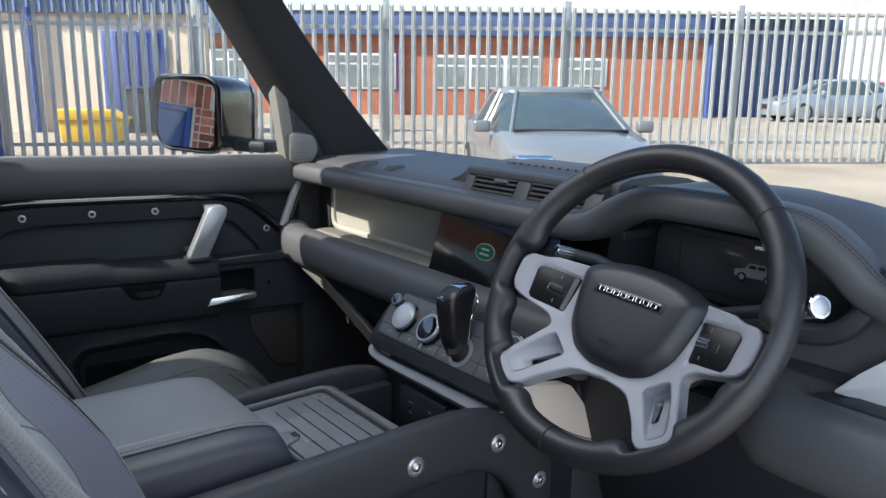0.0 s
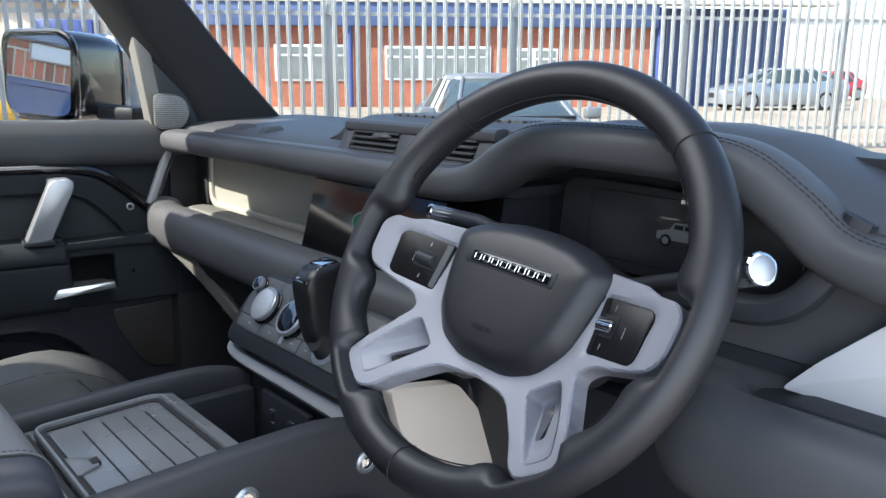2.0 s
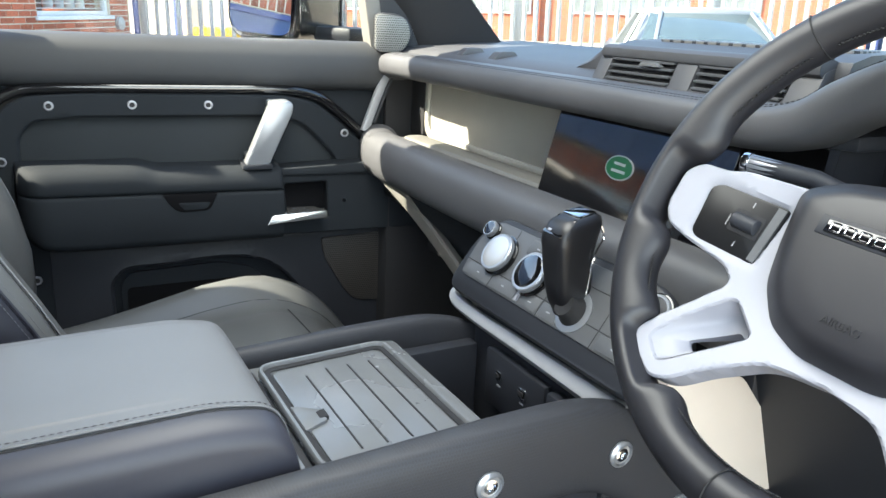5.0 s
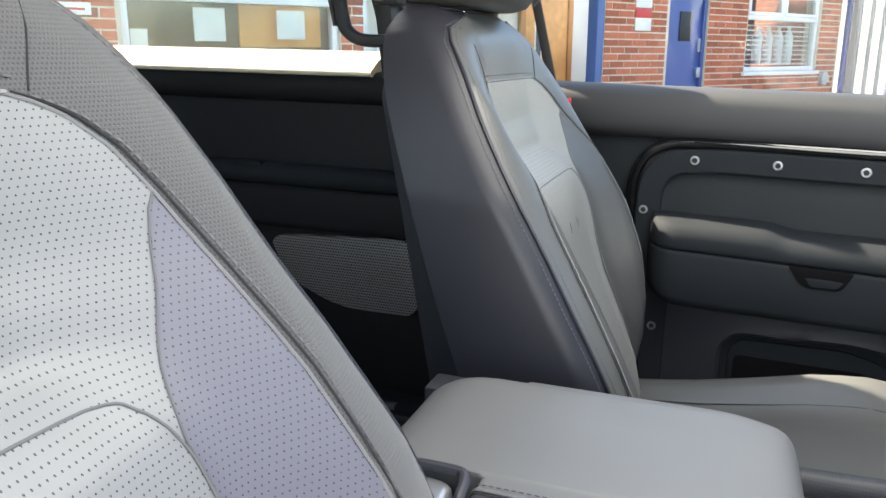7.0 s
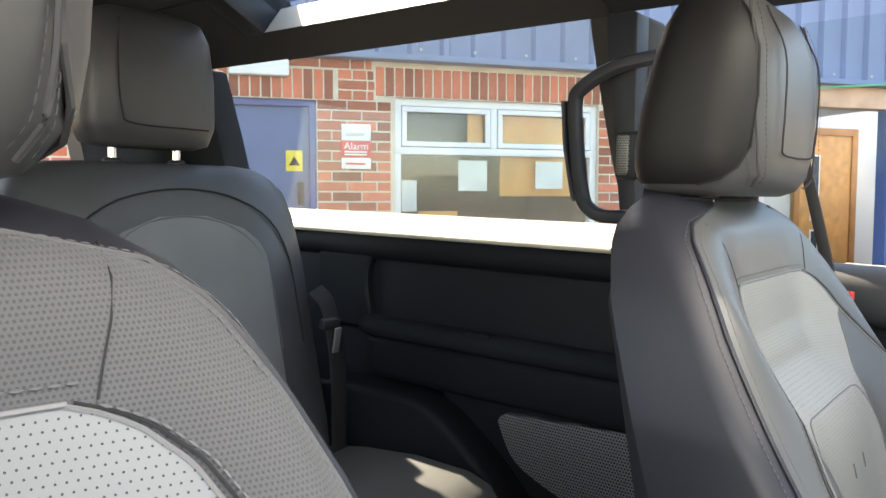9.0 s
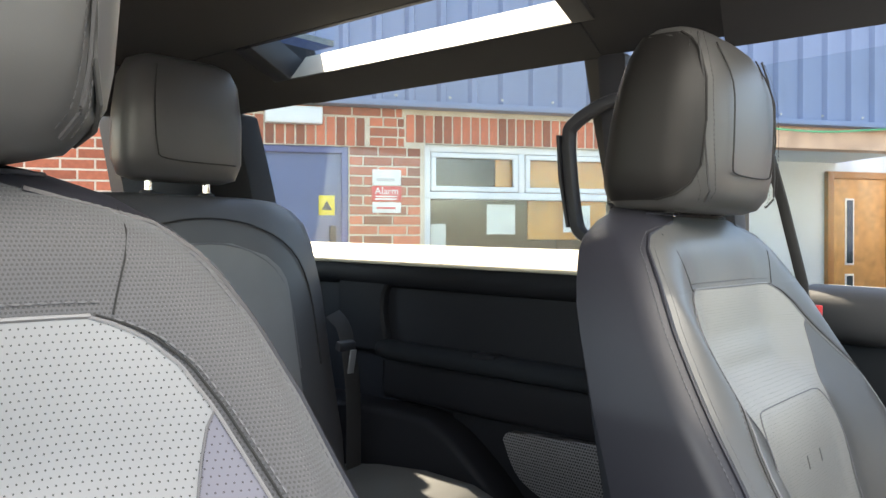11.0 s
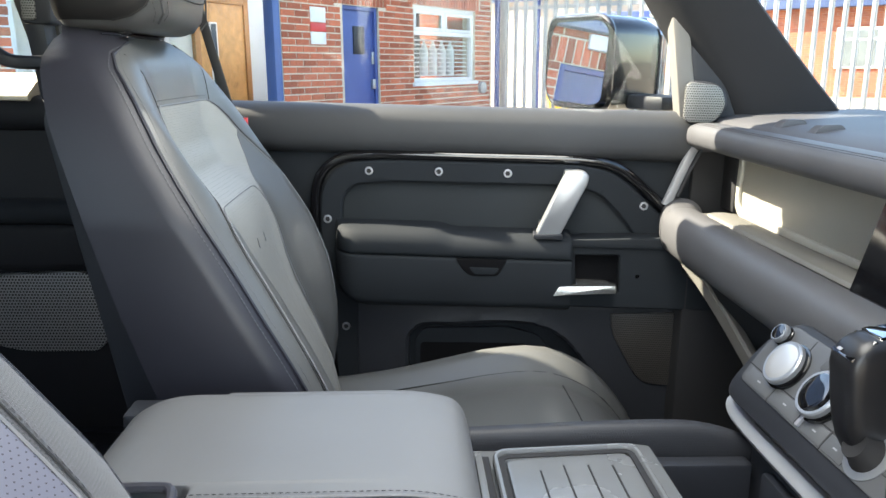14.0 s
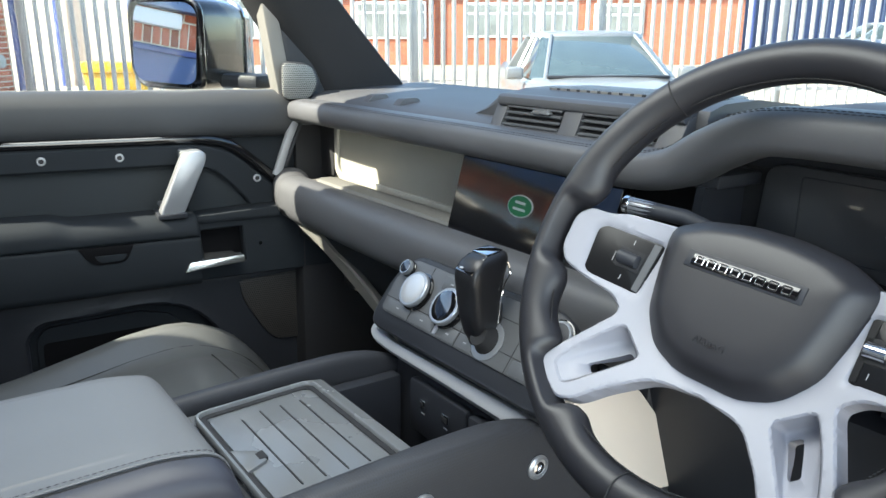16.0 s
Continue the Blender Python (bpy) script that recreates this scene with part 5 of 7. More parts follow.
    part("white_key", moved(box(-0.047, -0.042, -0.028, -0.010, 0.0, 0.006, 0.001), P), M_WHITE, panel)
    for x, y, r, hh, cap in ((-0.152, 0.034, 0.0105, 0.012, M_GLOSS), (-0.112, 0.011, 0.0245, 0.013, M_KNOB), (-0.040, 0.008, 0.0245, 0.013, M_SCREEN), (0.138, 0.030, 0.019, 0.006, M_PLAST)):
        kn = part("rotary_knob", lathe([(r * 1.10, 0), (r * 1.10, 0.003), (r, 0.0035), (r, hh - 0.006)], 36, P @ pose(x, y, 0.002)), M_GLOSS, panel, "rotary knob with bright rim")
        part("knob_rim", lathe([(r * 0.96, hh - 0.007), (r * 1.01, hh - 0.006), (r * 1.01, hh - 0.0015), (r * 0.95, hh), (r * 0.87, hh)], 36, P @ pose(x, y, 0.002)), M_SILVER, kn)
        part("knob_cap", lathe([(r * 0.88, hh - 0.003), (r * 0.87, hh - 0.0004), (r * 0.80, hh + 0.0004), (r * 0.4, hh + 0.0010), (0.0005, hh + 0.0012)], 36, P @ pose(x, y, 0.002)), cap, kn)
    # gear lever
    gy = -0.046
    g = part("gear_lever", loft([[(xc + a, gy + b, z + 0.18 * a * (z > 1.325)) for a, b in superellipse(w_, h_, 4.5, 32)] for z, xc, w_, h_ in
                                 ((1.246, 0.616, 0.0130, 0.0125), (1.256, 0.616, 0.0165, 0.0155), (1.266, 0.614, 0.0200, 0.0178), (1.285, 0.610, 0.0215, 0.0188), (1.305, 0.607, 0.0222, 0.0196), (1.322, 0.606, 0.0232, 0.0204), (1.335, 0.607, 0.0258, 0.0210),
                                  (1.344, 0.609, 0.0272, 0.0210), (1.351, 0.611, 0.0258, 0.0200), (1.357, 0.613, 0.0225, 0.0178), (1.361, 0.615, 0.0160, 0.0130))]), M_LEVER, c, "satin black gear lever with bright strips", angle=50)
    part("gaiter_ring", lathe([(0.0185, 0), (0.017, 0.004), (0.0135, 0.010), (0.012, 0.018)], 28, P @ pose(0.045, -0.006, 0.002)), M_BLACK, g)
    part("ring_trim", lathe([(0.024, 0), (0.024, 0.003), (0.0185, 0.004)], 32, P @ pose(0.045, -0.006, 0.001)), M_SILVER, g)
    for s in (-1, 1):
        part("side_strip", tube(smooth_path([(0.622, gy + s * 0.0125, 1.262), (0.621, gy + s * 0.0185, 1.285), (0.622, gy + s * 0.0210, 1.312), (0.628, gy + s * 0.0212, 1.328), (0.634, gy + s * 0.0213, 1.340), (0.630, gy + s * 0.0200, 1.352)], 5), 0.0013, 6), M_CHROME, g)
    part("lever_button", moved(box(-0.012, 0.012, -0.0135, 0.0135, -0.004, 0.003, 0.002), pose(0.617, gy, 1.3605, 0, -8, 0)), M_CHROME, g)
    part("lever_display", moved(box(-0.013, 0.013, -0.0150, 0.0150, -0.006, 0.002, 0.001), pose(0.5935, gy, 1.3490, 0, -40, 0)), M_SCREEN, g)
    for k in range(4):
        part("display_mark", moved(box(-0.0015, 0.0015, -0.0028, 0.0028, 0.002, 0.0024, 0), pose(0.5925, gy + 0.004, 1.3495, 0, -34, 0) @ pose(-0.009 + 0.006 * k, 0, 0)), M_WHITE, g)
    # stone-coloured side panel by the driver's knee
    part("knee_panel", prism(rounded([(0.585, 1.262), (0.680, 1.246), (0.740, 1.176), (0.812, 1.096), (0.712, 1.113), (0.655, 1.150), (0.600, 1.205)], [0.01, 0.012, 0.03, 0.006, 0.02, 0.03, 0.02]), "y", -0.222, -0.205, 0.004), M_CREAM, c, "light stone coloured side panel")


def rail(path, sec):
    """A band that stays upright in the plane of the path."""
    rings = []
    for i, p in enumerate(path):
        t = (path[min(i + 1, len(path) - 1)] - path[max(i - 1, 0)]).normalized()
        up = Vector((-t.z, 0, t.x))
        rings.append([p + Vector((0, a, 0)) + up * b for a, b in sec])
    return loft(rings)


M_RUBBER = mat("rubber mat", (0.015, 0.015, 0.016), 0.7, grain=0.002, scale=250, bump=0.5)
centre_console()


def armrest():
    a = thing("armrest", "dark grey leather covered centre armrest box with silver hinges", "armrest")
    def ring(y, k, x0=-0.055):
        slope = 0.045 if x0 < 0 else 0.006
        pts = rounded([(x0, 1.135), (x0, 1.215), (x0 + slope, 1.245), (0.235, 1.2475), (0.281, 1.238), (0.293, 1.208), (0.296, 1.165), (0.27, 1.135)], [0.005, 0.012 if x0 > 0 else 0.03, 0.005 if x0 > 0 else 0.03, 0.02, 0.02, 0.02, 0.02, 0.01], 4)
        return [(0.115 + (x - 0.115) * (0.985 + 0.015 * k), y, 1.135 + (z - 1.135) * k) for x, z in pts]
    NEAR, FAR = 0.053, 0.043
    prof = ((-0.128, 0.82, NEAR), (-0.124, 0.92, NEAR), (-0.112, 0.985, NEAR), (-0.09, 1.0, NEAR), (-0.077, 1.002, NEAR), (-0.0735, 1.003, NEAR - 0.006), (-0.0725, 1.003, -0.049), (-0.069, 1.003, -0.055),
            (0.0, 1.01, -0.055), (0.085, 1.0, -0.055), (0.095, 0.997, -0.055), (0.098, 0.992, -0.049), (0.099, 0.990, FAR - 0.006), (0.102, 0.987, FAR), (0.105, 0.985, FAR), (0.117, 0.92, FAR), (0.121, 0.82, FAR))
    part("cushion", loft([ring(y, k, x0) for y, k, x0 in prof]), M_ARM, a, "dark grey smooth leather cushion", angle=60)
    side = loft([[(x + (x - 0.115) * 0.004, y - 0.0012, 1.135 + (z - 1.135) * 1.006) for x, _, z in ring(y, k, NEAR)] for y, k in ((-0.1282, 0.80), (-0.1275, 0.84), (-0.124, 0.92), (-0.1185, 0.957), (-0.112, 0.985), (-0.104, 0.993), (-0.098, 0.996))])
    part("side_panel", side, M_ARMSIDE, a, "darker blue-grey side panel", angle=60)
    line = [Vector((x, y - 0.0022, z)) for x, y, z in [(0.115 + (p[0] - 0.115) * 1.004, p[1], 1.135 + (p[2] - 1.135) * 1.007) for p in ring(-0.098, 0.996, NEAR)] if z > 1.165]
    part("seam", tube(line, 0.0008, 6), M_DTHREAD, a)
    part("piping", tube([p + Vector((0, 0.0045, 0.0008)) for p in line], 0.0017, 6), M_ARM, a)
    for dy, dz in ((-0.0035, -0.0015), (0.0105, 0.0012)):
        part("stitches", dashes([p + Vector((0, dy, dz)) for p in line], 0.0005), M_SEAM if dy > 0 else M_THREAD, a)
    part("box_body", prism(rounded([(-0.06, 1.00), (-0.06, 1.134), (0.27, 1.134), (0.275, 1.00)], 0.01), "y", -0.118, 0.112, 0.004), M_PLAST, a)
    # hinges in the notches at the back
    for y, s, xe in ((-0.073, -1, NEAR), (0.099, 1, FAR)):
        rim = [(-0.050, y + s * 0.004, 1.2385), (0.0, y + s * 0.004, 1.2445), (xe - 0.016, y + s * 0.004, 1.2455), (xe - 0.007, y + s * 0.008, 1.2455), (xe - 0.003, y + s * 0.018, 1.2450), (xe - 0.002, y + s * 0.034, 1.2400), (xe - 0.002, y + s * 0.046, 1.2220), (xe - 0.002, y + s * 0.050, 1.17)]
        h = part("hinge", box(-0.056, xe, min(y, y + s * 0.040), max(y, y + s * 0.040), 1.135, 1.222, 0.004), M_PLAST, a)
        if s < 0:
            part("hinge_rim", tube(rim, 0.0042, 10, smooth=5), M_ARMSIDE, h, "dark moulded hinge rim")
            rings = []
            for z, k in ((1.16, 1.0), (1.222, 1.0), (1.230, 0.985), (1.2355, 0.94), (1.2385, 0.84), (1.2395, 0.6)):
                rings.append([(-0.006 + 0.0475 * (1 - (1 - k) * 0.35) * p, -0.1035 + 0.0255 * k * q, z - 0.004 * max(0, -p)) for p, q in superellipse(1, 1, 5, 36)])
            part("hinge_plate", loft(rings), M_HINGE, h, "satin silver hinge plate", angle=50)


M_HINGE = mat("bright satin metal", (0.62, 0.64, 0.68), 0.34, 0.85, grain=0.0002, scale=400, bump=0.04)
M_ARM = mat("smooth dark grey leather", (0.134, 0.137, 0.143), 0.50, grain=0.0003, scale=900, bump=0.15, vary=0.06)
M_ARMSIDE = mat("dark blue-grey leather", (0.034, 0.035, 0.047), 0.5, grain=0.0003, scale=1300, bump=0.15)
armrest()


# ---- front seats ----
def interp(z, table):
    if z <= table[0][0]:
        return table[0][1]
    for (a, u), (b, v) in zip(table, table[1:]):
        if z <= b:
            t = (z - a) / (b - a)
            return u + (v - u) * t
    return table[-1][1]


WIDE = [0.0]
EDGE = [(0.98, 0.20), (1.10, 0.185), (1.224, 0.128), (1.338, 0.064), (1.458, -0.012), (1.52, -0.045), (1.579, -0.080), (1.61, -0.115)]
REAR = [(0.98, 0.03), (1.205, -0.058), (1.40, -0.124), (1.50, -0.161), (1.564, -0.178), (1.61, -0.172)]
CROWN = [(1.560, 0.173), (1.572, 0.157), (1.579, 0.139), (1.587, 0.095), (1.597, 0.060)]
HALF = [(0.98, 0.225), (1.10, 0.252), (1.30, 0.254), (1.40, 0.244), (1.48, 0.224), (1.52, 0.209), (1.55, 0.194), (1.57, 0.178), (1.588, 0.152), (1.60, 0.118), (1.606, 0.085)]


def half(z):
    return interp(z, HALF) + WIDE[0] * ease(z, 1.44, 1.26)


def front_x(y, z):
    """The seat back's front surface, y from the seat's middle."""
    hw = half(z)
    a = abs(y)
    dip = (0.050 + 0.034 * ease(z, 1.385, 1.24)) * (1 - min(1, max(0, (a - 0.085) / 0.105)) ** 1.3) * min(1, max(0, (1.60 - z) / 0.14))
    lumbar = 0.018 * min(1, max(0, (1.422 - z) / 0.032)) * math.exp(-(a / 0.118) ** 8) - 0.005 * math.exp(-((z - 1.424) / 0.014) ** 2) * math.exp(-(a / 0.10) ** 6)
    edge = max(0, (a - (hw - 0.06)) / 0.06)
    curl = 0.048 * (1 - math.sqrt(max(0, 1 - min(1, edge) ** 2)))
    top = max(0, (z - 1.555) / 0.052)
    roll = 0.036 * (1 - math.sqrt(max(0, 1 - min(1, top) ** 2)))
    base = (interp(z - 0.03, EDGE) + 2 * interp(z - 0.012, EDGE) + 2 * interp(z + 0.012, EDGE) + interp(z + 0.03, EDGE)) / 6
    outer = interp(z, [(0.98, 0.125), (1.02, 0.115), (1.10, 0.080), (1.19, 0.034), (1.26, 0.012), (1.33, 0.0)]) * min(1, max(0, (y - 0.10) / 0.10))
    return base - dip + lumbar - curl - roll - outer


def skin(rows):
    """A sheet through rows of points."""
    bm = bmesh.new()
    g = [[bm.verts.new(p) for p in row] for row in rows]
    for a, b in zip(g, g[1:]):
        for i in range(len(a) - 1):
            bm.faces.new((a[i], a[i + 1], b[i + 1], b[i]))
    return bm


def patch(ys, zs, off, inside=None):
    """A skin over part of the seat back's front."""
    bm = bmesh.new()
    g = {}
    for i, z in enumerate(zs):
        row = ys(z)
        for j, y in enumerate(row):
            g[i, j] = bm.verts.new((front_x(y, z) + off, y, z))
    for i in range(len(zs) - 1):
        for j in range(len(ys(zs[0])) - 1):
            bm.faces.new((g[i, j], g[i, j + 1], g[i + 1, j + 1], g[i + 1, j]))
    return bm


def span(a, b, n):
    return [a + (b - a) * i / (n - 1) for i in range(n)]


PIP = [(1.08, 0.200), (1.33, 0.189), (1.396, 0.182), (1.426, 0.175), (1.456, 0.167), (1.483, 0.157), (1.504, 0.146), (1.518, 0.132), (1.524, 0.122), (1.529, 0.108)]
INS = [(1.08, 0.094), (1.25, 0.107), (1.30, 0.114), (1.36, 0.117), (1.384, 0.115), (1.409, 0.125), (1.442, 0.142), (1.482, 0.1555)]


def seat_frame(s, dz):
    """Backrest with woven yoke and facings, perforated insert, lumbar panel; cushion; head restraint. dz lowers the trim."""
    zs = [0.98, 1.05, 1.12, 1.18, 1.24, 1.30, 1.34, 1.365, 1.38, 1.39, 1.40, 1.41, 1.42, 1.44, 1.47, 1.50, 1.52, 1.54, 1.555, 1.57, 1.58, 1.588, 1.595, 1.60, 1.604, 1.606]
    rings = []
    for z in zs:
        hw, xr = half(z), interp(z, REAR)
        front = [(front_x(y, z), y, z) for y in [hw * math.sin(math.pi / 2 * k / 20) for k in range(-20, 21)]]
        back = [(xr + 0.012 * abs(q) ** 4, hw * 0.985 * q, z) for q in (0.98, 0.85, 0.6, 0.2, -0.2, -0.6, -0.85, -0.98)]
        rings.append(front + back)
    body = part("backrest", loft(rings), M_LEATHER, s, "dark leather backrest", angle=60)
    pip = lambda z: interp(z - dz, PIP) + (0.022 * ease(z, 1.48, 1.35) if dz < 0 else 0.0)
    ins = lambda z: min(interp(z - dz, INS) if z - dz < 1.482 else 1, pip(z)) - 0.001
    edge = lambda z: half(z) - 0.013 if z < 1.56 else min(half(z) - 0.013, interp(z, CROWN))
    zt = 1.529 + dz
    fine = [1.08, 1.14, 1.20, 1.26, 1.30, 1.33, 1.35, 1.365] + span(1.375, 1.455, 17) + [1.465, 1.475, 1.482, 1.492, 1.504, 1.511, 1.518, 1.524, 1.529]
    fine = [z + dz for z in fine]
    part("perforated_insert", patch(lambda z: span(-ins(z), ins(z), 27), fine, 0.003), M_PERF if dz == 0 else M_PERF3, body, "pale grey perforated leather insert", angle=60)
    lum = [(0.0, 1.407), (0.085, 1.406), (0.103, 1.400), (0.112, 1.384), (0.115, 1.364), (0.118, 1.30), (0.112, 1.08)]
    for sd in (-1, 1):
        low = [z for z in fine if z <= 1.483 + dz]
        part("bolster_panel", patch(lambda z: span(sd * (ins(z) + 0.001), sd * (pip(z) - 0.001), 9), low, 0.0028), M_PERF2 if dz == 0 else M_BOLSTER, body, "bluish grey side panel" if dz == 0 else "leather side panel toned for its light", angle=60)
        part("bolster_facing", patch(lambda z: span(sd * (pip(z) + 0.001), sd * edge(z), 12), fine, 0.0020), M_FABRIC if dz == 0 else M_BOLSTER, body, "woven grey bolster facing" if dz == 0 else "smooth grey facing toned for its light", angle=60)
        zl = span(1.08 + dz, 1.48 + dz, 24) + span(1.486 + dz, zt, 12)
        for dy, off, mt, rr in ((0.0, 0.0030, M_PALETHREAD, 0.0010), (0.0045, 0.0024, M_DTHREAD, 0.0008)):
            part("stitching", tube([(front_x(sd * (pip(z) + dy), z) + off, sd * (pip(z) + dy), z) for z in zl], rr, 5), mt, body)
        part("stitches", dashes([(front_x(sd * (pip(z) + 0.0075), z) + 0.0026, sd * (pip(z) + 0.0075), z) for z in zl], 0.0008), M_THREAD, body)
        part("piping", tube([(front_x(sd * edge(z), z) + 0.0015, sd * edge(z), z) for z in span(1.06, 1.588, 36)], 0.0022, 6), M_LEATHER, body)
        for dy in (0.006, -0.006):
            part("stitches", dashes([(front_x(sd * (edge(z) + dy), z) + 0.0022, sd * (edge(z) + dy), z) for z in span(1.06, 1.585, 60)], 0.0005), M_THREAD, body)
        part("insert_seam", tube([(front_x(sd * ins(z), z) + 0.0034, sd * ins(z), z) for z in span(1.36 + dz, 1.482 + dz, 18)], 0.0007, 6), M_THREAD, body)
        part("shoulder_seam", tube([(front_x(sd * y, z) + 0.0024, sd * y, z) for y, z in ((0.120, zt), (0.124, zt + 0.013), (0.129, zt + 0.026), (0.134, zt + 0.040), (0.138, zt + 0.052 if dz > -0.005 else zt + 0.060))], 0.0005, 5), M_DTHREAD, body)
        part("lumbar_seam", tube([(front_x(sd * q.x, q.y + dz) + 0.0034, sd * q.x, q.y + dz) for q in smooth_path([(a, b, 0) for a, b in lum], 5)], 0.0008, 5), M_THREAD, body)
        if dz < 0:
            part("lumbar_tuck", tube([(front_x(0.022, z + dz) + 0.0036, sd * 0.022, z + dz) for z in (1.338, 1.345, 1.352)], 0.0007, 5), M_THREAD, body)
    part("yoke", patch(lambda z: span(-edge(z), edge(z), 33), [zt] + span(zt + 0.006, 1.594, 14), 0.0020), M_FABRIC if dz == 0 else M_BOLSTER, body, "woven grey yoke" if dz == 0 else "smooth grey yoke toned for its light", angle=60)
    part("yoke_piping", tube([(front_x(y, zt) + 0.003, y, zt) for y in span(-0.110, 0.110, 24)], 0.0013, 6), M_PALETHREAD, body)
    part("yoke_stitches", dashes([(front_x(y, zt + 0.0065) + 0.0026, y, zt + 0.0065) for y in span(-0.118, 0.118, 40)], 0.0008), M_THREAD, body)
    part("top_piping", tube([(front_x(y, 1.5965) + 0.002, y, 1.5965) for y in span(-0.110, 0.110, 24)], 0.0018, 6), M_LEATHER, body)
    # cushion
    TOP = [(0.02, 1.005), (0.12, 1.018), (0.21, 1.028), (0.30, 1.043), (0.36, 1.054), (0.405, 1.060), (0.435, 1.062), (0.47, 1.059), (0.505, 1.048), (0.54, 1.030), (0.567, 1.008), (0.60, 0.968), (0.62, 0.940), (0.633, 0.915)]
    rings = []
    for x in (0.02, 0.08, 0.14, 0.20, 0.26, 0.31, 0.36, 0.40, 0.435, 0.47, 0.50, 0.53, 0.555, 0.58, 0.60, 0.62, 0.633):
        zt = interp(x, TOP)
        ring = []
        for k in range(-12, 13):
            q = k / 12
            y = 0.255 * math.sin(math.pi / 2 * q)
            a = abs(y)
            z = zt + (0.024 + 0.014 * (y > 0) * min(1, max(0, (x - 0.15) / 0.2))) * math.exp(-((a - 0.20) / 0.045) ** 2) - 0.06 * max(0, (a - 0.215) / 0.04) ** 2 + (0.006 if a < 0.12 else 0)
            ring.append((x, y, z))
        ring += [(x, 0.24, 0.90), (x, 0.0, 0.88), (x, -0.24, 0.90)]
        rings.append(ring)
    cu = part("cushion", loft(rings), M_CUSH, s, "grey leather seat cushion", angle=60)
    for y in (-0.15, 0.15):
        part("cushion_seam", tube([(x, y, interp(x, TOP) + 0.0115) for x in span(0.10, 0.60, 30)], 0.0010, 5), M_DTHREAD, cu)
    part("cushion_cross_seam", tube([(0.49 - 0.25 * y * y, y, interp(0.49 - 0.25 * y * y, TOP) + 0.0068) for y in span(-0.118, 0.118, 15)], 0.0010, 5), M_DTHREAD, cu)
    part("seat_base", box(0.0, 0.56, -0.22, 0.22, 0.66, 0.90, 0.02), M_PLAST, s)
    part("side_cover", prism(rounded([(-0.03, 0.84), (-0.03, 1.02), (0.08, 1.04), (0.20, 0.99), (0.50, 0.97), (0.54, 0.86)], 0.02), "y", -0.275, -0.245, 0.006), M_PLAST, s)
    part("back_shell", prism(rounded([(-0.07, 1.00), (-0.005, 1.00), (-0.115, 1.50), (-0.160, 1.52), (-0.166, 1.50)], 0.01), "y", -0.19, 0.19, 0.01), M_PLAST, s)
    # head restraint
    hr = []
    for z, w, d, xc in ((1.600, 0.090, 0.048, -0.130), (1.606, 0.112, 0.062, -0.130), (1.622, 0.125, 0.071, -0.129), (1.65, 0.131, 0.073, -0.127), (1.70, 0.133, 0.070, -0.122), (1.75, 0.130, 0.063, -0.118), (1.782, 0.122, 0.053, -0.118), (1.806, 0.106, 0.041, -0.120), (1.820, 0.082, 0.028, -0.122), (1.827, 0.048, 0.013, -0.124)):
        hr.append([(xc + a, b, z) for a, b in superellipse(d, w, 3.2, 36)])
    h = part("head_restraint", loft(hr), M_HRFACE, s, "grey leather head restraint, lightened as lit", angle=70)
    h.matrix_local = pose(0.006, 0, 1.60) @ Matrix.Diagonal((1, 1, 0.945, 1)) @ pose(0, 0, -1.60)
    hx = lambda y, z: interp(z, [(1.60, -0.080), (1.622, -0.058), (1.65, -0.054), (1.70, -0.052), (1.75, -0.055), (1.782, -0.065), (1.806, -0.079), (1.82, -0.094)]) - 0.085 * max(0, (abs(y) - 0.075) / 0.055) ** 3.0
    for sd in (-1, 1):
        flank = []
        for z, w, d, xc, front in ((1.612, 0.1175, 0.0655, -0.130, 0.10), (1.618, 0.1225, 0.069, -0.1293, 0.36), (1.630, 0.128, 0.0718, -0.1285, 0.60), (1.65, 0.131, 0.073, -0.127, 0.75), (1.70, 0.133, 0.070, -0.122, 0.80), (1.75, 0.130, 0.063, -0.118, 0.80), (1.782, 0.122, 0.053, -0.118, 0.76), (1.800, 0.110, 0.044, -0.1195, 0.62), (1.808, 0.104, 0.039, -0.1202, 0.40)):
            bow = []
            for k in range(15):
                a = front - (front + 1.5) * k / 14
                bow.append((xc + (d + 0.0012) * math.copysign(abs(math.sin(a)) ** 0.625, a), sd * (w + 0.0012) * abs(math.cos(a)) ** 0.625, z))
            flank.append(bow)
        # passenger's sides darkened for shade, driver's left as light as the face
        part("side_panel", skin(flank), M_HRSIDE if dz < 0 else M_HRFACE, h, "leather side panel darkened as if shaded" if dz < 0 else "leather side panel toned for its light", angle=70)
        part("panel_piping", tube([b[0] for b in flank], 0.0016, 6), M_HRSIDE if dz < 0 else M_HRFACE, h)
        side = [(0.096, 1.806), (0.104, 1.782), (0.107, 1.74), (0.107, 1.69), (0.104, 1.65), (0.100, 1.625), (0.094, 1.610)]
        for dy, mt, rr in ((0.0, M_DTHREAD, 0.0013), (0.006, M_THREAD, 0.0007), (-0.006, M_THREAD, 0.0007)):
            line = [(hx(q.x + dy, q.y) + 0.0035, sd * (q.x + dy), q.y) for q in smooth_path([(y, z, 0) for y, z in side], 5)]
            part("head_seam", tube(line, rr, 5) if dy == 0 else dashes(line, 0.0005), M_SEAM, h)
        part("face_seam", tube([(hx(y, z) + 0.0012, sd * y, z) for y, z in ((0.060, 1.800), (0.062, 1.75), (0.062, 1.69), (0.060, 1.655), (0.050, 1.645), (0.0, 1.643))], 0.0010, 5, smooth=4), M_DTHREAD, h)
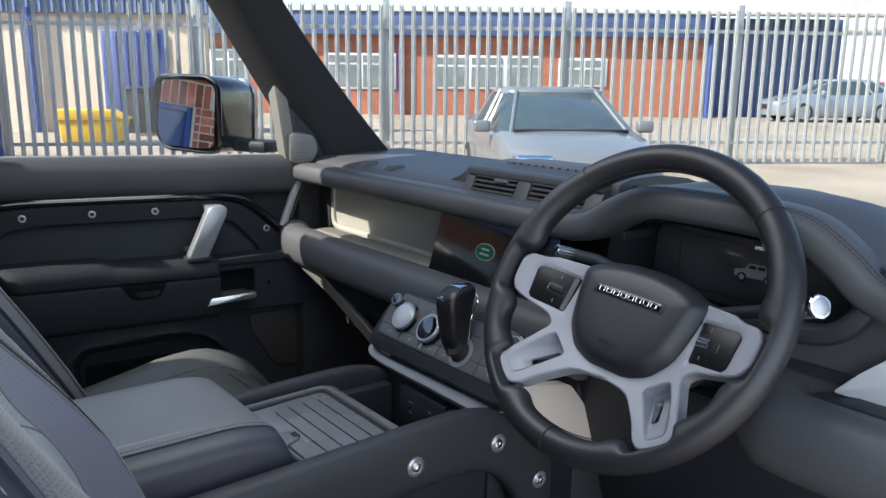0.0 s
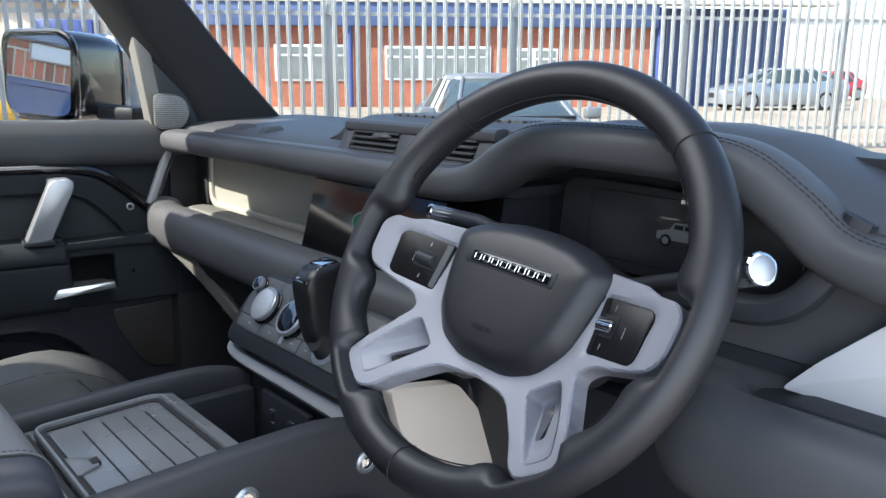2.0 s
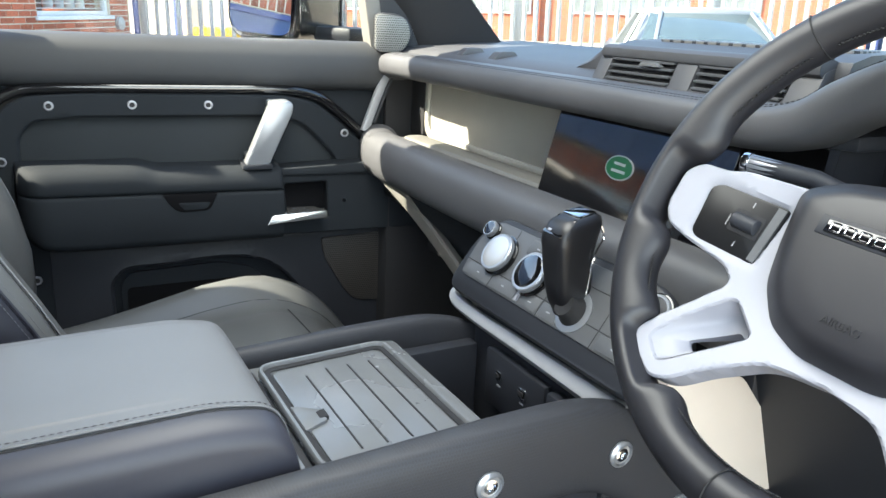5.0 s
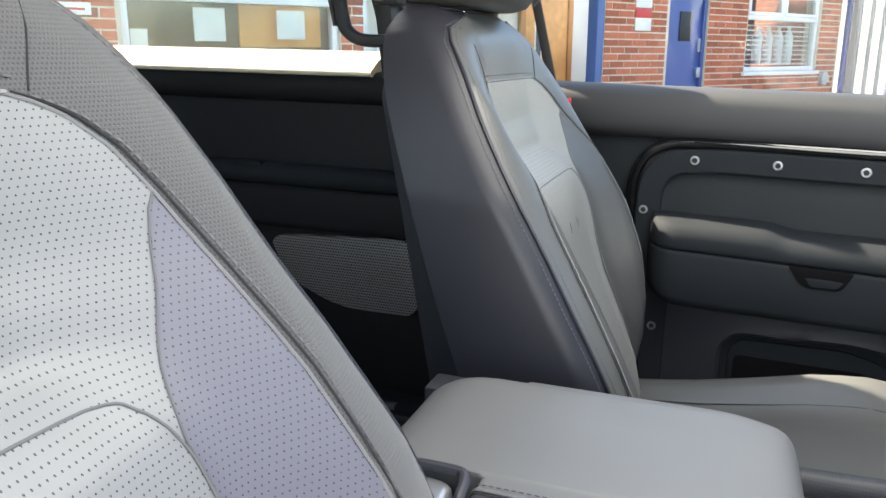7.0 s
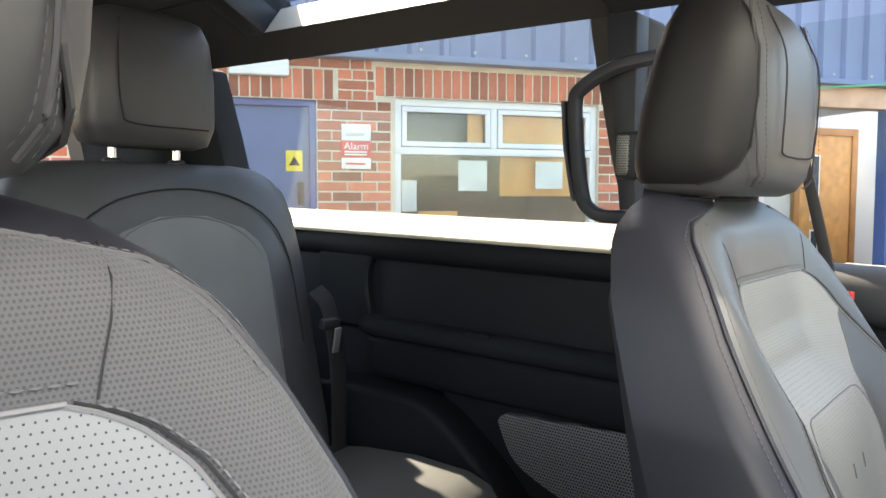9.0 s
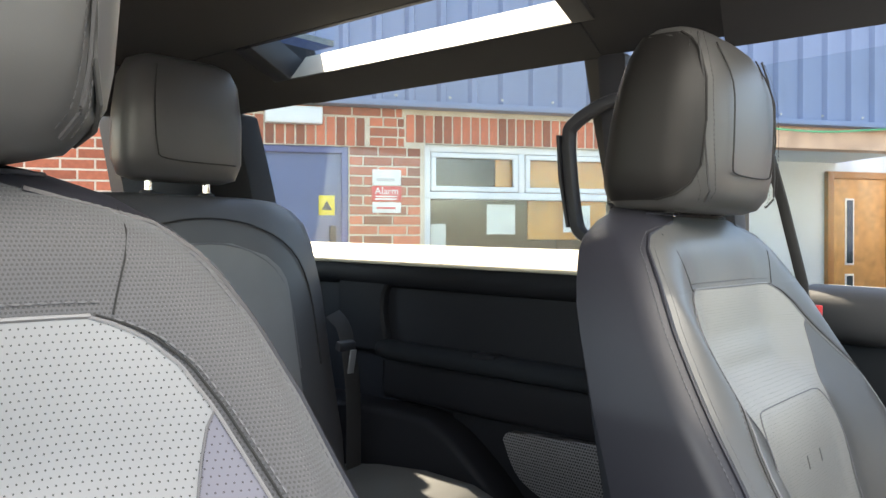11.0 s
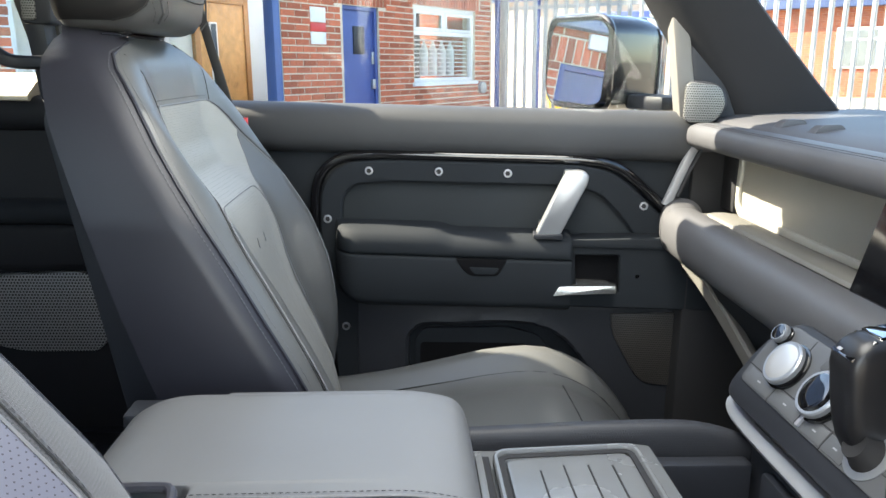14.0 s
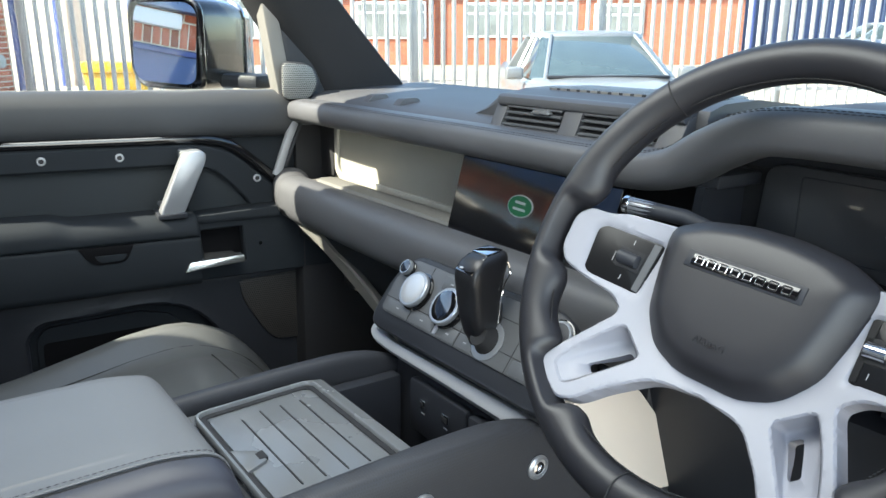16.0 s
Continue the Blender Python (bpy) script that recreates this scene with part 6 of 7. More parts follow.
        part("post", lathe([(0.006, 1.57), (0.006, 1.63)], 12, pose(-0.122, sd * 0.065, 0)), M_CHROME, h)
        part("post_collar", lathe([(0.014, 1.598), (0.014, 1.608), (0.010, 1.611)], 16, pose(-0.125, sd * 0.065, 0)), M_PLAST, h)


# passenger copy of the driver's trim, retoned for the light it gets
M_BOLSTER = mat("passenger trim toned for its light", (0.074, 0.075, 0.075), 0.36, grain=0.0003, scale=1300, bump=0.15)
M_PERF2 = dotted("perforated dark leather", (0.120, 0.118, 0.150), (0.035, 0.034, 0.042), 0.5, 0.0034, 0.135)
M_PERF3 = dotted("finely perforated grey leather", (0.215, 0.212, 0.200), (0.07, 0.07, 0.07), 0.48, 0.0032, 0.12)
M_CUSH = mat("grey cushion leather", (0.092, 0.095, 0.096), 0.31, grain=0.0003, scale=1300, bump=0.15)
M_PALETHREAD = mat("pale piping", (0.15, 0.15, 0.16), 0.5)


def front_seats():
    s = thing("front_car_seat", "dark grey leather passenger seat with perforated insert", "car seat", "front seats", at=CAR @ pose(0, 0.422, 0))
    seat_frame(s, -0.015)
    d = thing("front_car_seat", "dark grey leather driver's seat with woven yoke", "car seat", "front seats", at=CAR @ pose(-0.012, -0.432, 0))
    WIDE[0] = 0.014
    seat_frame(d, 0.0)
    part("red_tag", box(-0.048, -0.026, 0.203, 0.214, 1.452, 1.482, 0.001), M_RED, s, "small red fabric tag")


front_seats()


# ---- rear seat ----
def rear_seat():
    s = thing("rear_bench", "dark leather rear bench seat", "car seat")
    for y0, y1 in ((0.03, 0.565), (-0.565, 0.02)):
        yc, hw = (y0 + y1) / 2, (y1 - y0) / 2
        rings = []
        for z, k, dx in ((1.00, 0.96, 0.145), (1.15, 1.0, 0.11), (1.30, 1.0, 0.07), (1.45, 1.0, 0.035), (1.54, 0.97, 0.012), (1.585, 0.92, 0.0), (1.612, 0.84, -0.015), (1.630, 0.72, -0.03), (1.635, 0.6, -0.045)):
            ring = [(-1.035 + dx + 0.035 * (1 - abs(q) ** 4) - 0.012 * math.exp(-(q / 0.45) ** 4) * (z < 1.58), yc + hw * k * q, z) for q in span(-1, 1, 21)]
            ring += [(-1.16 + dx * 0.5, yc + hw * k * q, z) for q in (0.97, 0.5, 0, -0.5, -0.97)]
            rings.append(ring)
        b = part("backrest", loft(rings), M_REARL, s, angle=60)
        for k, zt in ((0.62, 1.545), (0.85, 1.592)):
            pts = []
            for a in span(0, math.pi, 25):
                y, z = yc + hw * k * math.cos(a), 1.30 + (zt - 1.30) * math.sin(a) ** 0.45
                pts.append((-1.035 + interp(z, [(1.0, 0.145), (1.3, 0.07), (1.45, 0.035), (1.55, 0.012), (1.60, 0.0), (1.63, -0.015)]) + 0.035 * (1 - abs(k * math.cos(a)) ** 4) + 0.001 - (0.010 * math.exp(-(k * math.cos(a) / 0.45) ** 4)) * (z < 1.58), y, z))
            part("seam", tube(pts, 0.0018, 6), M_DTHREAD if k > 0.7 else M_THREAD, b)
        bm, g = bmesh.new(), {}
        zz = span(1.10, 1.545, 20)
        for i, z in enumerate(zz):
            wq = 0.60 * min(1, max(0.0, 1 - max(0, (z - 1.42) / 0.128) ** 3) ** 0.5 + 0.02)
            for j, q in enumerate(span(-wq, wq, 15)):
                x = -1.035 + interp(z, [(1.0, 0.145), (1.15, 0.11), (1.3, 0.07), (1.45, 0.035), (1.55, 0.012)]) + 0.035 * (1 - abs(q) ** 4) - 0.012 * math.exp(-(q / 0.45) ** 4) + 0.003
                g[i, j] = bm.verts.new((x, yc + hw * q, z))
        for i in range(len(zz) - 1):
            for j in range(14):
                bm.faces.new((g[i, j], g[i, j + 1], g[i + 1, j + 1], g[i + 1, j]))
        part("centre_panel", bm, M_REARPAN, b, "paler grey leather centre panel", angle=60)
    cu = [[(x, y, z + 0.012 * math.cos(y * 9)) for y in span(-0.60, 0.60, 17)] + [(x, 0.60, 1.035), (x, -0.60, 1.035)] for x, z in ((-0.95, 1.07), (-0.85, 1.09), (-0.72, 1.105), (-0.60, 1.105), (-0.555, 1.093), (-0.535, 1.070), (-0.525, 1.042))]
    part("cushion", loft(cu), M_CUSH, s, angle=60)
    part("seat_base", box(-0.95, -0.54, -0.585, 0.585, 0.66, 1.036, 0.02), M_PLAST, s)
    for yc in (0.275, -0.30):
        hr = []
        for z, w, d in ((1.660, 0.088, 0.03), (1.668, 0.112, 0.045), (1.70, 0.123, 0.055), (1.78, 0.122, 0.056), (1.85, 0.114, 0.05), (1.880, 0.100, 0.038), (1.891, 0.074, 0.02)):
            hr.append([(-1.075 + a, yc + b, z) for a, b in superellipse(d, w, 3.6, 26)])
        h = part("head_restraint", loft(hr), M_REARL, s, "dark leather rear head restraint", angle=70)
        part("head_seam", tube([(-1.018, yc - 0.075, 1.865), (-1.017, yc - 0.078, 1.80), (-1.018, yc - 0.072, 1.72), (-1.019, yc - 0.05, 1.698), (-1.020, yc + 0.09, 1.695)], 0.0014, 5, smooth=4), M_DTHREAD, h)
        for sd in (-1, 1):
            part("post", lathe([(0.007, 1.62), (0.007, 1.675)], 12, pose(-1.075, yc + sd * 0.06, 0)), M_CHROME, h)
            part("post_collar", lathe([(0.016, 1.630), (0.016, 1.638), (0.011, 1.642)], 16, pose(-1.075, yc + sd * 0.06, 0)), M_PLAST, h)


M_REARPAN = mat("paler rear leather", (0.14, 0.142, 0.145), 0.5, grain=0.0003, scale=1300, bump=0.15)
rear_seat()


def belts():
    # webbing and tongue by the rear seat
    b = thing("rear_seat_belt", "black rear seat belt with metal tongue", "seat belt")
    part("webbing", sweep(smooth_path([(-0.955, 0.560, 1.40), (-0.930, 0.570, 1.37), (-0.908, 0.570, 1.30), (-0.90, 0.574, 1.195), (-0.90, 0.575, 1.00)], 6), superellipse(0.020, 0.0012, 4, 10), up=(1, 0, 0.2)), M_BELT, b)
    part("tongue", moved(box(-0.008, 0.008, -0.022, 0.022, -0.010, 0.010, 0.004), pose(-0.915, 0.562, 1.337, 0, 15, 0)), M_PLAST, b)
    part("tongue_plate", moved(box(-0.002, 0.002, -0.008, 0.008, -0.05, 0.0, 0.001), pose(-0.895, 0.566, 1.330, 0, 10, 0)), M_SILVER, b)
    # belt guide loop on the pillar
    g = thing("belt_guide_loop", "black plastic seat belt guide loop on the pillar", "belt guide")
    loop = smooth_path([(-0.33, 0.72, 1.815), (-0.39, 0.68, 1.797), (-0.437, 0.66, 1.765), (-0.449, 0.66, 1.74), (-0.443, 0.66, 1.67), (-0.432, 0.66, 1.60), (-0.420, 0.66, 1.575), (-0.39, 0.67, 1.562), (-0.33, 0.72, 1.565)], 6)
    part("loop", rail2(loop, 0.011, 0.012), M_PLAST, g)
    part("edge_pad", rail2([(-0.466, 0.66, 1.745), (-0.460, 0.66, 1.67), (-0.442, 0.66, 1.585)], 0.004, 0.012), M_PLAST, g)
    v = thing("pillar_grille", "silver perforated grille on the pillar", "grille")
    part("frame", prism(rounded([(-0.392, 1.622), (-0.392, 1.697), (-0.343, 1.697), (-0.343, 1.622)], 0.010), "y", 0.690, 0.738, 0.004), M_PLAST, v)
    part("mesh", prism(rounded([(-0.388, 1.628), (-0.388, 1.691), (-0.366, 1.691), (-0.366, 1.628)], 0.006), "y", 0.686, 0.71, 0.002), M_GRILLE2, v)
    fb = thing("front_seat_belt", "black front seat belt webbing down the pillar", "seat belt")
    part("webbing", sweep([(-0.160, 0.718, 1.83), (-0.131, 0.715, 1.706), (-0.106, 0.715, 1.62), (-0.076, 0.715, 1.505), (-0.03, 0.712, 1.05)], superellipse(0.008, 0.004, 4, 10), up=(0, -1, 0)), M_BELT, fb)


def rail2(path, a, b):
    return sweep(path, superellipse(a, b, 3, 12), up=(0, -1, 0))


M_BELT = mat("black belt webbing", (0.012, 0.012, 0.013), 0.7, grain=0.001, scale=700)
belts()


# ---- outside ----
M_BRICK = mat("red facing brick", (0.43, 0.115, 0.060), 0.85, grain=0.002, scale=180, bump=0.5, vary=0.22, vscale=30, per_object=0.5)
M_BRICKS = mat("red facing brick further off", (0.43, 0.118, 0.060), 0.85, grain=0.002, scale=180, bump=0.5, vary=0.15, vscale=30, island=True)
M_MORTAR = mat("grey mortar", (0.62, 0.53, 0.42), 0.95, grain=0.003, scale=200, bump=0.5)
M_CLAD = mat("blue profiled metal cladding", (0.165, 0.215, 0.345), 0.5, vary=0.08, vscale=2)
M_BLUE = mat("blue painted steel", (0.050, 0.080, 0.26), 0.45, vary=0.1, vscale=4)
# haze and shade put into this greyer copy of the blue
M_BLUEG = mat("blue painted steel greyed for haze", (0.075, 0.11, 0.23), 0.5, vary=0.12, vscale=4)
M_COLUMN = mat("mid blue painted steel", (0.065, 0.115, 0.29), 0.5, vary=0.1, vscale=4)
M_PVC = mat("white window plastic", (0.72, 0.73, 0.74), 0.35, vary=0.04)
M_WALLW = mat("white painted blockwork", (0.60, 0.66, 0.70), 0.8, grain=0.004, scale=60, bump=0.4, vary=0.08, vscale=2)
M_OAK = mat("oak veneer door", (0.54, 0.29, 0.105), 0.45, vary=0.2, vscale=14)
M_REFLECTION = mat("orange colour for reflections in the glass", (0.80, 0.34, 0.07), 0.6, vary=0.15, vscale=5)
M_OAKD = mat("darker timber frame", (0.36, 0.17, 0.06), 0.5, vary=0.15)
M_ROOM = mat("room walls darkened for dimness", (0.12, 0.11, 0.10), 0.9)
# pinkish pale colour carries the light bounced onto the beam
M_SOFFIT = mat("timber beam coloured by reflected light", (0.66, 0.44, 0.32), 0.8, vary=0.2)
M_GALV = mat("galvanised steel", (0.41, 0.415, 0.41), 0.50, 0.45, grain=0.001, scale=90, vary=0.12, vscale=12, per_object=0.08)
M_CONC = mat("pale worn concrete yard", (0.29, 0.245, 0.195), 0.92, grain=0.01, scale=40, bump=0.4, vary=0.25, vscale=0.8)
M_YELLOW = mat("yellow plastic", (0.65, 0.42, 0.02), 0.5, vary=0.1)
M_BEIGE = mat("beige rendered wall", (0.60, 0.50, 0.40), 0.85, grain=0.004, scale=50, vary=0.1)
M_SIGNW = mat("white sign plate", (0.75, 0.75, 0.73), 0.4)
M_SIGNR = mat("red sign plate", (0.60, 0.04, 0.04), 0.4)
M_SIGNY = mat("yellow sign plate", (0.80, 0.60, 0.03), 0.4)
M_CARGREY = mat("silver grey car paint", (0.20, 0.21, 0.225), 0.35, 0.25, coat=0.8, vary=0.04)
M_CARSILV = mat("pale silver car paint", (0.30, 0.34, 0.40), 0.35, 0.5, coat=0.8, vary=0.04)
M_CARRED = mat("red car paint", (0.55, 0.015, 0.03), 0.3, coat=0.8, vary=0.04)
M_TINT = mat("dark car window", (0.05, 0.07, 0.075), 0.08, coat=0.5)
M_TYRE = mat("black tyre rubber", (0.02, 0.02, 0.02), 0.85)
M_WGLASS = glass_mat("building window glass", (0.92, 0.94, 0.94), 0.0, 0.03, 0.32)
M_FELT = mat("pale roof sheet", (0.62, 0.58, 0.50), 0.8, vary=0.15, vscale=1)
M_BRICKFAR = mat("far red brickwork", (0.40, 0.13, 0.065), 0.9, vary=0.2, vscale=1.5)
M_LEAF = mat("green leaves", (0.05, 0.09, 0.025), 0.7, island=True)
M_BARK = mat("grey bark", (0.14, 0.11, 0.08), 0.9)
M_CABLE = mat("green cable", (0.10, 0.45, 0.22), 0.5)


def brick_far(m, bw=0.225, bh=0.075):
    """Courses and joints for brickwork too far off to build brick by brick."""
    n, l = m.node_tree.nodes, m.node_tree.links
    b = n["Principled BSDF"]
    tc, mp, br = n.new("ShaderNodeTexCoord"), n.new("ShaderNodeMapping"), n.new("ShaderNodeTexBrick")
    mp.inputs["Rotation"].default_value = (radians(90), 0, 0)
    l.new(tc.outputs["Object"], mp.inputs["Vector"])
    l.new(mp.outputs[0], br.inputs["Vector"])
    br.inputs["Scale"].default_value = 1.0
    br.inputs["Brick Width"].default_value, br.inputs["Row Height"].default_value, br.inputs["Mortar Size"].default_value = bw, bh, 0.006
    br.inputs["Color1"].default_value, br.inputs["Color2"].default_value, br.inputs["Mortar"].default_value = (0.44, 0.13, 0.06, 1), (0.33, 0.09, 0.05, 1), (0.36, 0.28, 0.22, 1)
    l.new(br.outputs["Color"], b.inputs["Base Color"])


brick_far(M_BRICKFAR)
FRONT = Matrix(((0.848, 0.530, 0, 0.003), (-0.530, 0.848, 0, -0.985), (0, 0, 1, 0), (0, 0, 0, 1)))
LEFT = Matrix(((0.469, -0.883, 0, -4.2), (0.883, 0.469, 0, 3.3), (0, 0, 1, 0), (0, 0, 0, 1)))


def rise(d):
    return interp(d, [(-40, 0.05), (4, 0.08), (8, 0.20), (12, 0.44), (16, 0.5), (30, 0.5), (200, 0.5)])


def ground():
    bm = bmesh.new()
    rows = []
    for d in (-400, -60, -20, -5, 0, 4, 6, 8, 10, 12, 14, 16, 30, 80, 400):
        rows.append([bm.verts.new(FRONT @ Vector((x, d, rise(d)))) for x in (-400, -60, -20, -8, -3, 0, 3, 8, 20, 60, 400)])
    for a, b in zip(rows, rows[1:]):
        for i in range(len(a) - 1):
            bm.faces.new((a[i], a[i + 1], b[i + 1], b[i]))
    solo("ground", bm, M_CONC, "pale worn concrete yard", "ground", kind="structure", at=Matrix())


ground()


# -- palisade fence --
def fence():
    f = thing("palisade_fence", "galvanised steel palisade fence with pointed pales", "fence", at=FRONT @ pose(-6.35, 11.12, 0, 0, 0, 6.2))
    H = 2.4
    prof = [(-0.034, 0.0), (-0.026, -0.012), (-0.010, -0.010), (0, -0.018), (0.010, -0.010), (0.026, -0.012), (0.034, 0.0), (0.0, -0.006)]
    bm = bmesh.new()
    lo = [bm.verts.new((a, b, 0.05)) for a, b in prof]
    mid = [bm.verts.new((a, b, H - 0.10)) for a, b in prof]
    tips = [bm.verts.new((a * 0.55 + (0.014 if a > 0 else -0.014 if a < 0 else 0), b, H - (0.0 if abs(a) > 0.02 else 0.05))) for a, b in prof]
    for u, v in ((lo, mid), (mid, tips)):
        for i in range(8):
            bm.faces.new((u[i], u[(i + 1) % 8], v[(i + 1) % 8], v[i]))
    pale = finish(bm)
    pale.materials.append(M_GALV)
    n, step = 136, 2.75 / 17
    for i in range(n):
        if i % 17 == 0:
            z = rise(11.12 + i * step * 0.11)
            part("post", box(i * step - 0.05, i * step + 0.05, 0.06, 0.16, z, z + 2.45, 0.004), M_GALV, f)
        ob = new("pale", pale)
        ob.parent = f
        ob.matrix_local = pose(i * step + 0.08, 0, rise(11.12 + i * step * 0.11) - 0.02, 0, random.uniform(-0.3, 0.3), 0)
    for k in range(8):
        a, b = k * 2.75, (k + 1) * 2.75
        za, zb = rise(11.12 + a * 0.11), rise(11.12 + b * 0.11)
        for h in (0.32, 2.02):
            part("rail", loft([[(a, 0.005, za + h), (a, 0.055, za + h), (a, 0.055, za + h + 0.05), (a, 0.005, za + h + 0.05)], [(b, 0.005, zb + h), (b, 0.055, zb + h), (b, 0.055, zb + h + 0.05), (b, 0.005, zb + h + 0.05)]]), M_GALV, f)


fence()


# -- brick unit beside the car --
def pvc_window(parent, x0, x1, z0, z1, mull=(), trans=None, y=0.06, fr=0.055):
    w = part("window", merge(box(x0, x1, y - 0.02, y + 0.05, z1 - fr, z1, 0.004), box(x0, x1, y - 0.02, y + 0.05, z0, z0 + fr, 0.004),
                             box(x0, x0 + fr, y - 0.021, y + 0.049, z0, z1, 0.004), box(x1 - fr, x1, y - 0.021, y + 0.049, z0, z1, 0.004)), M_PVC, parent, "white plastic framed window")
    for m in mull:
        part("mullion", box(m - fr / 2, m + fr / 2, y - 0.019, y + 0.048, trans or z0, z1, 0.003), M_PVC, w)
    if trans:
        part("transom", box(x0, x1, y - 0.022, y + 0.047, trans - fr / 2, trans + fr / 2, 0.003), M_PVC, w)
        ed = [x0 + fr] + [v for m in mull for v in (m - fr / 2, m + fr / 2)] + [x1 - fr]
        for a, b in zip(ed[::2], ed[1::2]):
            part("top_light", merge(box(a + 0.005, b - 0.005, y - 0.028, y, trans + fr / 2 + 0.005, trans + fr / 2 + 0.045, 0.004), box(a + 0.005, b - 0.005, y - 0.028, y, z1 - fr - 0.045, z1 - fr - 0.005, 0.004),
                                    box(a + 0.005, a + 0.045, y - 0.027, y, trans + fr / 2 + 0.006, z1 - fr - 0.006, 0.004), box(b - 0.045, b - 0.005, y - 0.027, y, trans + fr / 2 + 0.006, z1 - fr - 0.006, 0.004)), M_PVC, w)
    g = part("pane", box(x0 + 0.02, x1 - 0.02, y + 0.012, y + 0.018, z0 + 0.02, z1 - 0.02, 0), M_WGLASS, w)
    part("sill", box(x0 - 0.05, x1 + 0.05, y - 0.10, y + 0.05, z0 - 0.05, z0, 0.006), M_PVC, w)
    return w


def brick_unit():
    u = thing("brick_unit", "red brick workshop with blue metal cladding above", "building", at=LEFT)
    TOP = 2.62
    openings = [(-1.42, -0.50, 0.0, 2.32), (0.09, 1.80, 1.18, 2.36), (5.98, 6.70, 0.0, 2.28), (7.50, 9.18, 1.36, 2.37)]
    spans = [(-7.0, 2.05), (4.93, 9.72)]
    # mortar backing
    def backing(a, b, z0, z1, k=0):
        part("wall", box(a, b, 0.002, 0.22, z0, z1, 0), M_MORTAR, u)
    for a, b in spans:
        edges = sorted([o for o in openings if o[0] > a and o[1] < b])
        x = a
        for o in edges:
            backing(x, o[0], 0, TOP)
            if o[2] > 0.05:
                backing(o[0], o[1], 0, o[2])
            backing(o[0], o[1], o[3], TOP)
            x = o[1]
        backing(x, b, 0, TOP)
    # porch
    part("porch_wall", box(2.0, 7.2, 1.50, 1.62, 0, 2.75, 0), M_WALLW, u, "white painted porch wall")
    part("porch_side", box(1.95, 2.05, 0.0, 1.5, 0, 2.75, 0), M_WALLW, u)
    part("porch_side", box(7.0, 7.1, 0.22, 1.5, 0, 2.75, 0), M_WALLW, u)
    part("porch_ceiling", box(2.0, 5.2, 0.0, 1.6, 2.50, 2.60, 0), M_WALLW, u)
    part("porch_beam", box(2.0, 5.0, -0.01, 0.16, 2.43, 2.63, 0.005), M_SOFFIT, u, "timber beam coloured by reflected light")
    d = part("porch_door", box(5.12, 5.84, 1.46, 1.50, 0.2, 2.32, 0.004), M_OAK, u, "oak veneered door with glazed slots")
    for k in (1.60, 0.75):
        part("slot_frame", box(5.28, 5.40, 1.452, 1.475, k - 0.25 if k > 1 else k, k + 0.50, 0.003), M_PVC, d)
        part("slot_glass", box(5.30, 5.38, 1.448, 1.47, k - 0.23 if k > 1 else k + 0.02, k + 0.48, 0), M_TINT, d)
    part("door_frame", merge(box(5.04, 5.12, 1.44, 1.51, 0.2, 2.40, 0.004), box(5.84, 5.92, 1.44, 1.51, 0.2, 2.40, 0.004), box(5.04, 5.92, 1.441, 1.509, 2.32, 2.40, 0.004)), M_OAKD, d)
    # flat dark panel paints the shade of an open doorway
    part("doorway_shade_panel", box(3.70, 4.05, 1.47, 1.505, 0.2, 2.20, 0.004), M_ROOM, u)
    part("column", box(4.80, 4.905, -0.02, 0.12, 0, 2.62, 0.01), M_COLUMN, u, "pale blue steel column")
    part("downpipe", lathe([(0.045, 0.0), (0.045, 2.62)], 14, pose(9.80, -0.06, 0)), M_BLUE, u, "blue downpipe")
    # steel doors
    for x0, x1, z1, vision in ((-1.42, -0.50, 2.32, False), (5.98, 6.70, 2.28, True)):
        sd = part("steel_door", box(x0 + 0.05, x1 - 0.05, 0.06, 0.11, 0.05, z1 - 0.05, 0.004), M_BLUE if vision else M_BLUEG, u, "blue painted steel door")
        part("door_frame", merge(box(x0, x0 + 0.05, 0.03, 0.13, 0, z1, 0.003), box(x1 - 0.05, x1, 0.03, 0.13, 0, z1, 0.003), box(x0, x1, 0.031, 0.129, z1 - 0.05, z1, 0.003)), M_BLUE, sd)
        if vision:
            part("vision_panel", box(6.24, 6.46, 0.045, 0.07, 1.72, 2.05, 0.006), M_PLAST, sd)
            part("lever_handle", box(6.58, 6.64, 0.02, 0.06, 1.30, 1.42, 0.004), M_SILVER, sd)
            part("lock_plate", box(6.60, 6.65, 0.045, 0.06, 1.60, 1.75, 0.003), M_SILVER, sd)
        else:
            part("warning_plate", box(-0.72, -0.60, 0.052, 0.062, 1.80, 1.95, 0.001), M_SIGNY, sd, "yellow warning plate")
            part("warning_mark", prism([(-0.70, 1.84), (-0.62, 1.84), (-0.66, 1.91)], "y", 0.049, 0.053), M_BLACK, sd)
            part("lock_plate", box(-0.64, -0.59, 0.04, 0.06, 1.55, 1.72, 0.003), M_PLAST, sd)
    # windows, with the rooms behind them, coloured dark as if unlit
    w = pvc_window(u, 0.09, 1.80, 1.18, 2.36, mull=(0.90,), trans=1.965)
    part("paper", box(0.62, 0.86, 0.082, 0.085, 1.66, 1.90, 0), M_SIGNW, w)
    part("paper", box(1.28, 1.52, 0.082, 0.085, 1.68, 1.90, 0), M_SIGNW, w)
    part("paper", box(0.16, 0.28, 0.082, 0.085, 1.50, 1.74, 0), M_SIGNW, w)
    # orange panels stand in for reflections in the window glass
    part("board", box(0.97, 1.72, 0.10, 0.12, 1.99, 2.30, 0.004), M_REFLECTION, w)
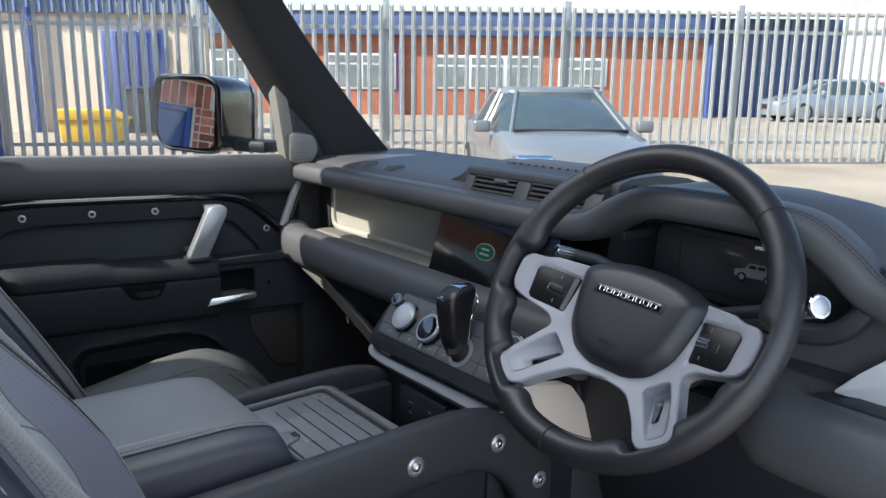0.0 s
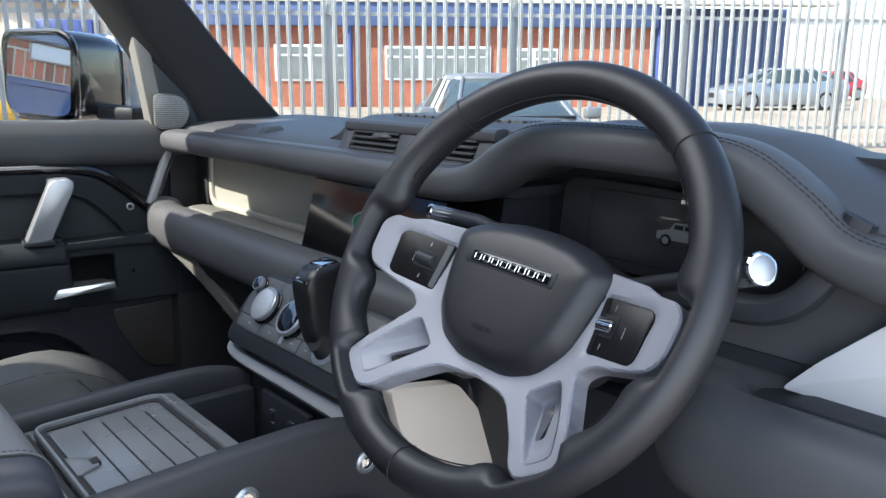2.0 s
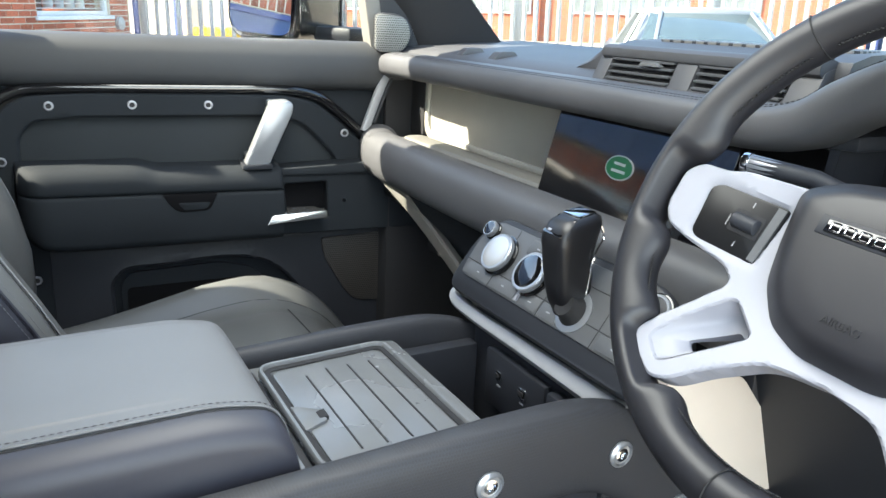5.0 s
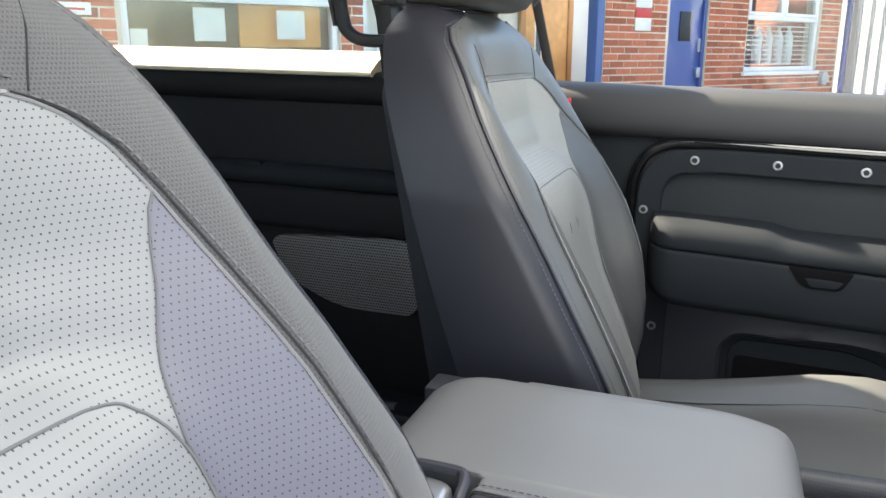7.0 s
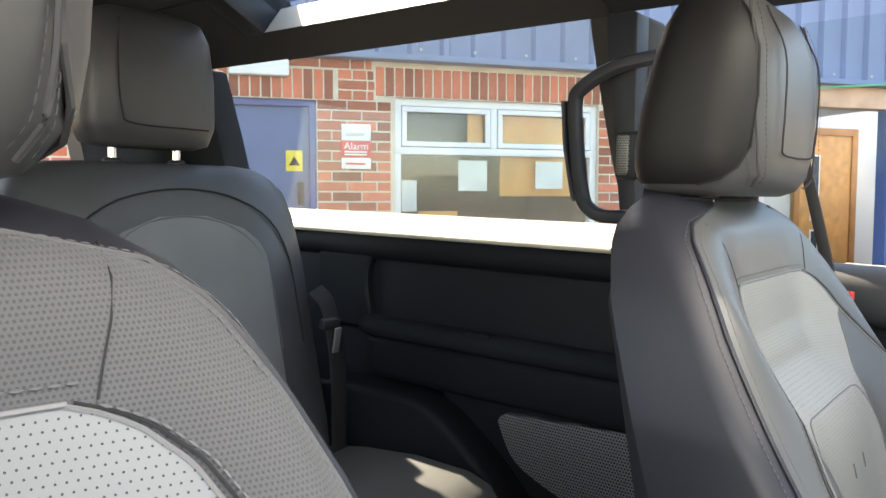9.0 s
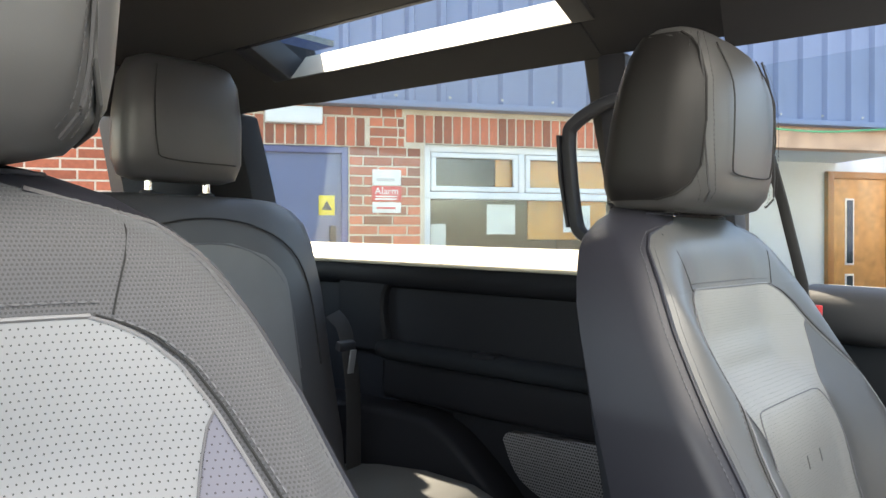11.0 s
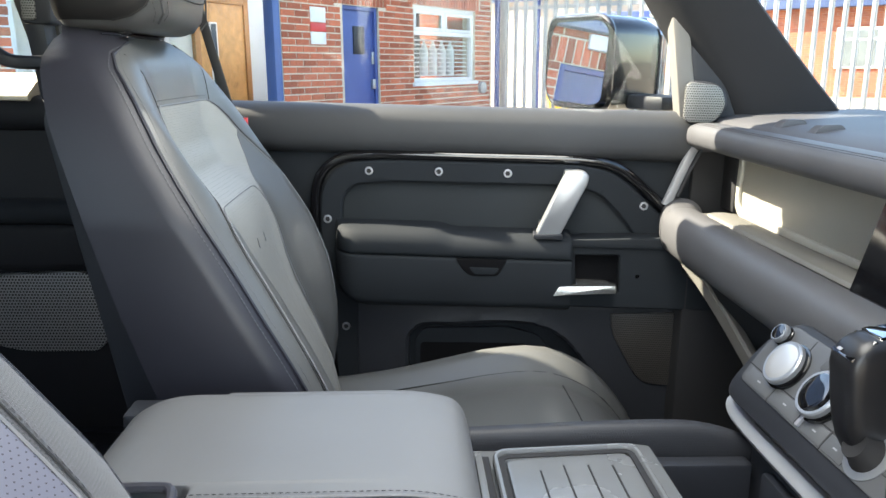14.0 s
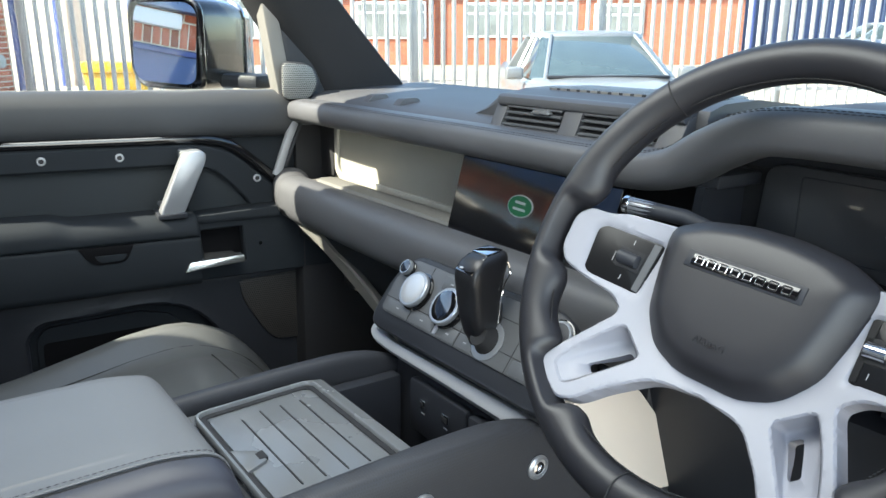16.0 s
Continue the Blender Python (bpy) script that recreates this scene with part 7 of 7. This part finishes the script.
    part("board", box(0.70, 0.84, 0.10, 0.12, 1.99, 2.30, 0.004), M_REFLECTION, w)
    part("board", box(1.00, 1.70, 0.16, 0.18, 1.62, 1.94, 0.004), M_REFLECTION, w)
    part("board", box(0.30, 0.62, 0.10, 0.12, 1.25, 1.50, 0.004), M_REFLECTION, w)
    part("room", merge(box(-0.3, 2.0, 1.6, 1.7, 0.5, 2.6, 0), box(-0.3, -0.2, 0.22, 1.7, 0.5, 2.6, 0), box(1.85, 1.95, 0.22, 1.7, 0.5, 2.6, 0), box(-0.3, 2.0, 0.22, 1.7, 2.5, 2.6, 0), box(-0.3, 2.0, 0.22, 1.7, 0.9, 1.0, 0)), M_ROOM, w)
    w2 = pvc_window(u, 7.50, 9.18, 1.36, 2.37, mull=(8.34,), trans=2.02)
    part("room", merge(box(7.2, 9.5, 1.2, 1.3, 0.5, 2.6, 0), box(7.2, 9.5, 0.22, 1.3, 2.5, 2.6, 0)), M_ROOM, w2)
    for k in range(9):
        part("blind_slat", box(7.58, 9.10, 0.10, 0.12, 1.44 + 0.06 * k, 1.455 + 0.06 * k, 0), M_PVC, w2)
    for k in range(4):
        part("bottle", lathe([(0.05, 0), (0.06, 0.02), (0.06, 0.36), (0.02, 0.45), (0.02, 0.50)], 12, pose(8.0 + 0.24 * k, 0.17, 1.44)), M_PVC, w2)
    # signs, lamps
    def plate(x0, x1, z0, z1, m, name="sign_plate"):
        return part(name, box(x0, x1, -0.012, 0.0, z0, z1, 0.002), m, u)
    a = plate(-0.32, -0.10, 2.03, 2.15, M_SIGNW)
    part("sign_bar", box(-0.29, -0.15, -0.015, -0.011, 2.06, 2.085, 0), M_GALV, a)
    a = plate(-0.325, -0.095, 1.91, 2.025, M_SIGNR)
    lettering("Alarm", 0.075, pose(-0.21, -0.0125, 1.985, 90), M_SIGNW, a, "alarm_writing", 0.0005)
    for z in (1.945, 1.925):
        part("sign_bar", box(-0.30, -0.13, -0.015, -0.011, z - 0.005, z + 0.005, 0), M_SIGNW, a)
    a = plate(-0.32, -0.10, 1.82, 1.90, M_SIGNW)
    part("sign_bar", box(-0.29, -0.14, -0.015, -0.011, 1.85, 1.865, 0), M_SIGNR, a)
    for z0, z1, m in ((2.06, 2.22, M_SIGNW), (1.96, 2.05, M_SIGNR), (1.82, 1.95, M_SIGNW)):
        plate(5.40, 5.66, z0, z1, m)
    part("wall_lamp", box(-1.12, -0.70, -0.08, 0.0, 2.47, 2.60, 0.015), M_PVC, u, "white bulkhead lamp")
    part("wall_lamp", box(6.33, 6.62, -0.09, 0.0, 2.50, 2.60, 0.02), M_PVC, u, "white bulkhead lamp")
    part("wall_box", lathe([(0.09, 0), (0.09, 0.05), (0.06, 0.07)], 16, pose(9.36, -0.01, 1.25, 90)), M_GALV, u)
    # profiled cladding and gutter
    pts = [(x * 0.25 - 7.0 + o, y) for x in range(68) for o, y in ((0.0, -0.06), (0.17, -0.06), (0.195, -0.10), (0.235, -0.10))]
    bm = bmesh.new()
    lo = [bm.verts.new((a, b, 2.66)) for a, b in pts if a < 9.86]
    hi = [bm.verts.new((a, b, 4.3)) for a, b in pts if a < 9.86]
    for i in range(len(lo) - 1):
        bm.faces.new((lo[i], lo[i + 1], hi[i + 1], hi[i]))
    part("cladding", bm, M_CLAD, u, "blue profiled metal cladding", angle=20)
    part("cladding_back", box(-7.0, 9.82, -0.04, 0.20, 2.63, 4.3, 0), M_CLAD, u)
    part("drip_flashing", box(-7.0, 9.86, -0.125, 0.0, 2.62, 2.668, 0.004), M_CLAD, u)
    part("white_panel", box(-7.0, -2.2, -0.14, -0.09, 2.66, 4.3, 0), M_PVC, u)
    for k in range(26):
        part("cladding_screw", lathe([(0.012, 0), (0.012, 0.006), (0.004, 0.01)], 8, pose(-1.0 + k * 0.42, -0.125, 2.70, 90)), M_GALV, u)
    part("cable", tube([(2.4, -0.13, 2.66), (3.0, -0.14, 2.58), (3.6, -0.14, 2.56), (4.2, -0.14, 2.60), (4.8, -0.13, 2.64), (6.4, -0.13, 2.66), (7.2, -0.13, 2.61), (8.6, -0.13, 2.64)], 0.009, 6, smooth=5), M_CABLE, u)
    part("return_wall", box(9.62, 9.72, 0.22, 6.0, 0, 4.3, 0), M_BRICKFAR, u)
    return u, openings, spans, TOP


UNIT = brick_unit()


# -- parked cars --
def car_body(name, label, m, colour, L=4.7, W=1.80, H=1.46):
    """A saloon: lower body, glazed cabin, roof, pillars, wheels. Nose along +x."""
    c = thing(name, label, "car", at=m)
    hw, k = W / 2, L / 4.7
    rings = []
    for x, w, zt, zb in ((2.36, 0.62, 0.60, 0.32), (2.30, 0.78, 0.70, 0.22), (2.05, 0.90, 0.80, 0.20), (1.60, 0.97, 0.90, 0.20), (1.10, 0.99, 0.97, 0.20), (0.2, 1.0, 0.97, 0.20), (-1.0, 1.0, 1.0, 0.20),
                         (-1.80, 0.98, 1.06, 0.22), (-2.20, 0.92, 1.05, 0.25), (-2.33, 0.82, 0.95, 0.35)):
        y = hw * w
        rings.append([(x * k, a, b) for a, b in ((-y * 0.92, zb), (-y, zb + 0.12), (-y, 0.62), (-y * 0.985, zt - 0.10), (-y * 0.90, zt - 0.02), (-y * 0.5, zt + 0.012), (0, zt + 0.018),
                                                 (y * 0.5, zt + 0.012), (y * 0.90, zt - 0.02), (y * 0.985, zt - 0.10), (y, 0.62), (y, zb + 0.12), (y * 0.92, zb))])
    part("body", loft(rings), colour, c, angle=45)
    base = [(1.18, 0.70), (0.95, 0.84), (-1.0, 0.86), (-1.85, 0.74)]
    top = [(0.36, 0.50), (0.26, 0.60), (-0.75, 0.60), (-1.08, 0.50)]
    def ring(pts, z, e=0.0):
        full = [(x * k + (e if x > 0 else -e), -y * hw / 0.9 - e) for x, y in pts] + [(x * k + (e if x > 0 else -e), y * hw / 0.9 + e) for x, y in pts[::-1]]
        return [(x, y, z) for x, y in full]
    part("glazing", loft([ring(base, 0.94), ring(top, H - 0.05)]), M_TINT, c, "dark tinted glazing", angle=30)
    part("roof", loft([ring(top, H - 0.075, 0.022), ring(top, H - 0.045, 0.018), ring([(x * 0.97, y * 0.94) for x, y in top], H - 0.018, 0.0), ring([(x * 0.88, y * 0.80) for x, y in top], H - 0.003, 0.0), ring([(x * 0.6, y * 0.45) for x, y in top], H + 0.006, 0.0)]), colour, c, angle=60)
    for s in (-1, 1):
        for i, r in ((0, 0.024), (2, 0.026), (3, 0.045)):
            p, q = base[i], top[i]
            part("pillar", tube([(p[0] * k, s * p[1] * hw / 0.9, 0.93), (q[0] * k, s * q[1] * hw / 0.9, H - 0.05)], r, 6), colour, c)
        part("pillar", tube([(-0.1 * k, s * 0.855 * hw / 0.9, 0.93), (-0.25 * k, s * 0.602 * hw / 0.9, H - 0.05)], 0.035, 6), colour, c)
        mi = part("door_mirror", moved(box(-0.05, 0.07, -0.10, 0.10, -0.07, 0.07, 0.03, 3), pose(0.85 * k, s * (hw + 0.10), 1.0)), colour, c)
        part("headlight", moved(box(-0.16, 0.10, -0.20, 0.20, -0.06, 0.07, 0.03, 3), pose(2.16 * k, s * hw * 0.70, 0.70)), M_CHROME, c)
        for x in (1.42 * k, -1.38 * k):
            w = part("wheel", lathe([(0.20, -0.11), (0.30, -0.11), (0.325, -0.08), (0.325, 0.08), (0.30, 0.11), (0.20, 0.11)], 24, pose(x, s * (hw - 0.09), 0.325, 90)), M_TYRE, c)
            part("rim", lathe([(0.225, -0.115), (0.225, -0.10), (0.20, -0.105), (0.04, -0.09)] if s > 0 else [(0.225, 0.115), (0.225, 0.10), (0.20, 0.105), (0.04, 0.09)], 20, pose(x, s * (hw - 0.09), 0.325, 90)), M_SILVER, w)
    part("grille", box(2.30 * k, 2.37 * k, -0.38, 0.38, 0.42, 0.60, 0.02), M_PLAST, c)
    part("screen_base", box(1.13 * k, 1.24 * k, -0.68, 0.68, 0.955, 0.985, 0.01), M_PLAST, c)
    return c


def cars():
    c = car_body("parked_saloon", "silver grey saloon car parked nose on", FRONT @ pose(1.36, 10.2, 0.17, 0, 0, -85), M_CARGREY)
    for s in (-0.42, 0.42):
        part("seat_back", box(-0.15, 0.05, s - 0.22, s + 0.22, 0.90, 1.22, 0.06, 3), M_PLAST, c)
    D = 29.0
    car_body("far_saloon", "pale silver saloon parked across the yard", FRONT @ pose((1432 - 784) / 1355 * D * 0.978, D - 1.5, 0.5, 0, 0, 184), M_CARSILV)
    D = 40.0
    car_body("red_hatchback", "red hatchback parked far across the yard", FRONT @ pose((1565 - 784) / 1355 * D * 0.978, D, 0.5, 0, 0, 200), M_CARRED, 4.0, 1.7, 1.5)


cars()


# -- far buildings, yard, sky line --
def far_side():
    D = 29.5
    k = D * 0.978 / 1355
    X = lambda p: (p - 784) * k
    Z = lambda y: 1.653 + (150 - y) * D / 1417
    b = thing("far_brick_unit", "long low red brick unit with blue fascia", "building", at=FRONT)
    part("wall", box(X(350), X(1235), D, D + 0.3, 0.4, Z(66), 0), M_BRICKFAR, b)
    part("fascia", box(X(330), X(1240), D - 0.35, D + 0.3, Z(66), Z(26), 0.02), M_BLUEG, b, "blue fascia board")
    part("fascia_lip", box(X(330), X(1560), D - 0.42, D + 0.3, Z(26), Z(20), 0.02), M_FELT, b)
    part("roof", loft([[(X(330), D - 0.4, Z(21)), (X(1500), D - 0.4, Z(21)), (X(1450), D + 8, Z(-10)), (X(300), D + 8, Z(-10))], [(X(330), D - 0.4, Z(22)), (X(1500), D - 0.4, Z(22)), (X(1450), D + 8, Z(-9)), (X(300), D + 8, Z(-9))]]), M_FELT, b)
    for x0, x1, z0, z1, ml in ((575, 697, 97, 160, (635,)), (765, 950, 99, 158, (826, 888)), (983, 1068, 102, 152, (1025,)), (370, 432, 92, 160, (400,))):
        w = part("window", box(X(x0), X(x1), D - 0.05, D + 0.05, Z(z1), Z(z0), 0.01), M_PVC, b, "white framed window")
        ed = [x0] + list(ml) + [x1]
        for a, c in zip(ed, ed[1:]):
            part("pane", box(X(a) + 0.08, X(c) - 0.08, D - 0.07, D - 0.04, Z(z1) + 0.08, Z(z0 + 20), 0), M_FARPANE, w)
            part("pane", box(X(a) + 0.08, X(c) - 0.08, D - 0.07, D - 0.04, Z(z0 + 16), Z(z0) - 0.08, 0), M_FARPANE, w)
    for p in (706, 1246):
        part("downpipe", lathe([(0.09, 0.4), (0.09, Z(30))], 10, pose(X(p), D - 0.15, 0)), M_BLUE, b, "blue downpipe")
    c = thing("far_clad_unit", "dark blue metal clad unit", "building", at=FRONT)
    part("wall", box(X(1240), X(1512), D + 1.6, D + 6, 0.4, Z(24), 0), M_BLUEG, c)
    for i in range(20):
        x = X(1244 + i * 13.4)
        part("rib", box(x, x + 0.06, D + 1.56, D + 1.62, 0.4, Z(26), 0), M_CLAD, c)
    e = thing("far_white_unit", "white metal clad unit across the yard", "building", at=FRONT)
    part("wall", box(X(1500) + 6, X(1568) + 30, D + 16, D + 24, 0.4, Z(-5), 0), M_PVC, e)
    part("roof_edge", box(X(1500) + 6, X(1568) + 30, D + 15.9, D + 16, Z(-5), Z(-12), 0), M_FELT, e)
    # behind the fence on the left
    D2 = 17.5
    k2 = D2 * 0.978 / 1355
    X2 = lambda p: (p - 784) * k2
    l = thing("beige_unit", "beige rendered unit with tall blue doors", "building", at=FRONT)
    part("wall", box(X2(-900), X2(362), D2, D2 + 0.3, 0.4, 3.15, 0), M_BEIGE, l)
    part("tall_door", box(X2(182), X2(292), D2 - 0.08, D2 + 0.02, 0.45, 2.75, 0.02), M_BLUE, l, "dark blue double door")
    for i in range(6):
        x = X2(188 + i * 18)
        part("door_rib", box(x, x + 0.05, D2 - 0.11, D2 - 0.07, 0.5, 2.7, 0), M_BLUE, l)
    part("upper_cladding", box(X2(-900), X2(366), D2 - 0.15, D2 + 0.3, 3.1, 5.2, 0), M_CLAD, l)
    for i in range(40):
        x = X2(-60 + i * 11)
        part("rib", box(x, x + 0.05, D2 - 0.19, D2 - 0.14, 3.1, 5.2, 0), M_CLAD, l)
    part("downpipe", lathe([(0.09, 0.4), (0.09, 3.2)], 10, pose(X2(62), D2 - 0.15, 0)), M_BLUE, l)
    bn = thing("grit_bin", "yellow plastic grit bin in the yard", "grit bin", at=FRONT @ pose(-6.75, 14.9, 0.5, 0, 0, 10))
    part("tub", prism([(-0.50, 0.0), (-0.58, 0.42), (0.58, 0.42), (0.50, 0.0)], "y", -0.35, 0.35, 0.04), M_YELLOW, bn)
    part("lid", prism([(-0.60, 0.42), (-0.60, 0.62), (0.35, 0.60), (0.62, 0.45), (0.62, 0.42)], "y", -0.38, 0.38, 0.04), M_YELLOW, bn)
    cb = thing("wheeled_bin", "dark grey wheeled bin beside the wall", "bin", at=FRONT @ pose(-6.55, 16.9, 0.5))
    part("tub", prism([(-0.26, 0.05), (-0.32, 0.95), (0.32, 0.95), (0.26, 0.05)], "y", -0.3, 0.3, 0.02), M_PLAST, cb)
    part("lid", box(-0.34, 0.34, -0.34, 0.34, 0.95, 1.03, 0.02), M_PLAST, cb)
    p = thing("electricity_pylon", "distant lattice electricity pylon", "pylon", at=FRONT @ pose(300 * 0.512, 300, 0))
    for s in (-1, 1):
        for q in (-1, 1):
            part("leg", tube([(s * 4, q * 4, 0), (s * 1.0, q * 1.0, 26), (s * 0.5, q * 0.5, 40)], 0.18, 5), M_GALV, p)
    for z, w in ((28, 8), (33, 7), (38, 5)):
        part("arm", tube([(-w, 0, z), (0, 0, z + 1.5), (w, 0, z)], 0.16, 5), M_GALV, p)


M_FARPANE = mat("far window pane", (0.20, 0.22, 0.22), 0.25, vary=0.2, vscale=2)
far_side()


def trees():
    rnd = random.Random(4)
    for X, D, h in ((-2.5, 60, 6.2), (5.5, 62, 6.4), (-9, 58, 6.0)):
        t = thing("far_tree", "bare-topped tree behind the roof line", "tree", "far trees", at=FRONT @ pose(X, D, 0.5))
        part("trunk", tube([(0, 0, 0), (0.1, 0, h * 0.5), (0, 0.1, h * 0.8)], 0.16, 7), M_BARK, t)
        bm = bmesh.new()
        for i in range(700):
            a, r, z = rnd.uniform(0, 6.28), rnd.uniform(0.1, 2.6) ** 0.9, rnd.uniform(h * 0.5, h * 1.05)
            r *= 1 - abs(z / h - 0.72) * 1.3
            c = Vector((r * math.cos(a), r * math.sin(a), z))
            d1 = Vector((rnd.uniform(-1, 1), rnd.uniform(-1, 1), rnd.uniform(-1, 1))).normalized() * 0.14
            d2 = d1.cross(Vector((rnd.uniform(-1, 1), rnd.uniform(-1, 1), rnd.uniform(-1, 1)))).normalized() * 0.10
            bm.faces.new([bm.verts.new(c + d1), bm.verts.new(c + d2), bm.verts.new(c - d1), bm.verts.new(c - d2)])
        part("crown", bm, M_LEAF, t)


trees()


# -- bricks of the near unit, one by one --
def bricks():
    u, openings, spans, TOP = UNIT
    def cut(a, b, z):
        """Runs of wall between a and b at height z, clear of the openings."""
        runs = [(a, b)]
        for o in openings:
            if o[2] - 0.04 < z < o[3] + 0.23:
                nxt = []
                e = 0.155 if z > o[3] else 0.0
                o = (o[0] - e, o[1] + e)
                for p, q in runs:
                    if o[1] <= p or o[0] >= q:
                        nxt.append((p, q))
                        continue
                    if p < o[0]:
                        nxt.append((p, o[0]))
                    if q > o[1]:
                        nxt.append((o[1], q))
                runs = nxt
        return runs
    one = finish(box(-0.1060, 0.1060, 0.0, 0.03, -0.0310, 0.0310, 0.003, 1))
    one.materials.append(M_BRICK)
    half = finish(box(-0.0485, 0.0485, 0.0, 0.03, -0.0310, 0.0310, 0.003, 1))
    half.materials.append(M_BRICK)
    stand = finish(box(-0.0310, 0.0310, 0.0, 0.03, -0.1060, 0.1060, 0.003, 1))
    stand.materials.append(M_BRICK)
    closer = finish(box(-0.0225, 0.0225, 0.0, 0.03, -0.0310, 0.0310, 0.003, 1))
    closer.materials.append(M_BRICK)
    rnd = random.Random(7)
    spots = []
    for a, b in spans:
        z, row = 0.0375, 0
        while z < TOP - 0.03:
            for p, q in cut(a, b, z):
                x = p + 0.005
                first = row % 2
                while q - x > 0.047:
                    w = 0.215 if not first and q - x > 0.215 else 0.10 if q - x > 0.10 else 0.045
                    first = False
                    spots.append((x + w / 2, z, one if w > 0.2 else half if w > 0.08 else closer))
                    x += w + 0.010
            z += 0.075
            row += 1
    for o in openings:
        x = o[0] + 0.035 - 0.15
        while x < o[1] + 0.15:
            spots.append((x, o[3] + 0.1125, stand))
            x += 0.075
    near = [s for s in spots if s[1] > 1.55 and (-1.9 < s[0] < 2.05 or 4.9 < s[0] < 7.4)]
    near.sort(key=lambda s: (s[2] is not stand, s[0]))
    rnd.shuffle(near)
    picked = [s for s in near if -1.7 < s[0] < 2.05][:300]
    chosen = set(map(id, picked))
    for s in picked:
        ob = new("brick", s[2])
        ob.parent = u
        ob.matrix_local = pose(s[0], -0.004 + rnd.uniform(-0.002, 0.002), s[1])
    verts, faces = [], []
    for s in spots:
        if id(s) in chosen:
            continue
        hx, hz = {id(one): (0.1060, 0.0310), id(half): (0.0485, 0.0310), id(stand): (0.0310, 0.1060), id(closer): (0.0225, 0.0310)}[id(s[2])]
        y, k = -0.004 + rnd.uniform(-0.002, 0.002), len(verts)
        for dx, dz in ((-1, -1), (1, -1), (1, 1), (-1, 1)):
            verts.append((s[0] + dx * hx, 0.004, s[1] + dz * hz))
        for dx, dz in ((-1, -1), (1, -1), (1, 1), (-1, 1)):
            verts.append((s[0] + dx * (hx - 0.002), y, s[1] + dz * (hz - 0.002)))
        faces += [(k + 4, k + 5, k + 6, k + 7)] + [(k + i, k + (i + 1) % 4, k + 4 + (i + 1) % 4, k + 4 + i) for i in range(4)]
    me = bpy.data.meshes.new("bricks")
    me.from_pydata(verts, [], faces)
    me.materials.append(M_BRICKS)
    ob = new("brickwork", me)
    ob.parent = u
    tagged(ob, kind="stuff")


bricks()
